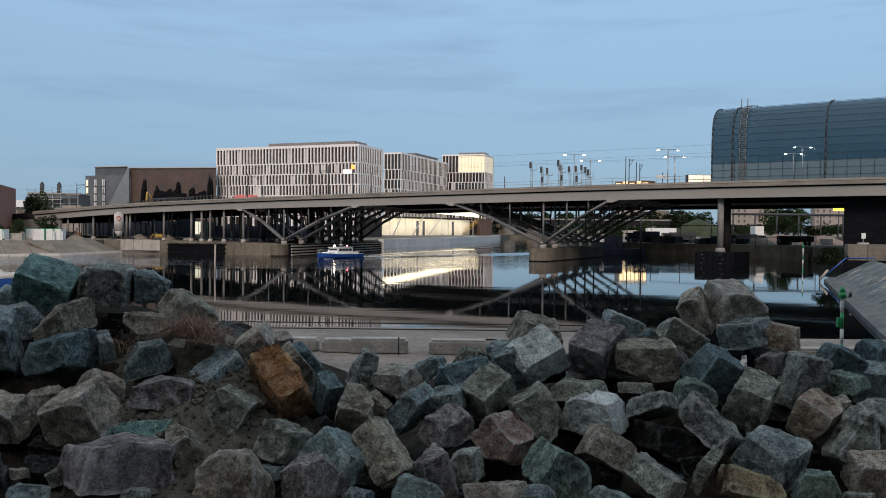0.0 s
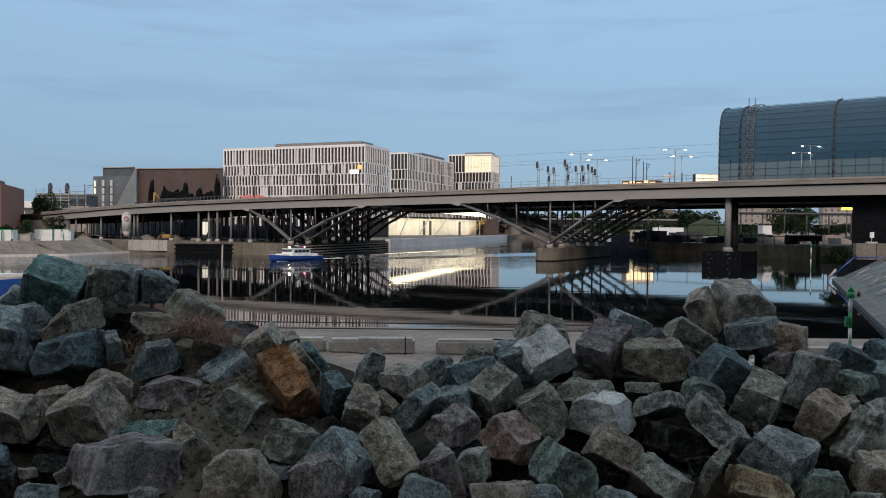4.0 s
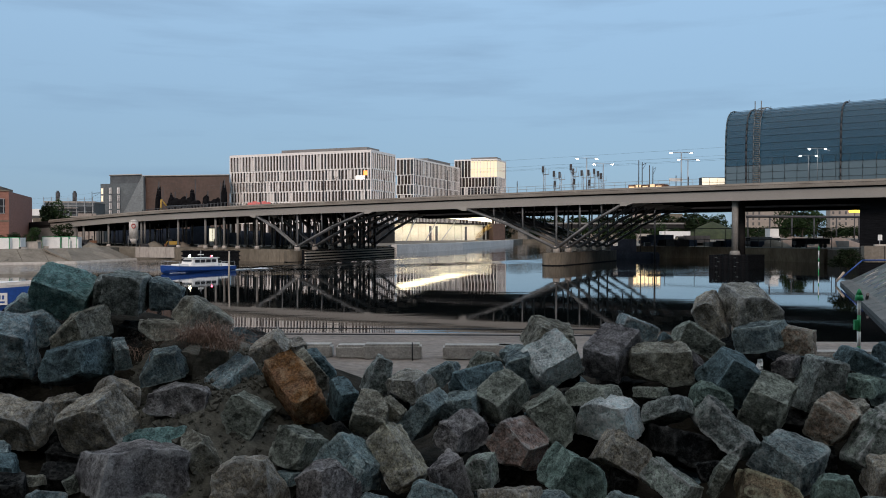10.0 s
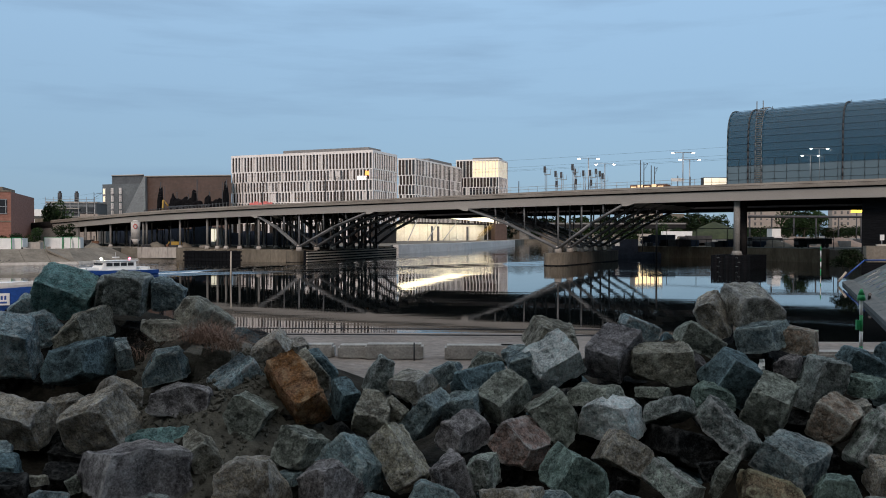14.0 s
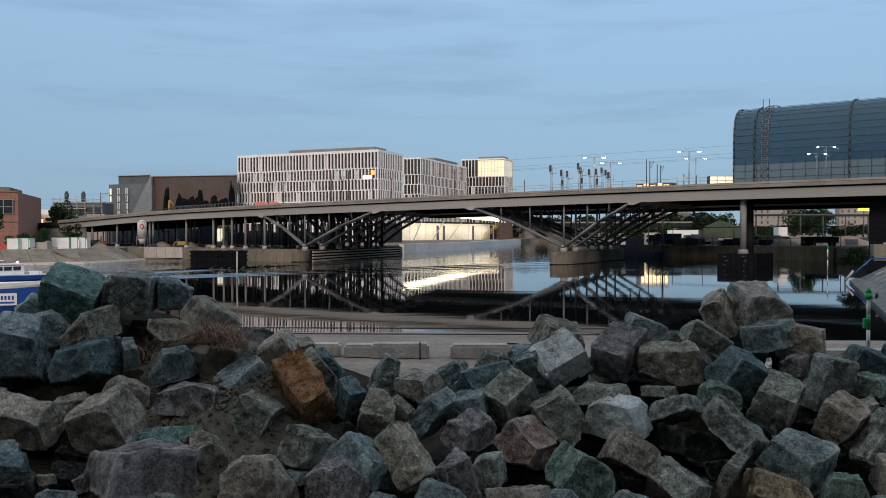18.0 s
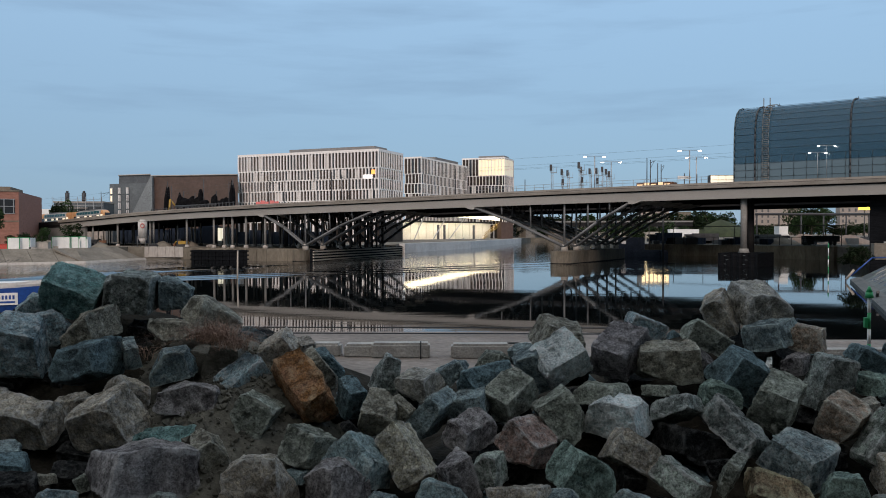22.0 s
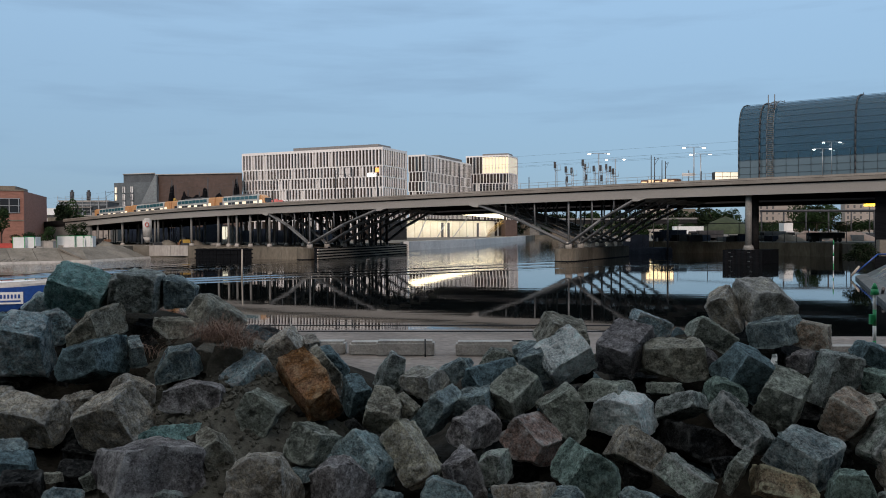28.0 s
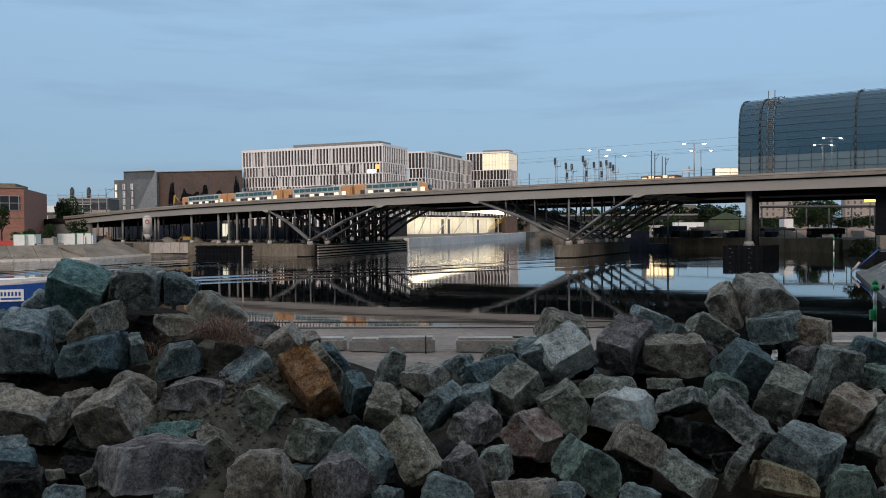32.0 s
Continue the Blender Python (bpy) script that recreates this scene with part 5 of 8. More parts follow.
vehicle("lorry", "dark lorry parked on the bank", 85.95, 190, GZ, 4, 8, 2.2, DARKSTEEL)
vehicle("lorry", "dark blue lorry with high body", 58.33, 222, GZ, 0, 9, 3.0, DARKBLUE)
barge = thing("work_barge", "dark blue work barge moored at the wall", "barge", Matrix.Translation((45.14, 196, 0)) @ pose(0, 0, 0, 0, 0, -42))
bm = bmesh.new()
box(bm, -7, 7, -2, 2, -0.4, 1.6)
bmesh.ops.bevel(bm, geom=[e for e in bm.edges], offset=0.3, segments=2, affect="EDGES")
part("hull", bm, DARKBLUE, barge)
boxpart("deckhouse", -4.5, 1.0, -1.6, 1.6, 1.6, 4.6, DARKBLUE, barge)
boxpart("window", -3.4, -2.2, -1.66, -1.5, 3.0, 3.8, PAINTWHITE, barge)
tubepart("mast", (3, 0, 1.6), (3, 0, 8.6), 0.12, DARKSTEEL, barge, n=6)
mound = bmesh.new()
NR = 18
rows_m = []
for j in range(7):
    a = j / 6
    rows_m.append([mound.verts.new((math.cos(i * math.tau / NR) * 10 * (1 - a ** 1.5), math.sin(i * math.tau / NR) * 6 * (1 - a ** 1.5), 5.4 * a + 0.2 * noise.noise(Vector((i * 0.9, j * 1.3, 4))))) for i in range(NR)])
for r0, r1 in zip(rows_m, rows_m[1:]):
    for i in range(NR):
        mound.faces.new((r0[i], r0[(i + 1) % NR], r1[(i + 1) % NR], r1[i])).smooth = True
ob = part("grass_mound", mound, GRASSY)
ob.matrix_basis = Matrix.Translation((199, 600, 2.6)) @ Matrix.Scale(2.45, 4)
tagged(ob, "grass-covered earth mound on the bank", "mound", kind="structure")
HOUSEPANE = surface("dull_house_pane", (0.07, 0.07, 0.075), (0.12, 0.115, 0.11), 0.3, 0.5, 0.0)
for i, (px0, px1, y0, d, mat) in enumerate(((1322, 1406, 366, 1060, HOUSE), (1474, 1530, 364, 1040, HOUSE), (1190, 1212, 380, 1080, OLDCONC))):
    k = d / 1450
    z1 = 5.5 + (418 - y0) * k
    ob = thing("apartment_house", "pale rendered apartment house far behind the bridge", "building", Matrix.Translation(((px0 - 784) * k, d, 0)), group="houses beyond the bridge")
    w = (px1 - px0) * k
    boxpart("wall", 0, w, 0, 12, GZ - 0.3, z1, mat, ob)
    boxpart("roof", -0.3, w + 0.3, -0.3, 12.3, z1, z1 + 0.5, OLDCONC, ob)
    n, m = max(2, int(w / 7)), int((z1 - GZ) / 7)
    for a in range(n):
        for b in range(m):
            if a < 3 or b % 2:
                tall = 4.0 if a < 3 else 1.3
                boxpart("window", (a + 0.3) * w / n, (a + 0.62) * w / n, -0.1, 0.1, GZ + 2 + b * 7, GZ + 2 + tall + b * 7, HOUSEPANE, ob)
# sand heaps, a pipe gantry and a grass slope before the houses
SAND = surface("damp_pinkish_sand", (0.16, 0.125, 0.105), (0.26, 0.21, 0.18), 0.8, 0.95, 0.5)


def heap(name, label, x, y, rx, ry, h, material, seed):
    """Low heap with an uneven crest."""
    bm = bmesh.new()
    n, rings = 22, []
    for j in range(8):
        a = j / 7
        rings.append([bm.verts.new((math.cos(i * math.tau / n) * rx * (1 - a) * (1 + 0.2 * noise.noise(Vector((i * 0.5, j * 0.2, seed)))), math.sin(i * math.tau / n) * ry * (1 - a), h * (1 - (1 - a) ** 1.6) * (1 + 0.25 * noise.noise(Vector((i * 0.7, j * 0.5, seed + 5)))) - 0.1)) for i in range(n)])
    for r0, r1 in zip(rings, rings[1:]):
        for i in range(n):
            bm.faces.new((r0[i], r0[(i + 1) % n], r1[(i + 1) % n], r1[i])).smooth = True
    ob = part(name, bm, material)
    ob.matrix_basis = Matrix.Translation((x, y, GZ))
    return tagged(ob, label, "mound", kind="structure")


heap("sand_heap", "damp pinkish sand heap on the far bank", 92.0, 212, 6.5, 4, 2.6, SAND, 1)
heap("sand_heap", "long low sand heap on the far bank", 100.5, 206, 7.0, 4, 2.3, SAND, 2)
heap("sand_heap", "dark heap of spoil on the far bank", 83.0, 205, 5.0, 3, 1.9, GROUND, 3)
ob = thing("pipe_gantry", "long dark pipe gantry on posts across the site", "gantry")
tubepart("pipe", (86.5, 232, 10.9), (117, 228, 10.7), 0.35, DARKSTEEL, ob, n=8)
for i in range(6):
    x = 87 + i * 5.9
    tubepart("post", (x, 232 - i * 0.8, GZ - 0.2), (x, 232 - i * 0.8, 10.9), 0.22, DARKSTEEL, ob, n=6)
# tall house far beyond the deck with a lit upper floor, mirrored in the water
ob = thing("lit_house", "distant tall house with warmly lit upper floors", "building", Matrix.Translation((211, 900, 0)))
boxpart("wall", 0, 31, 0, 20, GZ - 0.3, 50, HOUSE, ob)
boxpart("roof", -0.5, 31.5, -0.5, 20.5, 50, 51.5, OLDCONC, ob)
for i in range(7):
    for j in range(3):
        boxpart("lit_window", 1.0 + i * 4.3, 4.4 + i * 4.3, -0.2, 0.2, 33 + j * 5.3, 37.4 + j * 5.3, LITWIN, ob, "warmly lit window")
ob = thing("lit_sign", "glowing yellow sign box on a post", "sign", Matrix.Translation((151.64, 300, 2.7)))
SIGNGLOW = glow("yellow_sign_glow", (1.0, 0.62, 0.05), 3.0)
boxpart("box", -2.0, 2.0, -0.3, 0.3, 11.3, 13.2, SIGNGLOW, ob)
tubepart("post", (0, 0, -0.2), (0, 0, 11.3), 0.2, DARKSTEEL, ob)
for i, (hx, hy, hw, hh) in enumerate(((-80.0, 175, 3.4, 1.5), (-77.5, 182, 2.4, 1.1), (-84, 171, 2.8, 1.7), (-66.5, 190, 2.6, 1.3), (-60.5, 192, 2.2, 1.2), (-88.0, 165, 2.6, 0.9))):
    heap("spoil_heap", "rough heap of spoil and rubble on the bank", hx, hy, hw, hw * 0.7, hh, GROUND if i % 2 else BANKPANEL, 20 + i)
# site railing and lamp posts on the far bank
for i in range(16):
    d = 172 + i * 2
    ob = thing("fence_post", "dark site fence post on the far bank", "post", Matrix.Translation((86 - i * 1.9, d + 8, GZ)), group="fence posts on the far bank")
    tubepart("shaft", (0, 0, -0.2), (0, 0, 4.6 if i % 3 == 0 else 2.0), 0.08, DARKSTEEL, ob, n=5)
ob = thing("site_fence", "long dark mesh fence rail on the far bank", "fence")
tubepart("rail", (86, 180, GZ + 4.5), (57, 210, GZ + 4.5), 0.09, DARKSTEEL, ob, n=5)
tubepart("rail", (86, 180, GZ + 1.9), (57, 210, GZ + 1.9), 0.07, DARKSTEEL, ob, n=5)
for i in range(26):
    px = 1150 + i * 15
    d = 215 + 12 * math.sin(i * 1.3)
    x = (px - 784) / 1450 * d
    k = 0.8 + 0.7 * abs(math.sin(i * 2.7))
    ob = boxpart("crate", -k, k, -k, k, -0.1, k * 1.2, (DARKSTEEL, DARKBLUE, TIMBER, GREYWALL)[i % 4], m=pose(x, d, GZ, 0, 0, i * 23))
    tagged(ob, "dark stacked site material on the far bank", "building material", "material on the far bank")


# ---- on the deck ----
def twin_lamp(px, head_y, v):
    s = along(px, v)
    p = br(s, v, 0)
    z0, zt = deck_z(s) - 1.5, 5.5 + (418 - head_y) / 1450 * p.y
    ob = thing("platform_lamp", "twin-headed platform lamp, lit, on the bridge", "street lamp", Matrix.Translation((p.x, p.y, 0)), group="lamps on the bridge")
    tubepart("pole", (0, 0, z0), (0, 0, zt), 0.10, GALV, ob)
    tubepart("cross_arm", (-1.9, 0, zt + 0.08), (1.9, 0, zt + 0.08), 0.06, GALV, ob, n=6)
    for x in (-1.9, 1.9):
        bm = bmesh.new()
        box(bm, x - 0.40, x + 0.40, -0.2, 0.2, zt - 0.02, zt + 0.12)
        bmesh.ops.bevel(bm, geom=bm.edges[:], offset=0.06, segments=2, affect="EDGES")
        head = part("lamp_head", bm, GALV, ob)
        bm = bmesh.new()
        box(bm, x - 0.26, x + 0.26, -0.22, 0.16, zt - 0.13, zt - 0.02)
        part("glowing_lens", bm, LAMPGLOW, head, "glowing white lens")
    return ob


for px, hy, v in ((1042, 282, 16), (1071, 292, 27), (1209, 272, 16), (1221, 284, 28)):
    twin_lamp(px, hy, v)


def signal(px, top_y, v, heads=1):
    s = along(px, v)
    p = br(s, v, 0)
    z0, zt = deck_z(s) - 1.5, 5.5 + (418 - top_y) / 1450 * p.y
    ob = thing("rail_signal", "dark railway signal on a slim mast", "rail signal", Matrix.Translation((p.x, p.y, 0)), group="signals on the bridge")
    bm = bmesh.new()
    for x in (-0.18, 0.18):
        tube(bm, (x, 0, z0), (x, 0, zt - 0.4), 0.05, 5)
    k = z0
    while k < zt - 0.9:
        tube(bm, (-0.18, 0, k), (0.18, 0, k + 0.45), 0.03, 4)
        k += 0.45
    part("mast", bm, GALV, ob)
    for h in range(heads):
        boxpart("signal_head", -0.5 + 0.2 * h, -0.05 + 0.2 * h, -0.3, -0.05, zt - 1.2 - 2.0 * h, zt - 2.0 * h, DARKSTEEL, ob)
        boxpart("platform", -0.3, 0.9, -0.3, 0.3, zt - 1.6 - 2.0 * h, zt - 1.52 - 2.0 * h, GALV, ob)
        for q in (-0.3, 0.9):
            tubepart("guard", (q, 0.3, zt - 1.5 - 2.0 * h), (q, 0.3, zt - 0.5 - 2.0 * h), 0.03, GALV, ob, n=4)
    return ob


for px, ty, v, h in ((967, 296, 8, 1), (986, 304, 14, 2), (996, 306, 20, 1), (1016, 292, 10, 1), (1020, 300, 12, 2), (1035, 303, 24, 1), (1047, 302, 18, 2), (1057, 300, 30, 1), (1064, 304, 26, 1), (1069, 308, 20, 1)):
    signal(px, ty, v, h)


def deck_mast(px, top_y, v, r=0.13, arm=0.0):
    s = along(px, v)
    p = br(s, v, 0)
    z0, zt = deck_z(s) - 1.5, 5.5 + (418 - top_y) / 1450 * p.y
    ob = thing("catenary_mast", "slim dark catenary mast on the bridge", "mast", Matrix.Translation((p.x, p.y, 0)), group="masts on the bridge")
    tubepart("shaft", (0, 0, z0), (0, 0, zt), r, DARKSTEEL, ob, n=6, r2=r * 0.7)
    if arm:
        bm = bmesh.new()
        tube(bm, (0, 0, zt - 0.6), (arm, 0, zt - 0.2), 0.05, 5)
        tube(bm, (0, 0, zt - 1.6), (arm, 0, zt - 0.3), 0.04, 5)
        part("bracket", bm, DARKSTEEL, ob)
    return ob


for px, ty, v, a in ((431, 318, 20, 0), (466, 322, 14, 0.9), (493, 324, 14, 0), (577, 308, 12, 0), (595, 314, 13, 0.8), (608, 305, 18, 0), (651, 312, 13, -0.9), (684, 318, 14, 0), (796, 303, 16, 0), (818, 318, 20, 0), (919, 322, 6, 0),
                     (1134, 285, 14, 0), (1140, 288, 18, 0.8), (1153, 294, 16, 0), (1159, 296, 22, 0.6), (168, 342, 12, 2.2), (212, 344, 16, -2), (293, 332, 12, 0), (395, 324, 12, 0.8), (262, 330, 24, 0)):
    deck_mast(px, ty, v, 0.16 if px in (577, 608) else 0.11, a)
# overhead wires
ob = thing("overhead_wires", "thin overhead contact wires above the tracks", "wire")
for v, dz in ((9, 5.6), (9, 7.0), (15, 5.6), (22, 6.0)):
    bm = bmesh.new()
    for a in range(-44, 12):
        tube(bm, br(a * 5, v, deck_z(a * 5) + dz), br(a * 5 + 5, v, deck_z(a * 5 + 5) + dz), 0.013, 4)
    part("wire", bm, DARKSTEEL, ob)
# lit white sign with an amber lamp, red sheeted barrier, lit kiosk, bright maintenance wagon
s = along(645, 13)
p = br(s, 13, 0)
ob = thing("lit_board", "white lit board with an amber lamp on a mast", "sign", Matrix.Translation((p.x, p.y, 0)))
boxpart("board", -1.4, 0.5, -0.1, 0.1, 17.5, 18.28, glow("board_glow", (1.0, 0.93, 0.86), 1.5), ob)
boxpart("amber_lamp", 0.3, 1.1, -0.15, 0.15, 18.39, 19.34, glow("amber_glow", (1.0, 0.34, 0.08), 1.6), ob, "amber glowing lamp")
tubepart("mast", (0.7, 0, deck_z(s) - 1.5), (0.7, 0, 19.46), 0.1, DARKSTEEL, ob, n=6)
s = along(463, 17)
p = br(s, 17, deck_z(s) - 1.5)
ob = thing("sheeted_barrier", "red translucent sheeting round a work site on the deck", "barrier", Matrix.Translation(p) @ pose(0, 0, 0, 0, 0, -18) @ Matrix.Scale(0.85, 4))
for i in range(5):
    boxpart("sheet", -3.6 + i * 1.45, -2.25 + i * 1.45, 0, 0.08, 0.1, 3.8 + 0.3 * (i % 2), REDSHEET, ob)
    tubepart("stake", (-3.65 + i * 1.45, 0.04, 0), (-3.65 + i * 1.45, 0.04, 4.4), 0.04, GALV, ob, n=5)
s = along(1266, 20)
p = br(s, 20, deck_z(s) - 1.5)
ob = thing("platform_kiosk", "bright lit platform shelter with square panes", "kiosk", Matrix.Translation(p))
KIOSK = glow("kiosk_glow", (1.0, 0.86, 0.66), 0.95)
for i in range(3):
    for j in range(2):
        boxpart("lit_pane", -2.1 + i * 1.45, -0.75 + i * 1.45, -0.05, 0.05, 2.4 + j * 0.85, 3.15 + j * 0.85, KIOSK, ob)
boxpart("frame", -2.2, 2.3, 0.06, 1.6, 0, 4.1, DARKSTEEL, ob)
s = along(1152, 22)
p = br(s, 22, deck_z(s) - 1.5)
ob = thing("maintenance_wagon", "low yellow-lit maintenance wagon on the tracks", "wagon", Matrix.Translation(p) @ pose(0, 0, 0, 0, 0, -36))
WAGON = glow("wagon_glow", (1.0, 0.70, 0.40), 0.7)
boxpart("chassis", -5, 5, -1.3, 1.3, 0.4, 2.0, YELLOW, ob)
for i in range(5):
    boxpart("lit_window", -3.6 + i * 1.4, -2.5 + i * 1.4, -1.4, -1.3, 2.2, 3.0 + 0.3 * (i % 2), WAGON, ob)
boxpart("body", -3.8, 3.6, -1.3, 1.3, 2.0, 3.3, RUST, ob)
for px, v in ((1200, 18), (1222, 22)):
    s = along(px, v)
    p = br(s, v, deck_z(s) - 1.5)
    ob = thing("platform_sign", "white platform sign hung on a post", "sign", Matrix.Translation(p), group="signs on the platform")
    tubepart("post", (0, 0, 0), (0, 0, 4.6), 0.09, DARKSTEEL, ob, n=6)
    boxpart("board", -1.3, 1.2, -0.08, 0.08, 3.5 if px == 1200 else 2.3, 4.1 if px == 1200 else 2.7, PAINTWHITE, ob)
# ladder with gangway up the vault of the hall
lad = thing("roof_ladder", "steel maintenance ladder curving over the hall roof", "ladder")
for s in (34.5, 35.5):
    bm = bmesh.new()
    for j in range(NA // 2):
        tube(bm, vault(s, ARC[j], 15.35), vault(s, ARC[j + 1], 15.35), 0.07, 5)
    top = vault(s, ARC[NA // 2 - 4], 15.35)
    tube(bm, top, top + Vector((0, 0, 2.6)), 0.08, 5)
    part("side_rail", bm, STEEL, lad)
for j in range(44):
    a = math.asin((j / 44) ** (1 / 0.31))
    tubepart("rung", vault(34.5, a, 15.35), vault(35.5, a, 15.35), 0.04, OLDCONC, lad, n=4)
# lamps seen in the hall glass, built as added pole lamps before it
for hp, hz in ((br(44.66, 3.2, 0), 19.11), (br(43.34, 3.2, 0), 18.13)):
    ob = thing("hall_lamp", "lamp pair standing in for lamps seen in the hall glass", "lamp", Matrix.Translation(hp), group="lamps by the hall")
    tubepart("pole", (0, 0, 13.3), (0, 0, hz), 0.04, GALV, ob, n=6)
    for x in (-1.3, 1.3):
        boxpart("glowing_lens", x - 0.15, x + 0.15, -0.08, 0.08, hz - 0.1, hz + 0.0, LAMPGLOW, ob)
    tubepart("cross_arm", (-1.3, 0, hz + 0.05), (1.3, 0, hz + 0.05), 0.03, GALV, ob, n=5)

# ---- quay details near the heap ----
for i, (x0, x1, y, h) in enumerate(((-1.62, -1.1, 12.6, 0.22), (-1.06, -0.16, 12.5, 0.25), (-0.14, 0.95, 12.45, 0.24), (0.97, 2.1, 12.4, 0.24), (-3.4, -1.65, 12.7, 0.22), (2.15, 3.6, 12.3, 0.24), (5.6, 7.4, 12.0, 0.2))):
    bm = bmesh.new()
    box(bm, x0, x1, y, y + 0.3, 3.58, 3.58 + h, pose(0, 0, 0, 0, 0, 0.8 * math.sin(i * 2.3)))
    bmesh.ops.bevel(bm, geom=bm.edges[:], offset=0.035, segments=2, affect="EDGES")
    tagged(part("kerb_stone", bm, KERB), "pale concrete kerb beam lying on the quay", "kerb", "kerb beams on the quay")
ob = thing("mooring_rail", "low rusty rail along the quay edge", "rail")
for z in (0.02, 0.13):
    tubepart("bar", (-9, 15.6, 3.62 + z), (3, 15.17, 3.62 + z), 0.013, DARKSTEEL, ob, n=6)
tubepart("bracket", (-0.42, 12.2, 3.63), (-0.42, 12.2, 3.9), 0.012, DARKSTEEL, ob, n=5)
post = thing("marker_post", "green and white banded marker post with a green cap", "post", Matrix.Translation((5.12, 10, 3.6)))
zz = 0.0
for i, (h, mt) in enumerate(((0.55, GREEN), (0.18, PAINTWHITE), (0.2, GREEN), (0.18, PAINTWHITE))):
    tubepart("band", (0, 0, zz), (0, 0, zz + h), 0.021, mt, post, n=12)
    zz += h
bm = bmesh.new()
tube(bm, (0, 0, zz), (0, 0, zz + 0.07), 0.052, 12, 0.04)
tube(bm, (0, 0, zz + 0.07), (0, 0, zz + 0.14), 0.04, 12, 0.012)
part("cap", bm, GREEN, post, "green conical cap")
boxpart("bracket", -0.06, -0.02, -0.02, 0.02, 0.75, 0.87, GREEN, post)


# ---- boats ----
def loft(bm, stations):
    """Hull from (x, half width, sheer height, keel half width, keel z)."""
    rings = [[bm.verts.new(v) for v in ((x, -hw, zs), (x, -hw * 0.96, (zs + zk) / 2), (x * 0.985, -kw, zk), (x * 0.985, kw, zk), (x, hw * 0.96, (zs + zk) / 2), (x, hw, zs))] for x, hw, zs, kw, zk in stations]
    for a, b in zip(rings, rings[1:]):
        for j in range(6):
            bm.faces.new((a[j], a[(j + 1) % 6], b[(j + 1) % 6], b[j]))
    bm.faces.new(rings[0])
    bm.faces.new(rings[-1][::-1])
    bmesh.ops.recalc_face_normals(bm, faces=bm.faces[:])


FOAM = surface("wake_foam", (0.35, 0.42, 0.48), (0.75, 0.80, 0.84), 1.6, 0.5, 0.4)
patrol = thing("patrol_boat", "blue and white patrol boat under way on the harbour", "boat")
bm = bmesh.new()
loft(bm, [(6.5, 0.06, 1.45, 0.02, 0.2), (5.6, 0.75, 1.32, 0.25, -0.15), (4.0, 1.45, 1.15, 0.8, -0.3), (1.5, 1.8, 1.0, 1.2, -0.3), (-3, 1.85, 0.92, 1.3, -0.3), (-6.4, 1.7, 0.92, 1.25, -0.25)])
hull = part("hull", bm, BLUEHULL, patrol)
bm = bmesh.new()
loft(bm, [(6.3, 0.1, 1.55, 0.05, 1.35), (4.0, 1.42, 1.24, 1.3, 1.1), (1.5, 1.72, 1.08, 1.6, 0.95), (-3, 1.78, 1.0, 1.7, 0.9), (-6.3, 1.64, 1.0, 1.55, 0.9)])
part("deck", bm, PAINTWHITE, patrol)
for i in range(3):
    boxpart("registration_bar", 4.0 - i * 0.5, 4.32 - i * 0.5, -0.02, 0.02, 0.55, 0.95, PAINTWHITE, hull, m=pose(0, 1.62 - 0.0, 0, 0, 0, -12))
    boxpart("registration_bar", 4.0 - i * 0.5, 4.32 - i * 0.5, -0.02, 0.02, 0.55, 0.95, PAINTWHITE, hull, m=pose(0, -1.62, 0, 0, 0, 12))
bm = bmesh.new()
v8 = box(bm, -3.2, 2.2, -1.3, 1.3, 1.0, 2.55)
for v in v8[4:]:
    v.co.y *= 0.88
v8[5].co.x -= 0.7
v8[6].co.x -= 0.7
bmesh.ops.bevel(bm, geom=bm.edges[:], offset=0.1, segments=2, affect="EDGES")
wh = part("wheelhouse", bm, PAINTWHITE, patrol)
for i in range(4):
    for y in (-1.27, 1.23):
        boxpart("window", -2.7 + i * 1.05, -1.85 + i * 1.05, y, y + 0.05, 1.75, 2.3, GLASSDARK, wh)
boxpart("windscreen", 1.72, 1.78, -1.0, 1.0, 1.75, 2.3, GLASSDARK, wh)
boxpart("roof", -3.4, 1.8, -1.25, 1.25, 2.55, 2.65, PAINTWHITE, wh)
boxpart("foredeck_cabin", 2.2, 4.0, -0.9, 0.9, 1.1, 1.55, PAINTWHITE, patrol)
boxpart("engine_box", -5.4, -3.9, -1.0, 1.0, 1.0, 1.45, PAINTWHITE, patrol)
tubepart("mast", (-0.8, 0, 2.6), (-0.8, 0, 4.0), 0.05, GALV, patrol, n=6)
boxpart("radar", -1.3, -0.3, -0.1, 0.1, 3.1, 3.25, PAINTWHITE, patrol)
bm = bmesh.new()
bmesh.ops.create_icosphere(bm, subdivisions=2, radius=0.2, matrix=Matrix.Translation((1.3, 0, 2.95)))
part("head_lamp", bm, glow("boat_lamp_glow", (1.0, 0.85, 0.6), 30), patrol, "glowing white masthead lamp")
bm = bmesh.new()
bmesh.ops.create_icosphere(bm, subdivisions=2, radius=0.16, matrix=Matrix.Translation((-2.9, 0, 2.9)))
part("red_lamp", bm, glow("boat_red_glow", (1.0, 0.12, 0.2), 10), patrol, "glowing red lamp")
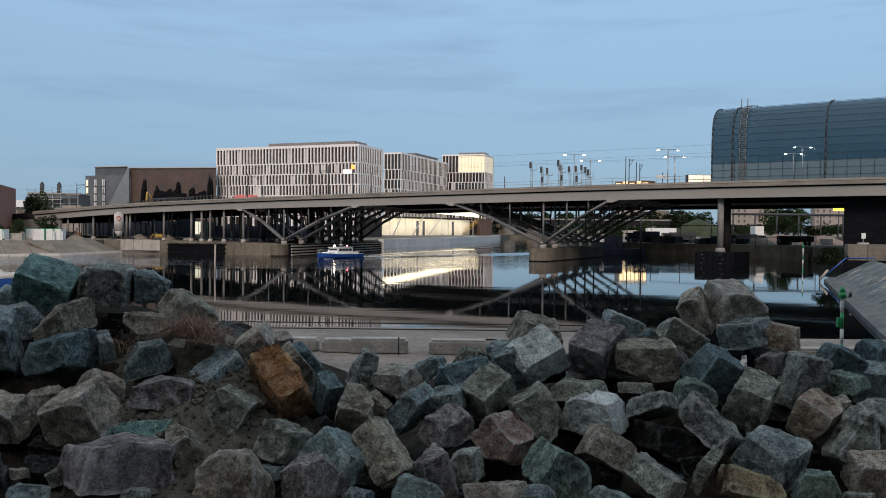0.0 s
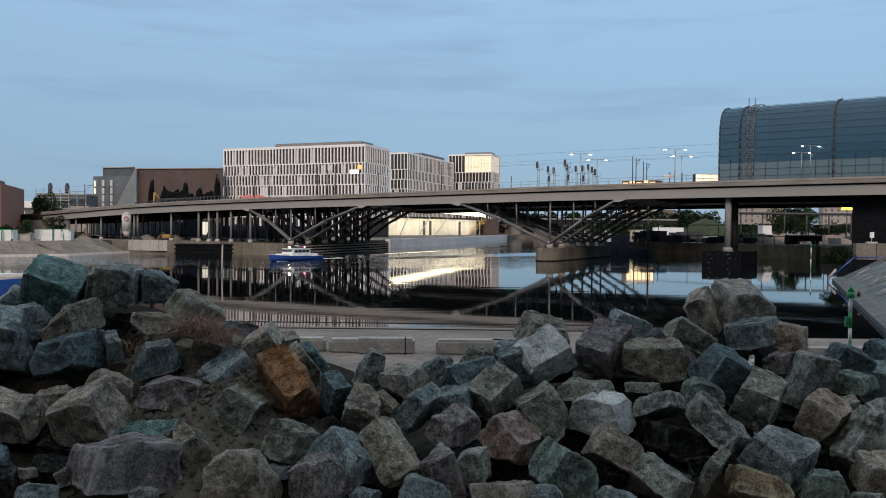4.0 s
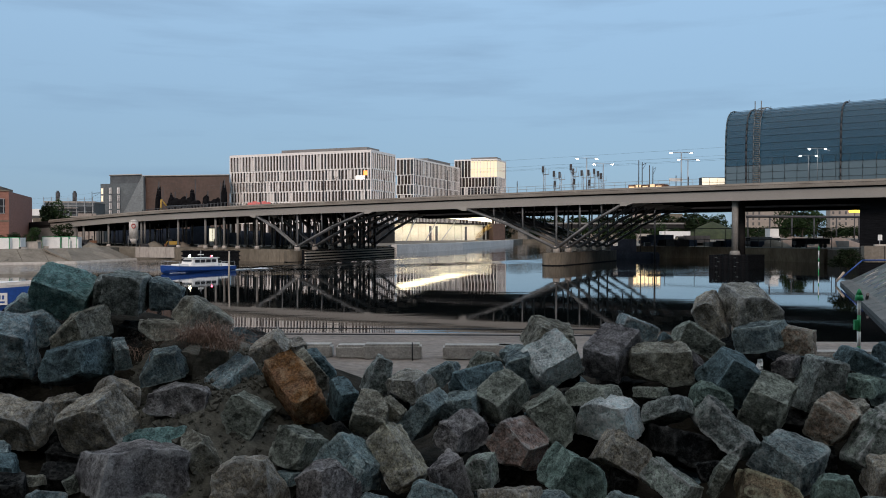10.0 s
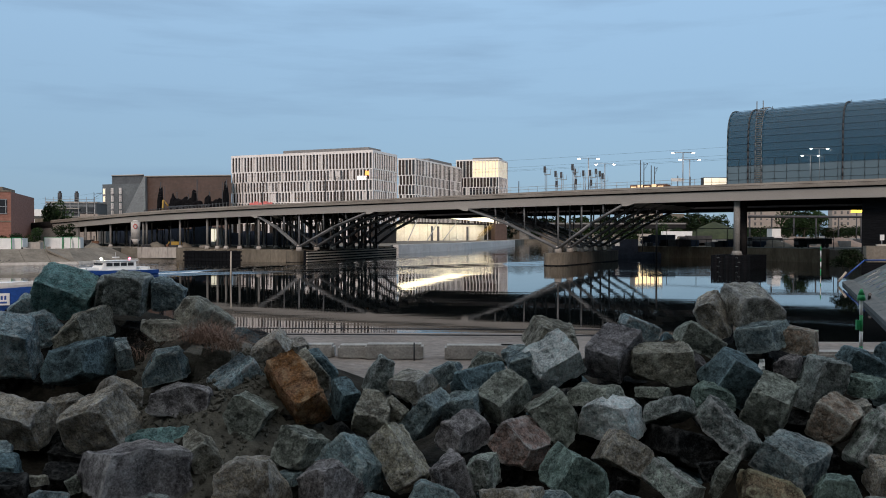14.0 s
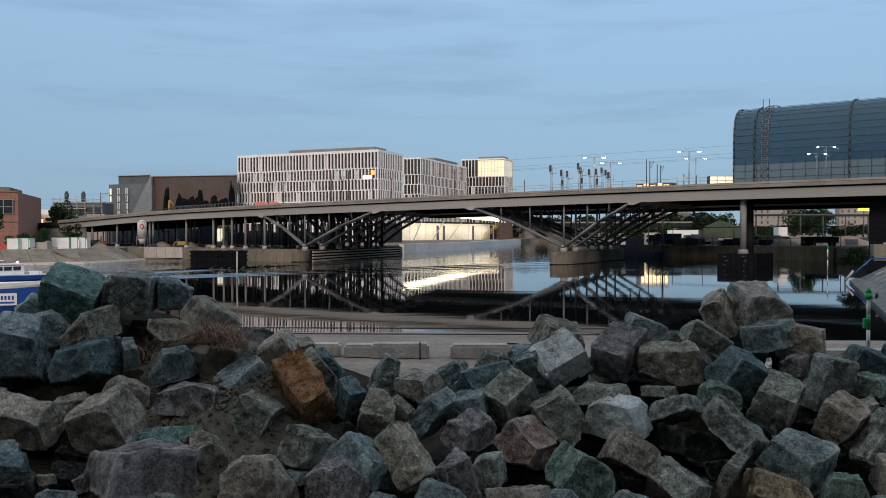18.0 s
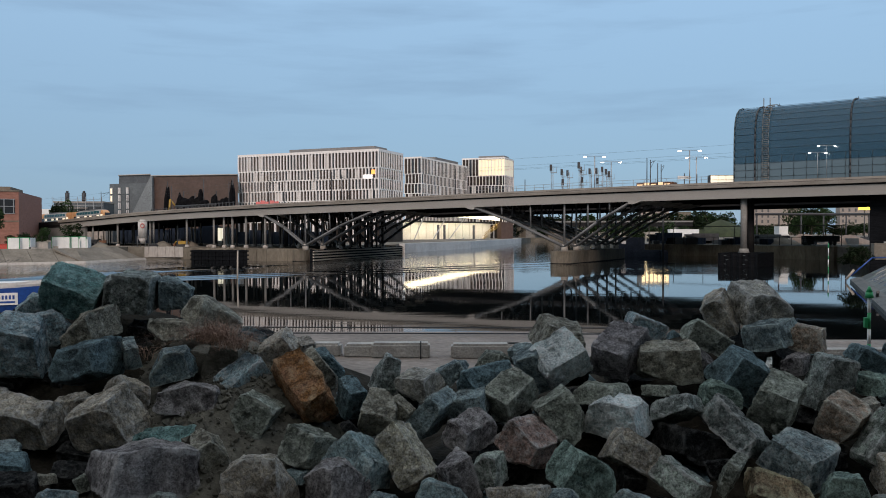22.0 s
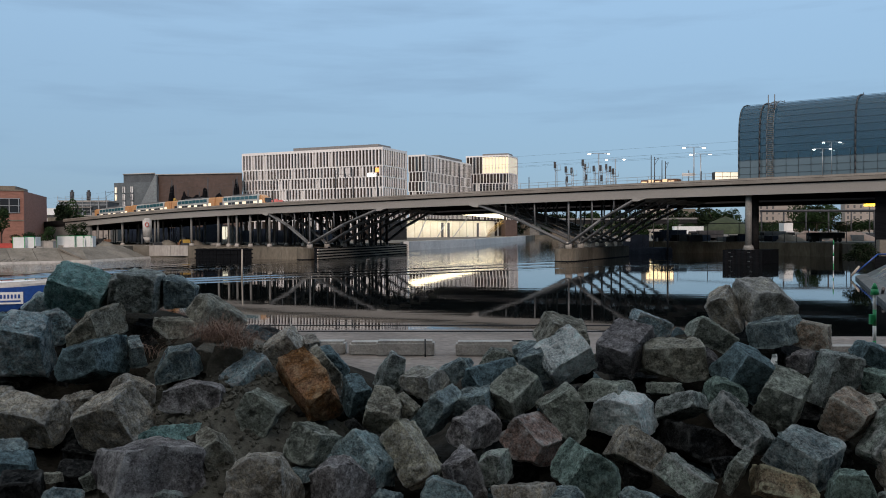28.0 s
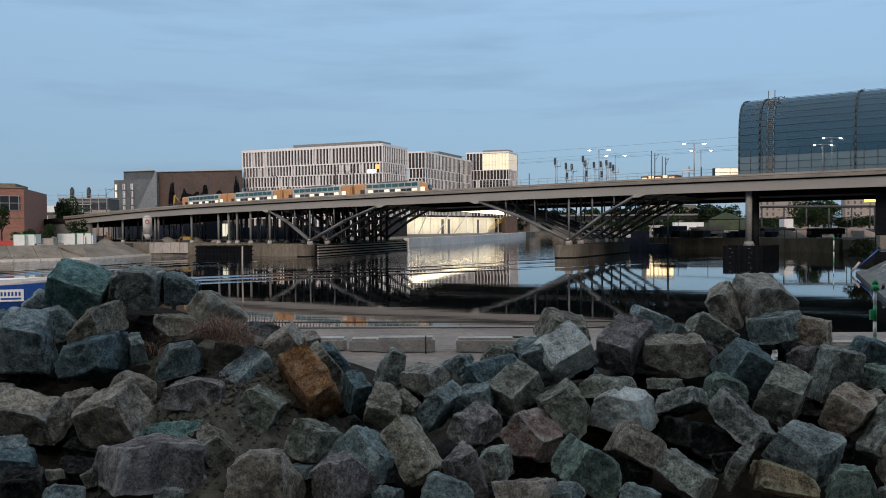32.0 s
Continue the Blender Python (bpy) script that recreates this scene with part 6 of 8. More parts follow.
for y in (-1, 1):
    bm = bmesh.new()
    q = [(6.1, 0.25 * y, 2.2), (4.2, 1.35 * y, 2.0), (2.4, 1.65 * y, 1.9)]
    for a, b in zip(q, q[1:]):
        tube(bm, a, b, 0.035, 5)
        tube(bm, (a[0], a[1], a[2] - 0.85), a, 0.03, 5)
    q = [(-3.4, 1.7 * y, 1.8), (-6.2, 1.55 * y, 1.8)]
    tube(bm, q[0], q[1], 0.035, 5)
    for f in (0, 0.5, 1):
        c = Vector(q[0]).lerp(Vector(q[1]), f)
        tube(bm, c - Vector((0, 0, 0.85)), c, 0.03, 5)
    part("railing", bm, GALV, patrol)
for o in patrol.children_recursive:
    o.data.transform(Matrix.Diagonal((1.0, 0.95, 0.8, 1)))
# wake: foam astern, a bow wave and long low swells
bm = bmesh.new()
rng = random.Random(2)
for i in range(60):
    x = -6.2 - 9.5 * (i / 60) ** 1.2
    w = 0.9 + 0.05 * (-6 - x)
    y = rng.uniform(-w, w)
    k = rng.uniform(0.15, 0.42)
    bmesh.ops.create_icosphere(bm, subdivisions=1, radius=k, matrix=Matrix.Translation((x, y, 0.0)) @ Matrix.Diagonal((2.2, 1.0, 0.35, 1)))
tagged(part("stern_foam", bm, FOAM, patrol, "white foam astern"), "white foam astern", kind="stuff")
bm = bmesh.new()
for y in (-1, 1):
    for i in range(9):
        bmesh.ops.create_icosphere(bm, subdivisions=2, radius=0.3 - 0.02 * i, matrix=Matrix.Translation((5.0 - i * 0.45, (0.75 + 0.1 * i) * y, -0.02)) @ Matrix.Diagonal((2.0, 0.5, 0.22, 1)))
part("bow_wave", bm, FOAM, patrol, "white bow wave")
WAKEWATER = water_material()
for y in (-1, 1):
    for n, (slope, amp) in enumerate(((0.17, 0.22), (0.24, 0.18), (0.32, 0.12))):
        bm = bmesh.new()
        prev = None
        for i in range(60):
            x = 4 - i * 2.6 - n * 3
            yy = y * (1.2 + slope * (4 - x))
            a = amp * min(1, i / 4) * max(0.0, 1 - i / 60)
            wd = 1.3 + 0.03 * i
            ring = [bm.verts.new((x, yy + wd * q, a * math.cos(q * math.pi / 2) - 0.004)) for q in (-1, -0.6, -0.25, 0, 0.25, 0.6, 1)]
            if prev:
                for j in range(6):
                    bm.faces.new((prev[j], prev[j + 1], ring[j + 1], ring[j])).smooth = True
            prev = ring
        part("swell", bm, WAKEWATER, patrol, "low glassy wake swell")

moored = thing("moored_boat", "blue and white motor boat moored at the quay", "boat", Matrix.Translation((-33.41, 54, 0)))
bm = bmesh.new()
loft(bm, [(6.6, 0.06, 2.15, 0.02, 0.3), (5.2, 0.9, 2.05, 0.3, -0.2), (3.2, 1.6, 1.98, 1.0, -0.3), (0, 2.0, 1.9, 1.4, -0.3), (-6, 1.9, 1.85, 1.4, -0.3)])
hull = part("hull", bm, BLUEHULL, moored)
bm = bmesh.new()
loft(bm, [(6.7, 0.1, 2.5, 0.05, 2.1), (5.2, 0.98, 2.4, 0.9, 2.03), (3.2, 1.68, 2.32, 1.6, 1.95), (0, 2.06, 2.25, 1.9, 1.86), (-6, 1.95, 2.2, 1.8, 1.8)])
part("bulwark", bm, PAINTWHITE, moored, "white bulwark and deck edge")
bm = bmesh.new()
box(bm, 0, 1.5, -0.03, 0.03, 0, 0.78, pose(3.9, -1.36, 0.95, 0, 0, 19.3))
sg = part("name_board", bm, PAINTWHITE, hull, "white registration board")
for i in range(6):
    bm = bmesh.new()
    box(bm, 0.15 + i * 0.21, 0.27 + i * 0.21, -0.045, -0.03, 0.36, 0.62, pose(3.9, -1.36, 0.95, 0, 0, 19.3))
    part("registration_bar", bm, BLUEHULL, moored)
bm = bmesh.new()
box(bm, 0.15, 1.35, -0.045, -0.03, 0.12, 0.24, pose(3.9, -1.36, 0.95, 0, 0, 19.3))
part("registration_bar", bm, BLUEHULL, moored)
boxpart("cabin", -4.5, 1.0, -1.4, 1.4, 2.0, 2.7, PAINTWHITE, moored)


# ---- train ----
CAR, TRAIN = 21.6, 0.8
ARC_S = [-1200 + 3.0 * i for i in range(420)]
ARC_L = [0.0]
for _a, _b in zip(ARC_S, ARC_S[1:]):
    ARC_L.append(ARC_L[-1] + (br(_b, 9, 0) - br(_a, 9, 0)).length)


def railcar(first):
    ob = thing("railcar", "double-deck train carriage with teal glass and orange ends", "train carriage", group="carriages of the train")
    bm = bmesh.new()
    h = CAR / 2 - 0.25
    box(bm, -h + 3.0, h - 3.0, -1.4, 1.4, 0.35, 4.35)
    bmesh.ops.bevel(bm, geom=[e for e in bm.edges if abs(e.verts[0].co.z - e.verts[1].co.z) < 0.01 and e.verts[0].co.z > 4 and abs(e.verts[0].co.y - e.verts[1].co.y) < 0.01], offset=0.5, segments=4, affect="EDGES")
    part("body", bm, CARGREY, ob)
    for sgn in (-1, 1):
        bm = bmesh.new()
        nose = first and sgn == 1
        vs = box(bm, min(sgn * (h - 3.0), sgn * h), max(sgn * (h - 3.0), sgn * h), -1.38, 1.38, 0.35, 4.3)
        if nose:
            for v in vs:
                if v.co.x > h - 0.1 and v.co.z > 4:
                    v.co.x -= 1.5
                    v.co.z -= 0.9
        bmesh.ops.bevel(bm, geom=bm.edges[:], offset=0.25, segments=3, affect="EDGES")
        end = part("end_section", bm, ORANGE, ob, "orange end section")
        if nose:
            boxpart("windscreen", h - 0.95, h - 0.55, -1.0, 1.0, 2.0, 3.2, GLASSDARK, end)
            for y in (-0.9, 0.6):
                boxpart("headlight", h - 0.04, h + 0.05, y, y + 0.3, 1.2, 1.45, LAMPGLOW, end)
        for y in (-1.42, 1.38):
            boxpart("door", sgn * (h - 2.3) - 0.6, sgn * (h - 2.3) + 0.6, y, y + 0.04, 1.3, 2.7, LITCAR if sgn > 0 else GLASSDARK, end)
    for y in (-1.43, 1.39):
        for i in range(8):
            x = -h + 3.5 + i * (2 * h - 7.0) / 8
            boxpart("upper_window", x, x + (2 * h - 7.0) / 8 - 0.16, y, y + 0.04, 3.05, 3.95, GLASSTEAL, ob, "teal upper window")
        for i in range(9):
            x = -h + 3.9 + i * (2 * h - 7.6) / 9
            boxpart("lower_window", x, x + 1.35, y, y + 0.04, 1.85, 2.5, LITCAR if (i * 7) % 5 < 2 else GLASSDARK, ob)
    boxpart("roof_unit", -4, 4, -1.0, 1.0, 4.3, 4.6, STEEL, ob)
    for x in (-7, 7):
        bm = bmesh.new()
        for dx in (-1.2, 1.2):
            for y in (-0.85, 0.75):
                tube(bm, (x + dx, y, 0.45), (x + dx, y + 0.1, 0.45), 0.44, 14)
        box(bm, x - 1.9, x + 1.9, -1.1, 1.1, 0.35, 0.75)
        part("bogie", bm, DARKSTEEL, ob)
    return ob


LITCAR = glow("carriage_light", (1.0, 0.85, 0.62), 0.7)
CARGREY = surface("carriage_silver_paint", (0.40, 0.41, 0.40), (0.50, 0.51, 0.50), 0.5, 0.4, 0.02)
cars = [railcar(True), railcar(False)]
for car in cars:
    for o in car.children_recursive:
        o.data.transform(Matrix.Scale(TRAIN, 4))
cars += [copy_thing(cars[1], Matrix()) for _ in range(2)]

# dry grass and a scrap of paper in the heap
rng = random.Random(21)
def grass_clump(x, y, z, n, spread, height, seed):
    """Tangled tuft of bent dry blades, each a narrow strip curving over."""
    rng = random.Random(seed)
    bm = bmesh.new()
    for _ in range(n):
        a = Vector((rng.gauss(0, spread), rng.gauss(0, spread * 0.6), rng.uniform(-0.02, 0.02)))
        az, lean, h = rng.uniform(0, math.tau), rng.uniform(0.7, 2.3), height * rng.uniform(0.5, 1.25)
        out = Vector((math.cos(az), math.sin(az) * 0.7, 0))
        w = Vector((-math.sin(az), math.cos(az), 0)) * 0.0022
        prev = None
        for i in range(5):
            f = i / 4
            c = a + out * (lean * h * f * f * 0.9) + Vector((0, 0, h * (f - 0.45 * lean * f * f)))
            k = w * (1 - 0.85 * f)
            r = [bm.verts.new(c - k), bm.verts.new(c + k)]
            if prev:
                bm.faces.new((prev[0], prev[1], r[1], r[0]))
            prev = r
    ob = part("dry_grass", bm, DRYGRASS)
    ob.matrix_basis = Matrix.Translation((x, y, z))
    return tagged(ob, "tuft of dry reddish grass between the stones", "grass", kind="stuff")


grass_clump(*(-1.86, 6.5, 4.66), 420, 0.07, 0.30, 1)
grass_clump(*(-1.72, 6.48, 4.60), 260, 0.07, 0.24, 2)
grass_clump(*(-2.38, 6.5, 4.52), 22, 0.05, 0.26, 3)
grass_clump(*(-1.94, 6.5, 4.66), 150, 0.05, 0.2, 4)
bm = bmesh.new()
prev = None
for i in range(6):
    r = [bm.verts.new((0.045 * q + 0.008 * math.sin(i * 2 + q), 0.02 * math.sin(i * 1.7 + q * 2), -i * 0.026)) for q in (-0.5, 0, 0.5)] 
    if prev:
        for j in range(2):
            bm.faces.new((prev[j], prev[j + 1], r[j + 1], r[j]))
    prev = r
ob = part("paper_scrap", bm, PAINTWHITE)
ob.matrix_basis = Matrix.Translation((2.51, 6.42, 4.53))
tagged(ob, "crumpled scrap of white paper among the stones", "paper")


# ---- the heap of quarry stones ----
# the dark tone is near-black, standing in for shade in the gaps
TONES = {
    "teal": ((0.055, 0.085, 0.085), (0.12, 0.165, 0.165), "blue-green"), "tealgrey": ((0.075, 0.092, 0.085), (0.15, 0.17, 0.155), "greenish grey"),
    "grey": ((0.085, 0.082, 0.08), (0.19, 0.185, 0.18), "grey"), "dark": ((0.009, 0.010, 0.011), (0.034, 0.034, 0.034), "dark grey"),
    "brown": ((0.081, 0.070, 0.062), (0.176, 0.155, 0.138), "brownish grey"), "slate": ((0.06, 0.067, 0.075), (0.145, 0.155, 0.165), "slate grey"),
    "slateveined": ((0.055, 0.062, 0.07), (0.19, 0.20, 0.21), "veined slate grey"), "bluegrey": ((0.10, 0.115, 0.13), (0.225, 0.245, 0.265), "pale blue-grey"),
    "navy": ((0.03, 0.04, 0.052), (0.075, 0.10, 0.125), "dark blue"), "blue": ((0.065, 0.085, 0.105), (0.135, 0.17, 0.195), "blue"),
    "beige": ((0.112, 0.097, 0.087), (0.24, 0.208, 0.187), "beige"), "beigeolive": ((0.12, 0.105, 0.075), (0.22, 0.20, 0.15), "olive beige"),
    "purple": ((0.068, 0.059, 0.061), (0.155, 0.138, 0.138), "purple-grey"), "olive": ((0.066, 0.062, 0.055), (0.158, 0.148, 0.132), "olive grey"),
    "orange": ((0.13, 0.066, 0.024), (0.21, 0.122, 0.064), "rusty orange"), "pinkgrey": ((0.125, 0.111, 0.104), (0.240, 0.212, 0.198), "pinkish grey"),
    "pink": ((0.145, 0.105, 0.098), (0.255, 0.19, 0.178), "reddish pink"), "pinkbrown": ((0.154, 0.118, 0.098), (0.237, 0.185, 0.159), "pinkish brown"),
    "light": ((0.15, 0.13, 0.112), (0.30, 0.265, 0.23), "light beige"), "lightgrey": ((0.24, 0.24, 0.242), (0.42, 0.42, 0.42), "light grey"),
    "speckle": ((0.07, 0.07, 0.062), (0.27, 0.265, 0.245), "speckled grey"), "greymott": ((0.06, 0.06, 0.06), (0.225, 0.225, 0.225), "mottled grey"),
    "pinklight": ((0.15, 0.122, 0.112), (0.28, 0.236, 0.215), "pale pinkish"),
    "purpledark": ((0.045, 0.038, 0.042), (0.115, 0.10, 0.106), "dark purple-grey"),
    "brownorange": ((0.093, 0.075, 0.061), (0.192, 0.150, 0.112), "brown and ochre"),
}


WARM, COOL = (1.70, 1.86, 1.78), (1.62, 1.88, 1.86)
WASH = {"dark": (1.0, 1.0, 1.0), "orange": (1.55, 1.55, 1.95), "lightgrey": (1.95, 2.12, 2.15), "blue": (1.80, 1.86, 1.70), "navy": (1.70, 1.80, 1.60),
        "pink": (1.82, 1.86, 1.80), "beige": (1.98, 2.08, 1.98), "purple": (1.76, 1.88, 1.90), "purpledark": (1.66, 1.84, 1.82), "brown": WARM, "pinkgrey": WARM,
        "pinkbrown": (1.9, 1.94, 1.88), "pinklight": WARM, "brownorange": (1.86, 1.86, 1.75), "light": WARM}


def stone(name, c1, c2):
    """Split granite: broad tone patches, crystal grain, pale veins and pits."""
    m = bpy.data.materials.new(name)
    m.use_nodes = True
    n, l = m.node_tree.nodes, m.node_tree.links
    b = n["Principled BSDF"]
    b.inputs["Roughness"].default_value = 0.8
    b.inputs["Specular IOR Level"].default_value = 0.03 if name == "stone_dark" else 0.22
    tc, info, add = n.new("ShaderNodeTexCoord"), n.new("ShaderNodeObjectInfo"), n.new("ShaderNodeVectorMath")
    sc = n.new("ShaderNodeVectorMath")
    sc.operation = "SCALE"
    sc.inputs[0].default_value = (17, 23, 31)
    l.new(info.outputs["Random"], sc.inputs["Scale"])
    l.new(tc.outputs["Object"], add.inputs[0])
    l.new(sc.outputs["Vector"], add.inputs[1])
    nz = []
    for scale, det, rg in ((3.2, 8, 0.7), (52, 5, 0.8), (12, 7, 0.72)):
        t = n.new("ShaderNodeTexNoise")
        t.inputs["Scale"].default_value, t.inputs["Detail"].default_value, t.inputs["Roughness"].default_value = scale, det, rg
        l.new(add.outputs["Vector"], t.inputs["Vector"])
        nz.append(t.outputs["Fac"])
    rich = 1.2
    # colour factor darkening the tones used mostly on the +x side
    dulled = 0.85 if name[6:] in ("speckle", "greymott", "slateveined", "tealgrey", "grey", "pinkbrown") else 1.0
    c1, c2 = [tuple(q * dulled * f for q, f in zip(c, WASH.get(name[6:], COOL))) for c in (c1, c2)]
    c1, c2 = [tuple(max(0.004, sum(c) / 3 + (q - sum(c) / 3) * rich) for q in c) for c in (c1, c2)]
    r = n.new("ShaderNodeValToRGB")
    r.color_ramp.elements[0].position, r.color_ramp.elements[1].position = 0.42, 0.58
    r.color_ramp.elements[0].color, r.color_ramp.elements[1].color = (*c1, 1), (*c2, 1)
    l.new(nz[0], r.inputs["Fac"])
    wide = []
    for src in (nz[1], nz[2]):
        mr = n.new("ShaderNodeMapRange")
        mr.inputs["From Min"].default_value, mr.inputs["From Max"].default_value = 0.35, 0.65
        mr.inputs["To Min"].default_value, mr.inputs["To Max"].default_value = 0.12, 0.88
        l.new(src, mr.inputs["Value"])
        wide.append(mr.outputs["Result"])
    ov = n.new("ShaderNodeMixRGB")
    ov.blend_type = "OVERLAY"
    ov.inputs[0].default_value = 0.9
    l.new(r.outputs["Color"], ov.inputs[1])
    l.new(wide[0], ov.inputs[2])
    ov2 = n.new("ShaderNodeMixRGB")
    ov2.blend_type = "OVERLAY"
    ov2.inputs[0].default_value = 0.78
    l.new(ov.outputs["Color"], ov2.inputs[1])
    l.new(wide[1], ov2.inputs[2])
    # veins
    vr = n.new("ShaderNodeValToRGB")
    e = vr.color_ramp.elements
    e[0].position, e[0].color = 0.490, (0, 0, 0, 1)
    e[1].position, e[1].color = 0.510, (0, 0, 0, 1)
    mid = e.new(0.5)
    mid.color = (0.6, 0.6, 0.6, 1)
    l.new(nz[0], vr.inputs["Fac"])
    vm = n.new("ShaderNodeMixRGB")
    l.new(vr.outputs["Color"], vm.inputs[0])
    l.new(ov2.outputs["Color"], vm.inputs[1])
    vm.inputs[2].default_value = (*[min(0.5, v * 1.9) for v in c2], 1)
    # paler convex edges: knocked bruises, and edge highlights put into the colour
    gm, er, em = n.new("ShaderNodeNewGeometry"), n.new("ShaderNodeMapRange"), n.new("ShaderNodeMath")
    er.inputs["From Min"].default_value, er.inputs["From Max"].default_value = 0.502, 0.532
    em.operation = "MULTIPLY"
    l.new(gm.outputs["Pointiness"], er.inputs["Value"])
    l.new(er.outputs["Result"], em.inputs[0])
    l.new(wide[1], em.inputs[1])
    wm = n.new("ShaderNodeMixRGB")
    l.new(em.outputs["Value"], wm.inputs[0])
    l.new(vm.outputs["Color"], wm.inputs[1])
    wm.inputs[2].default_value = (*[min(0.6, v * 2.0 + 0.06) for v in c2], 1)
    # single pale and dark crystals
    sp, pale, black = n.new("ShaderNodeTexVoronoi"), n.new("ShaderNodeMapRange"), n.new("ShaderNodeMapRange")
    sp.inputs["Scale"].default_value = 75 if name[6:] in ("speckle", "greymott", "bluegrey", "lightgrey", "pink") else 110
    l.new(add.outputs["Vector"], sp.inputs["Vector"])
    sepc = n.new("ShaderNodeSeparateColor")
    l.new(sp.outputs["Color"], sepc.inputs[0])
    for node, src, lo, hi, top in ((pale, "Red", 0.75, 1.0, 0.36), (black, "Green", 0.72, 1.0, 0.42)):
        node.inputs["From Min"].default_value, node.inputs["From Max"].default_value = lo, hi
        node.inputs["To Max"].default_value = top
        l.new(sepc.outputs[src], node.inputs["Value"])
    m1, m2 = n.new("ShaderNodeMixRGB"), n.new("ShaderNodeMixRGB")
    l.new(pale.outputs["Result"], m1.inputs[0])
    l.new(wm.outputs["Color"], m1.inputs[1])
    m1.inputs[2].default_value = (*[min(0.5, v * 1.6 + 0.02) for v in c2], 1)
    l.new(black.outputs["Result"], m2.inputs[0])
    l.new(m1.outputs["Color"], m2.inputs[1])
    m2.inputs[2].default_value = (*[v * 0.3 for v in c1], 1)
    l.new(m2.outputs["Color"], b.inputs["Base Color"])
    prev = None
    for src, st, dist in ((nz[0], 0.7, 0.07), (nz[2], 1.0, 0.055), (nz[1], 1.0, 0.012)):
        bp = n.new("ShaderNodeBump")
        bp.inputs["Strength"].default_value, bp.inputs["Distance"].default_value = st, dist
        l.new(src, bp.inputs["Height"])
        if prev:
            l.new(prev, bp.inputs["Normal"])
        prev = bp.outputs["Normal"]
    l.new(prev, b.inputs["Normal"])
    return m


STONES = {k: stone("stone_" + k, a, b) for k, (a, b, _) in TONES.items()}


def hull_of(points):
    bm = bmesh.new()
    for p in points:
        bm.verts.new(p)
    bmesh.ops.convex_hull(bm, input=bm.verts[:])
    bmesh.ops.delete(bm, geom=[v for v in bm.verts if not v.link_faces], context="VERTS")
    return bm


def stone_hull(dims, taper, chips, seed):
    """Tapered block with flat chips struck off: each chip is a plane (normal, distance) in the block's own space."""
    rng = random.Random(seed * 7 + 3)
    t1, t2 = taper
    m = min(dims)
    pts = []
    for x in (-0.5, 0.5):
        for y in (-0.5, 0.5):
            for z in (-0.5, 0.5):
                j = [rng.uniform(-0.025, 0.025) for _ in range(3)]
                pts.append(Vector((dims[0] * (x * (1 - t1 * (z + 0.5)) + j[0]), dims[1] * (y * (1 - t2 * (z + 0.5)) + j[1]), dims[2] * (z * (1 - t2 * (x + 0.5)) + j[2]))))
    planes = [(Vector(c[:3]).normalized(), c[3]) for c in chips]
    # knocked corners and uneven breaks
    for i in range(15):
        n = Vector((rng.gauss(0, 1), rng.gauss(0, 1), rng.gauss(0, 1))).normalized()
        reach = max(p.dot(n) for p in pts)
        planes.append((n, reach - rng.uniform(0.02, 0.11) * m))
    bm = hull_of(pts)
    for n, r in planes:
        bmesh.ops.bisect_plane(bm, geom=bm.verts[:] + bm.edges[:] + bm.faces[:], plane_co=n * r, plane_no=n, clear_outer=True)
        pts = [v.co.copy() for v in bm.verts]
        bm.free()
        bm = hull_of(pts)
    return bm


def stone_mesh(dims, taper, chips, seed, fine=0.075):
    """Broken block, worn at the edges and roughened by breakage."""
    m = sum(dims) / 3
    bm = stone_hull(dims, taper, chips, seed)
    bmesh.ops.dissolve_limit(bm, angle_limit=radians(7), verts=bm.verts[:], edges=bm.edges[:])
    bmesh.ops.bevel(bm, geom=bm.edges[:], offset=(0.018 + 0.016 * ((seed * 0.618) % 1)) * m, segments=2, profile=0.6, affect="EDGES", clamp_overlap=True)
    bmesh.ops.triangulate(bm, faces=bm.faces[:])
    for _ in range(5):
        long = [e for e in bm.edges if e.calc_length() > m * fine]
        if not long:
            break
        bmesh.ops.subdivide_edges(bm, edges=long, cuts=1)
        bmesh.ops.triangulate(bm, faces=[f for f in bm.faces if len(f.verts) > 3])
    bmesh.ops.remove_doubles(bm, verts=bm.verts[:], dist=0.004 * m)
    bm.normal_update()
    o = Vector((seed * 3.7, seed * 1.3, seed * 0.9))
    move = []
    for v in bm.verts:
        p = v.co / m
        a = 0.034 * noise.fractal(p * 1.7 + o, 1.0, 2.1, 2) + 0.036 * noise.fractal(p * 4.6 + o, 0.75, 2.1, 4)
        # scalloped breaks
        a -= 0.11 * max(0.0, noise.noise(p * 2.2 - o) - 0.25) + 0.05 * max(0.0, noise.noise(p * 5.5 + o) - 0.30)
        move.append(v.normal * a * m)
    for v, q in zip(bm.verts, move):
        v.co += q
    bm.normal_update()
    for f in bm.faces:
        f.smooth = True
    for e in bm.edges:
        if len(e.link_faces) == 2 and e.calc_face_angle(0) > radians(22):
            e.smooth = False
    return bm


def boulder(place, dims, turn, taper, chips, tone, seed):
    """Quarry stone: block sizes, turn in degrees, taper, chips; fitted to the camera's view."""
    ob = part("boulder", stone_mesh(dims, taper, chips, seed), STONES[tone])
    ob.matrix_basis = Matrix.Translation(place) @ Euler([radians(a) for a in turn]).to_matrix().to_4x4()
    big = dims[0] * dims[2]
    size = "large" if big > 0.13 else "small" if big < 0.055 else "rough"
    return tagged(ob, "%s %s quarry stone lying in the heap" % (size, TONES[tone][2]), "boulder", "stones of the heap")


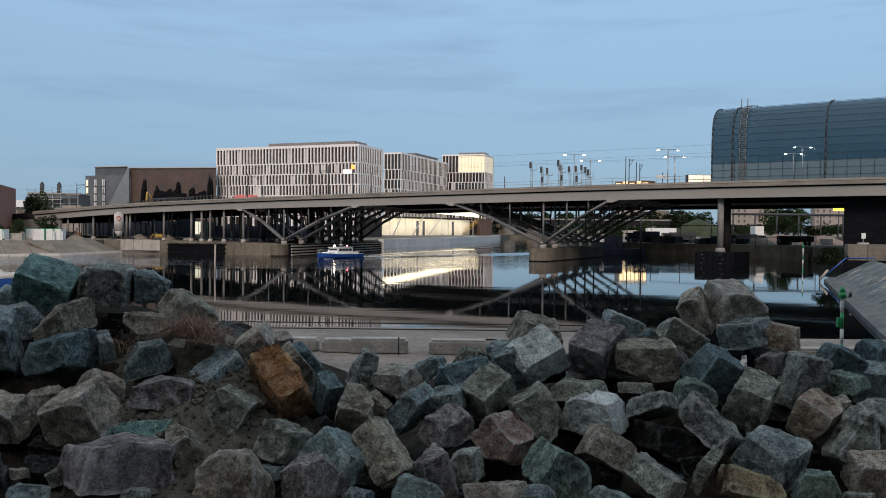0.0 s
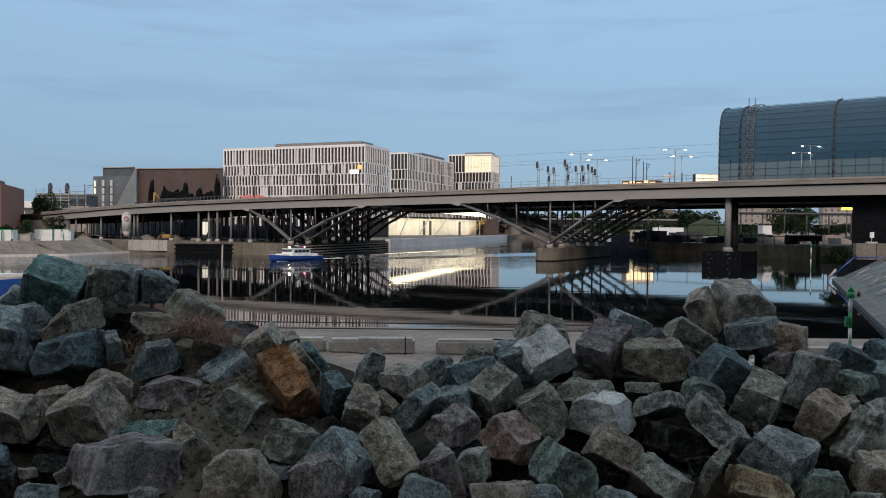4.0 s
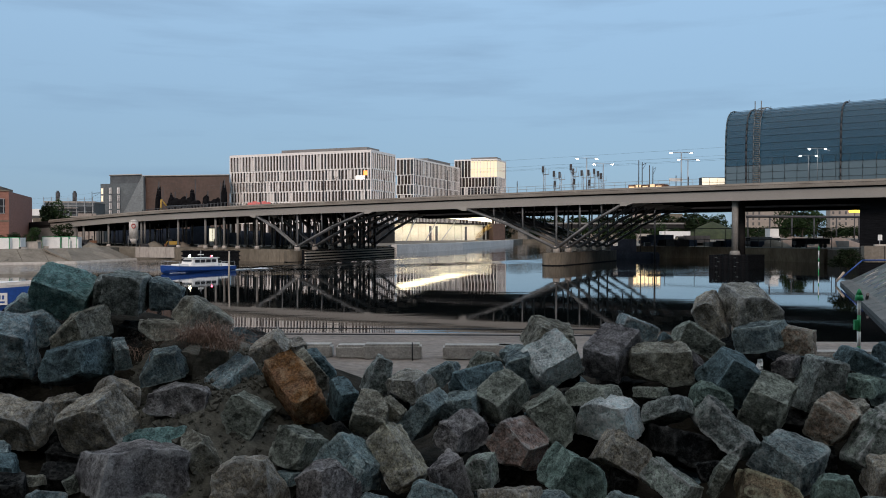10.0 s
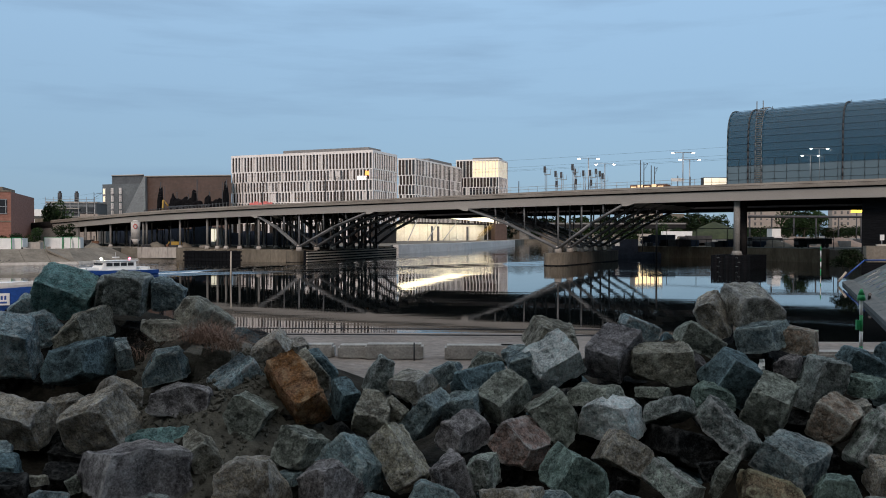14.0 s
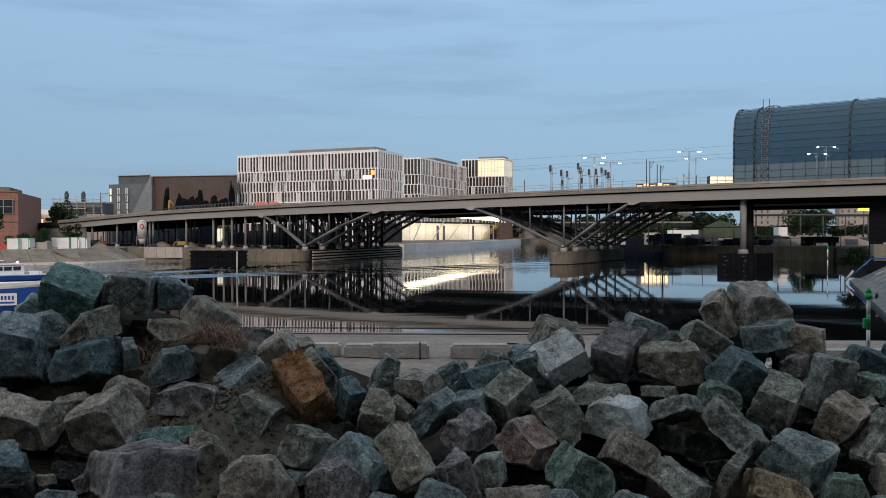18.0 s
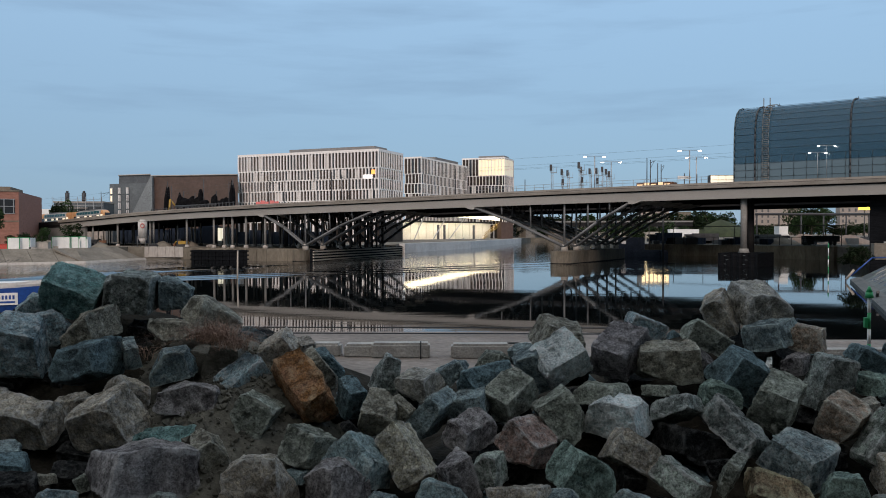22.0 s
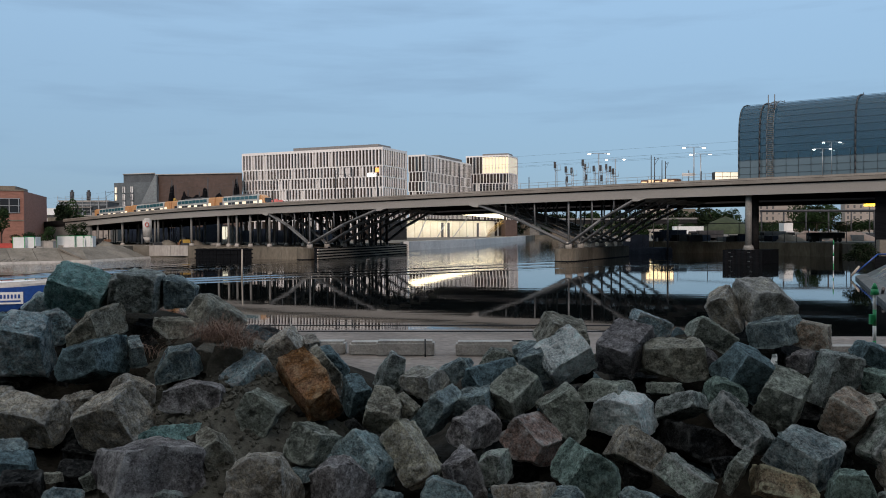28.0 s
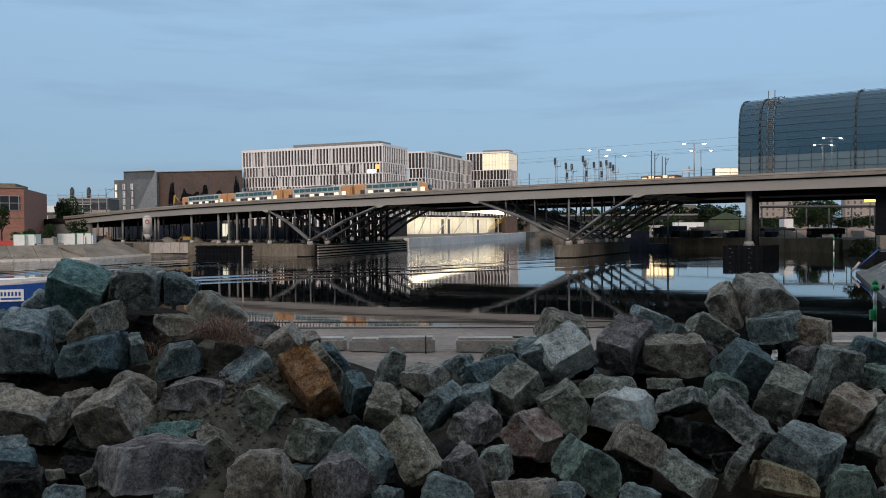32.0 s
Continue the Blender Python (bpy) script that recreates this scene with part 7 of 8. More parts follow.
boulder((-3.39, 7.37, 4.98), (0.435, 0.457, 0.312), (26, 17, 13), (-0.09, 0.08), ((-0.46, -0.65, -0.61, 0.285), (0.69, -0.4, -0.6, 0.237)), "teal", 1)
boulder((-3.75, 7.32, 4.87), (0.256, 0.212, 0.201), (9, 0, 30), (0.01, 0.16), ((-0.69, 0.07, 0.72, 0.064), (-0.52, 0.09, 0.85, 0.132)), "bluegrey", 2)
boulder((-2.81, 7.36, 4.98), (0.334, 0.379, 0.323), (5, 8, 1), (-0.07, -0.07), ((0.62, 0.22, 0.75, 0.234), (-0.63, -0.5, -0.6, 0.239)), "grey", 3)
boulder((-3.08, 7.46, 4.97), (0.167, 0.223, 0.301), (10, 5, 25), (0.17, -0.01), ((-0.66, -0.29, -0.7, 0.152), (-0.62, 0.08, 0.78, 0.132)), "grey", 4)
boulder((-2.48, 7.44, 4.96), (0.256, 0.256, 0.279), (12, 2, 8), (-0.12, 0.22), ((0.55, 0.2, 0.81, 0.117),), "slate", 5)
boulder((-2.05, 7.13, 4.78), (0.424, 0.323, 0.268), (24, 24, 47), (-0.1, 0.29), ((-0.62, 0.4, 0.68, 0.213),), "brown", 6)
boulder((-3.56, 6.77, 4.53), (0.368, 0.413, 0.602), (24, 3, 15), (0.11, 0.19), ((-0.04, -0.66, -0.75, 0.213),), "bluegrey", 7)
boulder((-3.46, 7.12, 4.7), (0.245, 0.223, 0.334), (15, -28, 19), (0.27, 0.3), ((-0.48, -0.45, -0.75, 0.177), (0.87, 0.14, 0.48, 0.123)), "bluegrey", 8)
boulder((-3.07, 7, 4.71), (0.334, 0.39, 0.245), (8, -11, -17), (0.06, -0.1), ((0.77, 0.42, -0.48, 0.252), (-0.36, -0.4, 0.84, 0.121)), "brown", 9)
boulder((-2.92, 6.59, 4.49), (0.401, 0.468, 0.323), (-11, -13, -7), (0.06, 0.04), ((-0.6, -0.62, 0.5, 0.239), (0.02, -0.31, 0.95, 0.137)), "navy", 10)
boulder((-2.61, 6.69, 4.53), (0.134, 0.201, 0.201), (21, -10, 27), (0.26, -0.03), ((0.23, 0.33, 0.91, 0.124),), "slate", 11)
boulder((-2.22, 6.55, 4.46), (0.368, 0.29, 0.256), (8, -12, -2), (0.19, 0.14), ((-0.66, -0.27, 0.7, 0.115), (0.63, 0.27, 0.73, 0.173)), "blue", 12)
boulder((-2.36, 7.01, 4.69), (0.346, 0.268, 0.178), (1, 0, 0), (-0.1, 0.23), ((-0.57, -0.43, -0.7, 0.141), (0.59, -0.05, -0.8, 0.129)), "brown", 13)
boulder((-1.41, 6.76, 4.56), (0.279, 0.29, 0.19), (13, -33, -7), (0.06, -0.01), (), "pinklight", 14)
boulder((-1.21, 6.88, 4.55), (0.112, 0.19, 0.112), (12, -4, 25), (-0.15, -0.15), ((-0.96, -0.01, -0.29, 0.07),), "pinklight", 15)
boulder((-1.12, 6.33, 4.3), (0.29, 0.524, 0.312), (31, -24, 28), (0.11, -0.08), ((0.93, -0.32, 0.17, 0.183), (-0.42, -0.71, -0.57, 0.263)), "orange", 16)
boulder((-1.02, 6.51, 4.42), (0.145, 0.223, 0.312), (25, -34, 17), (0.35, -0.05), ((0.78, -0.49, -0.39, 0.122),), "brown", 17)
boulder((-0.98, 6.67, 4.45), (0.134, 0.234, 0.301), (23, -33, 13), (0.31, 0.31), ((-0.81, -0.44, -0.39, 0.122),), "navy", 18)
boulder((-0.74, 6.22, 4.26), (0.178, 0.234, 0.245), (23, 2, 25), (0.09, -0.07), ((0.66, 0.07, 0.75, 0.115),), "navy", 19)
boulder((-0.49, 6.44, 4.4), (0.178, 0.201, 0.312), (9, 15, 22), (0.21, 0.16), ((-0.88, 0.27, 0.39, 0.094),), "grey", 20)
boulder((-0.23, 6.37, 4.33), (0.312, 0.29, 0.201), (14, -5, -35), (0.06, 0.17), ((0.19, 0.35, 0.92, 0.113), (-0.35, -0.73, -0.59, 0.131)), "pinkgrey", 21)
boulder((0.03, 6.49, 4.41), (0.234, 0.178, 0.156), (16, -35, -22), (-0.02, 0.34), ((-0.66, -0.55, -0.51, 0.118), (0.65, 0.28, 0.71, 0.092)), "slate", 22)
boulder((0.37, 6.77, 4.47), (0.268, 0.201, 0.134), (2, -3, -36), (-0.05, 0.27), ((0.57, 0.35, 0.75, 0.085), (-0.55, -0.41, 0.73, 0.077)), "olive", 23)
boulder((0.27, 6.44, 4.39), (0.435, 0.234, 0.178), (-13, -9, 41), (-0.12, 0.39), ((-0.65, 0.45, 0.61, 0.181), (-0.81, 0.44, -0.38, 0.234)), "navy", 24)
boulder((0.89, 6.6, 4.48), (0.401, 0.368, 0.279), (33, -31, 7), (0.08, 0.07), ((-0.36, -0.75, -0.56, 0.231),), "lightgrey", 25)
boulder((0.66, 6.65, 4.39), (0.234, 0.279, 0.334), (11, -21, 0), (0.09, 0.05), ((-0.57, 0.18, 0.8, 0.168), (-0.73, -0.36, -0.58, 0.152)), "slate", 26)
boulder((0.93, 6.88, 4.64), (0.424, 0.39, 0.256), (17, 12, 11), (0.2, 0.16), ((0.72, -0.19, 0.67, 0.188), (-0.93, 0.06, -0.37, 0.251)), "brown", 27)
boulder((0.6, 6.84, 4.5), (0.145, 0.19, 0.134), (18, -5, -42), (-0.06, 0.12), ((-0.33, -0.74, -0.58, 0.117), (0.82, 0.27, -0.5, 0.081)), "slate", 28)
boulder((1.41, 6.71, 4.54), (0.323, 0.446, 0.29), (29, 9, -39), (0.02, 0.07), ((0.93, 0.08, -0.35, 0.204),), "purpledark", 29)
boulder((1.71, 7.12, 4.68), (0.346, 0.234, 0.178), (5, 20, 7), (0.07, 0.04), ((-0.31, -0.1, -0.94, 0.056), (0.64, -0.45, -0.62, 0.157)), "bluegrey", 30)
boulder((1.76, 6.61, 4.47), (0.524, 0.368, 0.29), (9, -4, -5), (0.15, 0.08), ((-0.37, -0.37, -0.85, 0.168), (-0.82, 0.18, 0.54, 0.247)), "brown", 31)
boulder((2.07, 6.73, 4.46), (0.245, 0.19, 0.134), (18, 36, -10), (0.17, 0.27), ((-0.69, -0.27, -0.67, 0.049), (0.62, -0.5, -0.6, 0.125)), "purpledark", 32)
boulder((1.17, 6.27, 4.28), (0.401, 0.29, 0.167), (-2, -8, -46), (0.05, 0.33), ((-0.55, -0.63, -0.55, 0.206), (-0.25, -0.26, 0.93, 0.104)), "olive", 33)
boulder((1.62, 6.29, 4.29), (0.245, 0.156, 0.1), (-3, -9, -44), (-0.13, 0.33), ((-0.61, -0.47, 0.64, 0.13), (-0.07, -0.28, -0.96, 0.05)), "olive", 34)
boulder((2.38, 7.21, 4.79), (0.234, 0.346, 0.357), (19, -21, -33), (0.11, 0.01), ((-0.66, -0.53, -0.53, 0.199), (-0.52, -0.02, 0.85, 0.169)), "beige", 35)
boulder((2.74, 7.25, 4.9), (0.457, 0.457, 0.279), (18, -4, 8), (0.22, 0.17), ((-0.83, 0.06, -0.56, 0.267), (0.6, -0.17, 0.78, 0.15)), "pinkgrey", 36)
boulder((2.16, 6.88, 4.63), (0.346, 0.268, 0.212), (11, 29, 5), (-0.09, 0.21), ((-0.86, 0.27, 0.44, 0.167),), "olive", 37)
boulder((2.71, 6.92, 4.65), (0.379, 0.346, 0.223), (9, -10, -50), (0.11, 0.09), ((0.86, 0.25, -0.44, 0.199),), "slate", 38)
boulder((2.95, 6.82, 4.63), (0.379, 0.201, 0.223), (-2, 9, -35), (0.31, 0.07), ((-0.47, -0.12, 0.87, 0.124), (-0.33, -0.31, -0.89, 0.16)), "pinkbrown", 39)
boulder((2.28, 6.45, 4.39), (0.346, 0.357, 0.323), (18, 25, 12), (0.12, -0.05), ((-0.87, 0.44, 0.23, 0.187),), "navy", 40)
boulder((2.8, 6.62, 4.45), (0.167, 0.167, 0.145), (8, 6, -44), (0.03, -0.07), ((-0.58, -0.09, 0.81, 0.071), (-0.43, -0, 0.9, 0.071)), "purple", 41)
boulder((2.96, 6.38, 4.33), (0.279, 0.279, 0.424), (4, 11, 6), (0.2, -0.06), ((0.61, -0.62, -0.5, 0.148),), "grey", 42)
boulder((3.4, 6.6, 4.48), (0.334, 0.201, 0.167), (21, 25, 10), (-0.01, 0.11), ((-0.3, 0.25, 0.92, 0.105), (0.4, -0.63, -0.66, 0.139)), "navy", 43)
boulder((3.3, 6.37, 4.33), (0.301, 0.223, 0.167), (6, 0, -58), (0.19, 0.31), ((-0.69, -0.67, -0.27, 0.132),), "tealgrey", 44)
boulder((3.15, 6.13, 4.2), (0.123, 0.145, 0.123), (8, -12, -4), (0.16, 0.02), ((-0.98, 0.18, -0.12, 0.062),), "pinkgrey", 45)
boulder((2.07, 6.25, 4.28), (0.301, 0.256, 0.178), (7, 10, -1), (0.1, 0.3), ((0.45, -0.09, 0.89, 0.099), (-0.72, 0.27, 0.64, 0.126)), "tealgrey", 46)
boulder((1.7, 6.11, 4.2), (0.323, 0.301, 0.178), (-17, -20, -40), (0.04, 0.32), ((-0.09, -0.41, 0.91, 0.096), (-0.69, -0.6, 0.4, 0.172)), "grey", 47)
boulder((2.08, 5.95, 4.09), (0.491, 0.268, 0.234), (-17, 27, -61), (0.02, 0.3), ((-0.23, -0.54, -0.81, 0.172),), "greymott", 48)
boulder((2.48, 6.18, 4.23), (0.301, 0.368, 0.323), (18, 22, -30), (0.11, 0.01), ((-0.31, 0.35, 0.88, 0.232), (0.79, -0.39, -0.47, 0.231)), "olive", 49)
boulder((2.9, 6.02, 4.13), (0.245, 0.334, 0.312), (9, 24, -44), (-0.11, 0.16), ((0.93, -0.13, -0.35, 0.13), (0.69, 0.34, 0.64, 0.192)), "pinkbrown", 50)
boulder((3.09, 5.78, 4.02), (0.268, 0.279, 0.424), (-7, 33, -2), (0.16, 0.03), ((0.66, -0.6, 0.45, 0.131),), "speckle", 51)
boulder((2.43, 5.63, 3.95), (0.413, 0.346, 0.256), (10, 21, -49), (0.17, 0.05), ((-0.17, 0.37, 0.91, 0.167), (0.98, 0.17, -0.06, 0.213)), "slateveined", 52)
boulder((1.86, 5.41, 3.91), (0.123, 0.178, 0.256), (12, 30, -28), (0.36, -0.06), ((-0.96, -0.24, -0.15, 0.047),), "olive", 53)
boulder((1.81, 6.01, 3.93), (0.502, 0.401, 0.245), (-5, 15, 20), (-0.03, 0.1), ((0.43, -0.49, 0.76, 0.232), (-0.32, 0.05, -0.94, 0.135)), "dark", 54)
boulder((2.15, 5.34, 3.83), (0.39, 0.312, 0.19), (-21, 13, -9), (0.04, 0.35), ((0.5, -0.39, 0.77, 0.14), (-0.94, 0.16, -0.31, 0.198)), "brownorange", 55)
boulder((2.57, 5.31, 3.83), (0.301, 0.19, 0.201), (-3, -6, -15), (0.3, 0.08), ((-0.66, 0.14, 0.73, 0.11),), "tealgrey", 56)
boulder((2.78, 5.2, 3.77), (0.19, 0.123, 0.123), (-8, -10, -41), (-0.12, 0.1), ((-0.54, -0.2, 0.81, 0.075),), "grey", 57)
boulder((1.54, 5.43, 3.85), (0.357, 0.245, 0.19), (-18, 20, -49), (0.02, 0.2), ((-0.16, -0.4, -0.9, 0.121),), "speckle", 58)
boulder((1.83, 5.55, 3.9), (0.145, 0.134, 0.134), (-10, -16, -12), (-0.11, 0.2), ((-0.98, -0.12, -0.15, 0.08),), "dark", 59)
boulder((1.25, 6.05, 4.16), (0.435, 0.312, 0.268), (9, 5, -34), (0.18, 0.07), ((0.63, 0.39, 0.67, 0.211), (-0.5, 0.02, 0.87, 0.153)), "lightgrey", 60)
boulder((1.26, 5.71, 3.97), (0.301, 0.346, 0.223), (-18, 30, -1), (0, 0.01), ((-0.97, 0.11, 0.23, 0.181),), "beige", 61)
boulder((0.9, 5.48, 3.87), (0.368, 0.357, 0.279), (1, 35, 18), (0.01, -0), ((-0.81, 0.34, -0.47, 0.24), (0.55, -0.51, 0.67, 0.197)), "tealgrey", 62)
boulder((0.57, 5.81, 4.02), (0.334, 0.39, 0.245), (-1, 34, -39), (0.13, 0.15), ((0.53, -0.41, -0.74, 0.177),), "pink", 63)
boulder((0.84, 6.04, 4.15), (0.256, 0.323, 0.379), (-5, -36, 6), (-0.1, 0.13), ((0.78, -0.33, -0.54, 0.15),), "olive", 64)
boulder((0.48, 6.25, 4.27), (0.245, 0.401, 0.256), (33, 12, -44), (-0.06, 0.14), ((-0.48, -0.88, 0.01, 0.191), (-0.4, 0.4, 0.82, 0.19)), "olive", 65)
boulder((0.16, 6.16, 4.22), (0.256, 0.301, 0.167), (7, -12, -17), (0.06, 0.05), ((-0.66, -0.52, -0.54, 0.187), (-0.48, -0.07, 0.87, 0.113)), "slate", 66)
boulder((0.15, 5.91, 4.08), (0.268, 0.39, 0.245), (15, 20, -39), (0.33, 0.26), ((0.66, -0.36, -0.66, 0.156),), "purple", 67)
boulder((-0.12, 6.07, 4.17), (0.19, 0.334, 0.323), (4, 39, -23), (0.34, 0.03), ((0.82, 0.28, 0.49, 0.15),), "slate", 68)
boulder((0.26, 5.54, 3.9), (0.201, 0.223, 0.212), (-1, -8, -22), (0.09, 0.05), ((-0.54, -0.18, 0.82, 0.091), (-0.63, -0.53, -0.57, 0.136)), "speckle", 69)
boulder((0.06, 5.43, 3.85), (0.212, 0.234, 0.334), (2, -15, 18), (0.11, -0.12), ((-0.42, 0.32, 0.85, 0.16), (-0.66, -0.29, -0.69, 0.136)), "purple", 70)
boulder((0.46, 5.26, 3.8), (0.346, 0.256, 0.156), (-10, -13, -27), (-0.11, 0.28), ((0.79, 0.17, -0.58, 0.162), (-0.03, -0.23, -0.97, 0.078)), "beige", 71)
boulder((0.7, 5.21, 3.79), (0.212, 0.178, 0.112), (12, -16, -34), (0.31, 0.13), ((-0.02, -0.55, -0.83, 0.064),), "slate", 72)
boulder((-0.04, 5.25, 3.81), (0.357, 0.234, 0.19), (-8, 9, 3), (0.18, 0.38), ((-0.63, 0.04, 0.78, 0.143), (0.66, -0.07, 0.75, 0.113)), "blue", 73)
boulder((1.18, 5.2, 3.79), (0.223, 0.156, 0.134), (-10, 1, -33), (-0.11, 0.37), ((-0.59, -0.22, 0.78, 0.095),), "slate", 74)
boulder((-1.44, 6.04, 4.15), (0.279, 0.334, 0.279), (-9, 30, -5), (-0.04, -0.12), ((-0.48, -0.06, 0.87, 0.182), (-0.54, -0.38, -0.75, 0.174)), "olive", 75)
boulder((-1.96, 6.19, 4.25), (0.424, 0.323, 0.234), (-8, 8, 0), (-0.03, -0.02), ((-0.38, -0.16, 0.91, 0.124), (0.64, 0.11, 0.76, 0.201)), "purple", 76)
boulder((-1.63, 6.45, 4.36), (0.368, 0.256, 0.234), (12, -36, 42), (0.04, 0.07), ((-0.4, -0.57, -0.72, 0.1),), "bluegrey", 77)
boulder((-0.99, 5.76, 3.99), (0.268, 0.312, 0.268), (-15, 9, -33), (-0.03, 0.14), ((0.73, 0.27, -0.63, 0.146),), "olive", 78)
boulder((-0.3, 5.67, 3.96), (0.245, 0.256, 0.446), (-22, -38, -9), (0.19, -0.02), ((-0.22, -0.49, 0.84, 0.235), (0.5, 0.27, -0.82, 0.235)), "light", 79)
boulder((-0.59, 5.61, 3.93), (0.413, 0.368, 0.256), (-18, 29, -39), (0.27, 0.23), (), "blue", 80)
boulder((-0.75, 5.39, 3.86), (0.334, 0.323, 0.268), (-7, -2, 45), (0.06, -0.02), ((-0.38, 0.33, 0.86, 0.15), (0.58, -0.4, 0.71, 0.152)), "purple", 81)
boulder((-1.26, 5.39, 3.86), (0.435, 0.379, 0.334), (-11, 0, -12), (0.17, -0.05), ((0.76, 0.27, 0.59, 0.178), (-0.51, -0.28, 0.81, 0.196)), "beige", 82)
boulder((-1.04, 5.59, 3.84), (0.134, 0.156, 0.089), (0, 1, -27), (0.09, 0.16), ((-0.29, -0.67, -0.69, 0.061),), "blue", 83)
boulder((-0.51, 6.07, 4.17), (0.256, 0.301, 0.223), (30, 12, -5), (0.04, 0), ((0.66, -0.56, -0.5, 0.172), (0.79, 0.4, 0.47, 0.133)), "brown", 84)
boulder((-0.36, 6.12, 4.19), (0.178, 0.134, 0.145), (17, 29, -22), (0.02, 0.36), ((-0.62, -0.71, -0.34, 0.06),), "brown", 85)
boulder((-0.71, 5.92, 4.08), (0.145, 0.123, 0.078), (4, 45, 21), (-0.12, 0.09), ((-0.84, 0.18, 0.51, 0.066), (0.74, -0.44, -0.51, 0.07)), "dark", 86)
boulder((-0.43, 5.2, 3.79), (0.167, 0.145, 0.112), (-8, -4, -30), (-0.06, 0.28), ((-0.66, -0.69, -0.28, 0.101), (-0.47, -0.33, 0.82, 0.074)), "slate", 87)
boulder((-3.14, 6.02, 4.14), (0.502, 0.312, 0.312), (33, 4, -11), (0.11, 0.16), ((-0.7, -0.58, 0.42, 0.24),), "beige", 88)
boulder((-2.89, 6.27, 4.2), (0.245, 0.178, 0.145), (15, -17, 4), (0.02, 0.35), ((-0.69, -0.61, -0.39, 0.121), (0.74, 0.37, 0.56, 0.121)), "beige", 89)
boulder((-2.51, 6, 4.13), (0.446, 0.346, 0.357), (17, -16, -18), (0.14, -0.09), ((0.74, 0.61, 0.29, 0.264),), "beige", 90)
boulder((-2.51, 6.37, 4.28), (0.29, 0.268, 0.19), (11, 20, 46), (0.12, 0.16), ((-0.56, 0.3, 0.77, 0.131),), "beige", 91)
boulder((-2.99, 5.53, 3.88), (0.234, 0.256, 0.29), (20, -1, 19), (0.13, 0.26), ((0.81, -0.34, -0.48, 0.1), (0.46, -0.55, -0.7, 0.132)), "navy", 92)
boulder((-2.07, 5.53, 3.92), (0.636, 0.535, 0.334), (-2, 12, 41), (0.11, 0.03), ((-0.25, 0.12, 0.96, 0.152),), "purple", 93)
boulder((-1.69, 5.74, 3.97), (0.234, 0.312, 0.279), (13, -26, 15), (0.34, -0.01), ((0.81, 0.22, 0.55, 0.114), (-0.7, -0.5, -0.52, 0.183)), "brown", 94)
boulder((-2.06, 5.95, 4.02), (0.435, 0.312, 0.178), (-14, -7, -1), (-0.09, 0.37), ((0.68, 0.13, -0.72, 0.174), (-0.16, -0.24, 0.96, 0.087)), "teal", 95)
boulder((-2.52, 5.22, 3.8), (0.234, 0.156, 0.134), (-8, 11, 37), (-0, 0.27), ((-0.51, 0.08, 0.86, 0.086), (0.35, -0.13, 0.93, 0.079)), "bluegrey", 96)
boulder((-1.84, 5.2, 3.79), (0.167, 0.134, 0.112), (-5, 10, 20), (-0.11, 0.12), ((0.66, -0.03, 0.75, 0.083), (-0.59, 0.06, 0.8, 0.068)), "grey", 97)
boulder((-2.44, 5.4, 3.84), (0.078, 0.1, 0.1), (-11, -21, 31), (-0.11, -0.12), ((-0.16, -0.24, -0.96, 0.058),), "olive", 98)
boulder((-2.71, 5.45, 3.86), (0.145, 0.089, 0.067), (-7, 5, 38), (0.04, 0.17), ((-0.88, -0.02, -0.47, 0.051), (0.85, -0.27, 0.45, 0.068)), "brown", 99)
# stones filling gaps; the dark tone stands in for gap shade
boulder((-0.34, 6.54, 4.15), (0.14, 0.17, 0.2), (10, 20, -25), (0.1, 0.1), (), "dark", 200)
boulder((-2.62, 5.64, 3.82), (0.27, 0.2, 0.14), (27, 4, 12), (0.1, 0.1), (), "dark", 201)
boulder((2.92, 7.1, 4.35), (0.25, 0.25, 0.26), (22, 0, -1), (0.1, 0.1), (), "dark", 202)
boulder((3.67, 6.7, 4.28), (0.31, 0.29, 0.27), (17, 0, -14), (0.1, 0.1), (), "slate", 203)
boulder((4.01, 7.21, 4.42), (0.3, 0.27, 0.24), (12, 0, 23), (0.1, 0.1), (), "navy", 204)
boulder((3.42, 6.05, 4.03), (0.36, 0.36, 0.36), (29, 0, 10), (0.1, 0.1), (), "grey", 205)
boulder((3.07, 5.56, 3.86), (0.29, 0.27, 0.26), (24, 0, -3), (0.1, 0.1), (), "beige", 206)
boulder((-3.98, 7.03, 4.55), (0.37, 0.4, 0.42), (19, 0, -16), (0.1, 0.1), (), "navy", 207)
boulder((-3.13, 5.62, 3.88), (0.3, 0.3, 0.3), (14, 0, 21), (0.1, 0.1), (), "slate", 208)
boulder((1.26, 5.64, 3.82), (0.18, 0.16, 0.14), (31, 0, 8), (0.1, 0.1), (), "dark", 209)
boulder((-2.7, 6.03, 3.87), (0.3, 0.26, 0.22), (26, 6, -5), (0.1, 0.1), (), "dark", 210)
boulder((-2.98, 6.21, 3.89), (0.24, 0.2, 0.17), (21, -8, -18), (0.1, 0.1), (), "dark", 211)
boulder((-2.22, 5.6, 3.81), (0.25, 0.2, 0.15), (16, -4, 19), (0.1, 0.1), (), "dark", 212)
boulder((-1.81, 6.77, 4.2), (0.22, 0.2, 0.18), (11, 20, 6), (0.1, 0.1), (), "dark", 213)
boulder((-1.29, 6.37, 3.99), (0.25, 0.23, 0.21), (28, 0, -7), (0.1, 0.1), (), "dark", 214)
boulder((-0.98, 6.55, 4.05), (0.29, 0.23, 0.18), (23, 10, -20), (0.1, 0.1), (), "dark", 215)
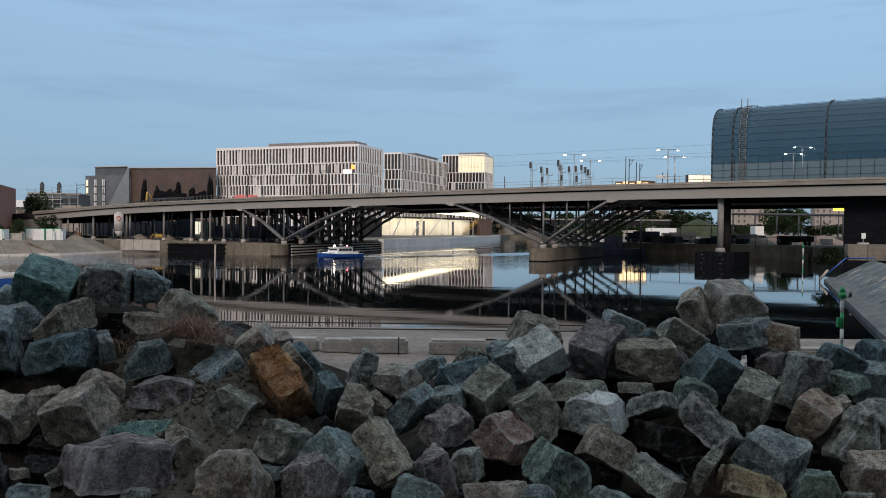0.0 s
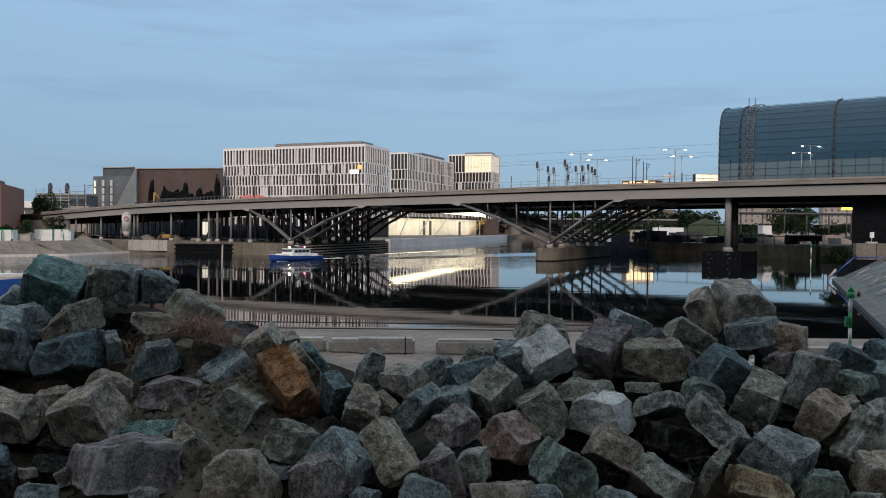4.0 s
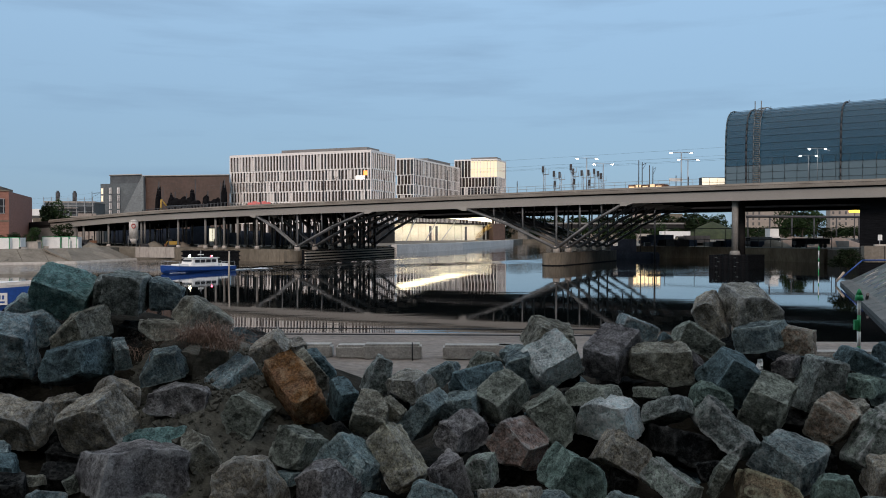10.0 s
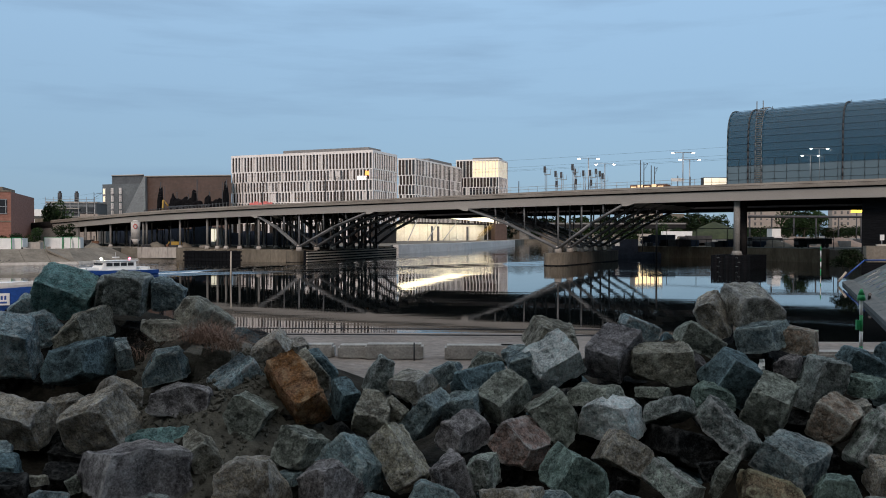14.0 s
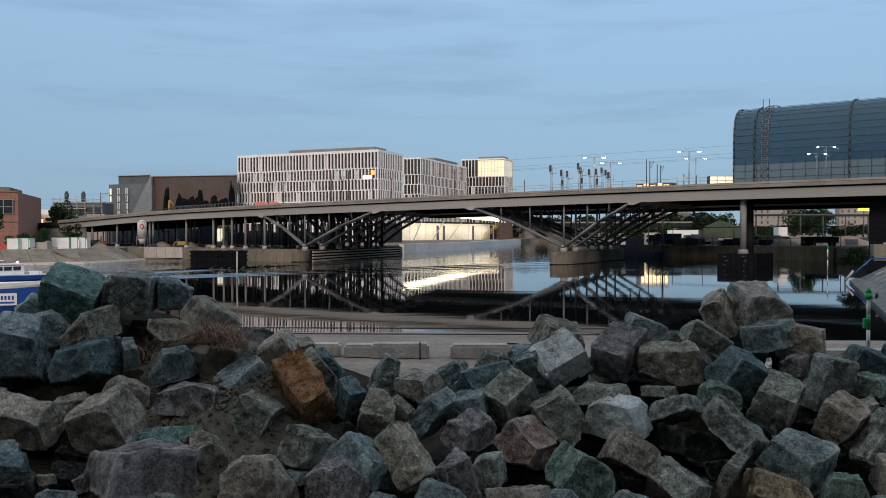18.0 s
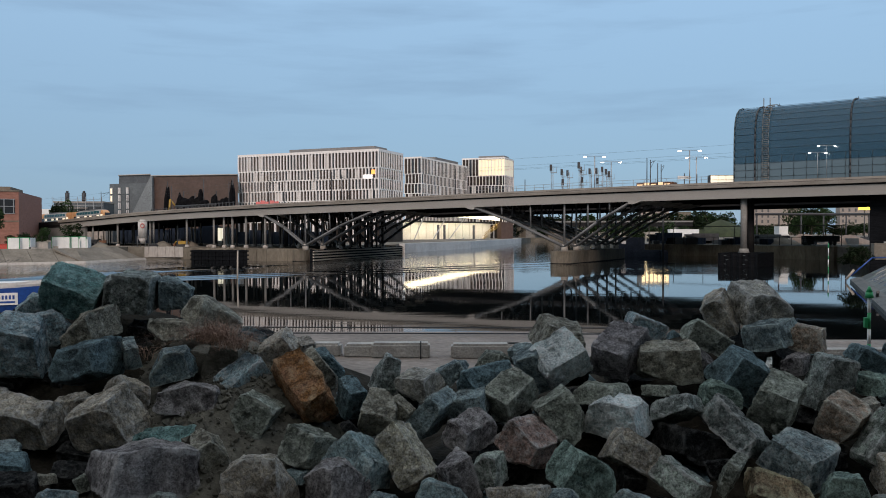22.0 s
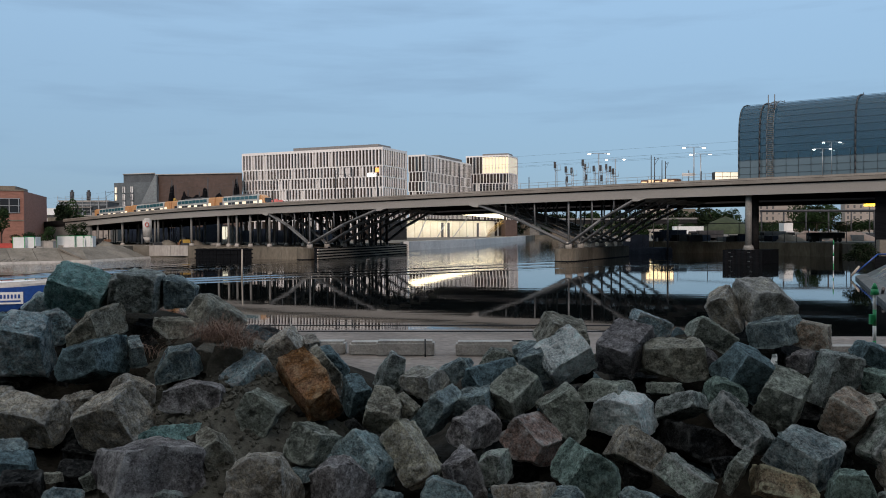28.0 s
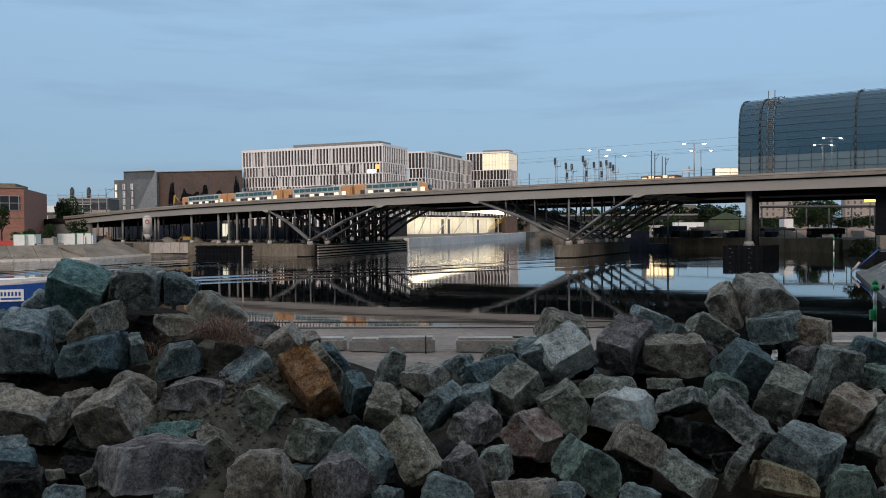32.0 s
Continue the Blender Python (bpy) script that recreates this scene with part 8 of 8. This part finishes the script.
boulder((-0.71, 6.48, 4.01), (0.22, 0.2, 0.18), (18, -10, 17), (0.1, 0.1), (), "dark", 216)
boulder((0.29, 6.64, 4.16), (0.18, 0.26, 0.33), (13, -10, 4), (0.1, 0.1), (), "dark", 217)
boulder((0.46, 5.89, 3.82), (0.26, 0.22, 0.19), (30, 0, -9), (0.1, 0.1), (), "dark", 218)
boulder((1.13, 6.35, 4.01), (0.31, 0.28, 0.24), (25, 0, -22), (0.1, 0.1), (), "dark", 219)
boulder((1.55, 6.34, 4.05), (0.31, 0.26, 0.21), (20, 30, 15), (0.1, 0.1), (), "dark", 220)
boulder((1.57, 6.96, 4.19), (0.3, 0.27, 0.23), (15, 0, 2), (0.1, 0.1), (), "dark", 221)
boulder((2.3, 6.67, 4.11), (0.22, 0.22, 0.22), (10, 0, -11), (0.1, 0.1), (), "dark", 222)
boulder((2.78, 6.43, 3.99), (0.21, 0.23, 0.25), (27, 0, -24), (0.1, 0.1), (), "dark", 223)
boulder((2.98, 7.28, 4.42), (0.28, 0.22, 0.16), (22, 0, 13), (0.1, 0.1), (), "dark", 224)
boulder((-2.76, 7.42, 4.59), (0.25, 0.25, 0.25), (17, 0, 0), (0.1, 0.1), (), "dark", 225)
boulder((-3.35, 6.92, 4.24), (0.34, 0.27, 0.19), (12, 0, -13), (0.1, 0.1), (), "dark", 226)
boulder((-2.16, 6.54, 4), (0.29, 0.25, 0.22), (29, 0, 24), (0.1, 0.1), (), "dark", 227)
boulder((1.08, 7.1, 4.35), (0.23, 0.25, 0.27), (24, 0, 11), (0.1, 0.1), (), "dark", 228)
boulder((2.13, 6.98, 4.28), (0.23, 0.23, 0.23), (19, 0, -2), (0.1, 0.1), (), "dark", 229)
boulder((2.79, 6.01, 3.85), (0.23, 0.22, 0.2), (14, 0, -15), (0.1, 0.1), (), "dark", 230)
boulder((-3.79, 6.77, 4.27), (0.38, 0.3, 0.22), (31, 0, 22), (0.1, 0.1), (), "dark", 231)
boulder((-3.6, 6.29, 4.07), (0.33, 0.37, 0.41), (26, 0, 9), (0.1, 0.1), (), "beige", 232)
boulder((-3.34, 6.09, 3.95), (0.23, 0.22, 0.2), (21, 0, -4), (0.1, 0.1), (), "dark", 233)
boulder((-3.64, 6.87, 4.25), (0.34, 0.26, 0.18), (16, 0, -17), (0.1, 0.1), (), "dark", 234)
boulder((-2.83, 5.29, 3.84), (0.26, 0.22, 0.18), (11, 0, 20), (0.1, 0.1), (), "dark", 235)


def heap_z(x, y):
    """Height of the earth core under the stones."""
    ridge = float(np.interp(x, (-6, -2.6, -1.9, -0.9, -0.4, 0.4, 1.6, 2.6, 3.3, 4.2, 6), (5.2, 5.15, 4.9, 4.35, 4.1, 4.3, 4.65, 5.0, 4.75, 4.5, 4.4)))
    front = float(np.interp(y, (4.3, 5.1, 6.5, 7.6, 9), (3.45, 3.87, 4.44, 5.2, 6.2)))
    back = 3.6 + max(0.0, 10.4 - y) * 0.62
    slump = 0.27 * math.exp(-((x + 1.7) / 0.8) ** 2 - ((y - 6.2) / 0.9) ** 2)
    return max(3.4, min(front, ridge, back) - 0.44 + slump + 0.10 * noise.noise(Vector((x * 1.7, y * 1.7, 0))))


# earth core, coloured near-black so that the stone gaps read as shade
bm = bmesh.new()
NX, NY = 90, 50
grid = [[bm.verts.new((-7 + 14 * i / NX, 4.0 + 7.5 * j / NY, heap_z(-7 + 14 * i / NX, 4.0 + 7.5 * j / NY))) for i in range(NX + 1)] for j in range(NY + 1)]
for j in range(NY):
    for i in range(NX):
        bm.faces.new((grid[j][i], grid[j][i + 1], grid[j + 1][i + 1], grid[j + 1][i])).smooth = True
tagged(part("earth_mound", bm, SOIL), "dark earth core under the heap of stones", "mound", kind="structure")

# bare brown earth that has slid down between the stones
EARTH = surface("slumped_earth", (0.056, 0.052, 0.042), (0.15, 0.142, 0.118), 9.0, 0.95, 0.9)
bm = bmesh.new()
slide = []
for j in range(41):
    slide.append([])
    for i in range(41):
        x, y = -3.0 + 2.6 * i / 40, 4.9 + 2.6 * j / 40
        up = 0.2 * math.exp(-((x + 1.75) / 0.72) ** 2 - ((y - 6.35) / 0.95) ** 2) - 0.03
        slide[-1].append(bm.verts.new((x, y, heap_z(x, y) + up + 0.03 * noise.fractal(Vector((x * 6, y * 6, 3)), 1, 2, 3))))
for j in range(40):
    for i in range(40):
        bm.faces.new((slide[j][i], slide[j][i + 1], slide[j + 1][i + 1], slide[j + 1][i])).smooth = True
tagged(part("earth_slide", bm, EARTH), "bare brown earth slid down between the stones", "earth", kind="structure")

rng = random.Random(23)
bm = bmesh.new()
for i in range(2600):
    x, y = rng.gauss(-1.75, 0.5), rng.gauss(6.35, 0.6)
    up = 0.2 * math.exp(-((x + 1.75) / 0.72) ** 2 - ((y - 6.35) / 0.95) ** 2) - 0.03
    k = rng.uniform(0.004, 0.012) * rng.choice((1, 1, 1, 2, 3.5))
    c = Vector((x, y, heap_z(x, y) + up + 0.03 * noise.fractal(Vector((x * 6, y * 6, 3)), 1, 2, 3) + 0.2 * k))
    t = Euler((rng.uniform(0, 6), rng.uniform(0, 6), rng.uniform(0, 6))).to_matrix()
    vs = [bm.verts.new(c + t @ Vector(q) * k * rng.uniform(0.7, 1.2)) for q in ((1, 0, 0), (-1, 0, 0), (0, 1, 0), (0, -1, 0), (0, 0, 0.8), (0, 0, -0.8))]
    for a in (0, 1):
        for b in (2, 3):
            for e in (4, 5):
                bm.faces.new((vs[a], vs[b], vs[e]))
bmesh.ops.recalc_face_normals(bm, faces=bm.faces[:])
tagged(part("earth_clods", bm, EARTH), "crumbled brown earth clods and pebbles", "earth", kind="stuff")

# smaller stones wedged in the gaps, near-black to stand in for the shade there
rng = random.Random(11)
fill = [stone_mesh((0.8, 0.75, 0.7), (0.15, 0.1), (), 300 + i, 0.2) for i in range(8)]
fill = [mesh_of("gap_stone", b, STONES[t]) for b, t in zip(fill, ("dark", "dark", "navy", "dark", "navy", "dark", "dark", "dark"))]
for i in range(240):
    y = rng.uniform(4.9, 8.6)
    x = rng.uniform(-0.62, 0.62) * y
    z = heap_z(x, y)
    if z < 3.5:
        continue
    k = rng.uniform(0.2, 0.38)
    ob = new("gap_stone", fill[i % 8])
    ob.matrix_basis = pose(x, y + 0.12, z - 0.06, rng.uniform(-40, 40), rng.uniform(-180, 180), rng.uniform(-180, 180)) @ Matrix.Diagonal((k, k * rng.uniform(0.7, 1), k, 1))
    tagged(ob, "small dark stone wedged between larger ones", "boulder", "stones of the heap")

# bare earth slumped between the stones under the dry grass
for x, y, z, w, h, sd in ((-1.83, 6.75, 4.46, 0.42, 0.34, 901), (-1.65, 6.72, 4.40, 0.26, 0.30, 902), (-2.04, 6.80, 4.46, 0.30, 0.26, 903)):
    ob = part("soil_patch", stone_mesh((w * 0.8, 0.45, h * 0.8), (0.3, 0.3), (), sd, 0.07), EARTH)
    ob.matrix_basis = pose(x, y, z)
    tagged(ob, "slumped brown earth between the stones", "earth", kind="structure")


# ---- what moves ----
def boat_pose(x, y, yaw):
    """Patrol boat afloat at (x, y)."""
    return pose(x, y, 0, 0, 0, yaw)


def car_pose(front, i):
    """Carriage i of the train whose nose stands at s = front."""
    l = float(np.interp(front, ARC_S, ARC_L)) - CAR * TRAIN * (i + 0.5)
    a, b = [br(q, 9.0, deck_z(q) - 0.9) for q in (float(np.interp(l + o, ARC_L, ARC_S)) for o in (-6, 6))]
    d = b - a
    return Matrix.Translation((a + b) / 2) @ pose(0, 0, 0, 0, 0, math.degrees(math.atan2(d.y, d.x))) @ pose(0, 0, 0, 0, -math.degrees(math.asin(d.z / d.length)), 0)


def motions():
    walk(patrol, [
        (0.0, boat_pose(-16.97, 155.87, 240.5)),
        (2.0, boat_pose(-20.58, 149.72, 240.5)),
        (4.0, boat_pose(-24.46, 143.12, 240.5)),
        (6.0, boat_pose(-28.46, 136.32, 239.8)),
        (8.0, boat_pose(-32.52, 129.43, 238.5)),
        (10.0, boat_pose(-36.52, 122.62, 237.2)),
        (12.0, boat_pose(-40.45, 115.94, 235.8)),
        (14.0, boat_pose(-44.33, 109.35, 234.5)),
        (16.0, boat_pose(-48.58, 102.12, 234.2)),
        (18.0, boat_pose(-52.93, 94.71, 234.0)),
        (24.0, boat_pose(-64.78, 74.57, 234.0)),
        (32.0, boat_pose(-80.58, 47.70, 234.0)),
    ])
    for i, car in enumerate(cars):
        walk(car, [(t, car_pose(s, i)) for t, s in (
            (0.0, -292.0), (8.0, -268.0), (16.0, -224.0), (19.0, along(103, 9)), (22.0, along(183, 9)), (24.0, along(264, 9)), (26.0, along(352, 9)), (28.0, along(463, 9)), (30.0, along(597, 9)), (32.0, along(751, 9)))])


motions()
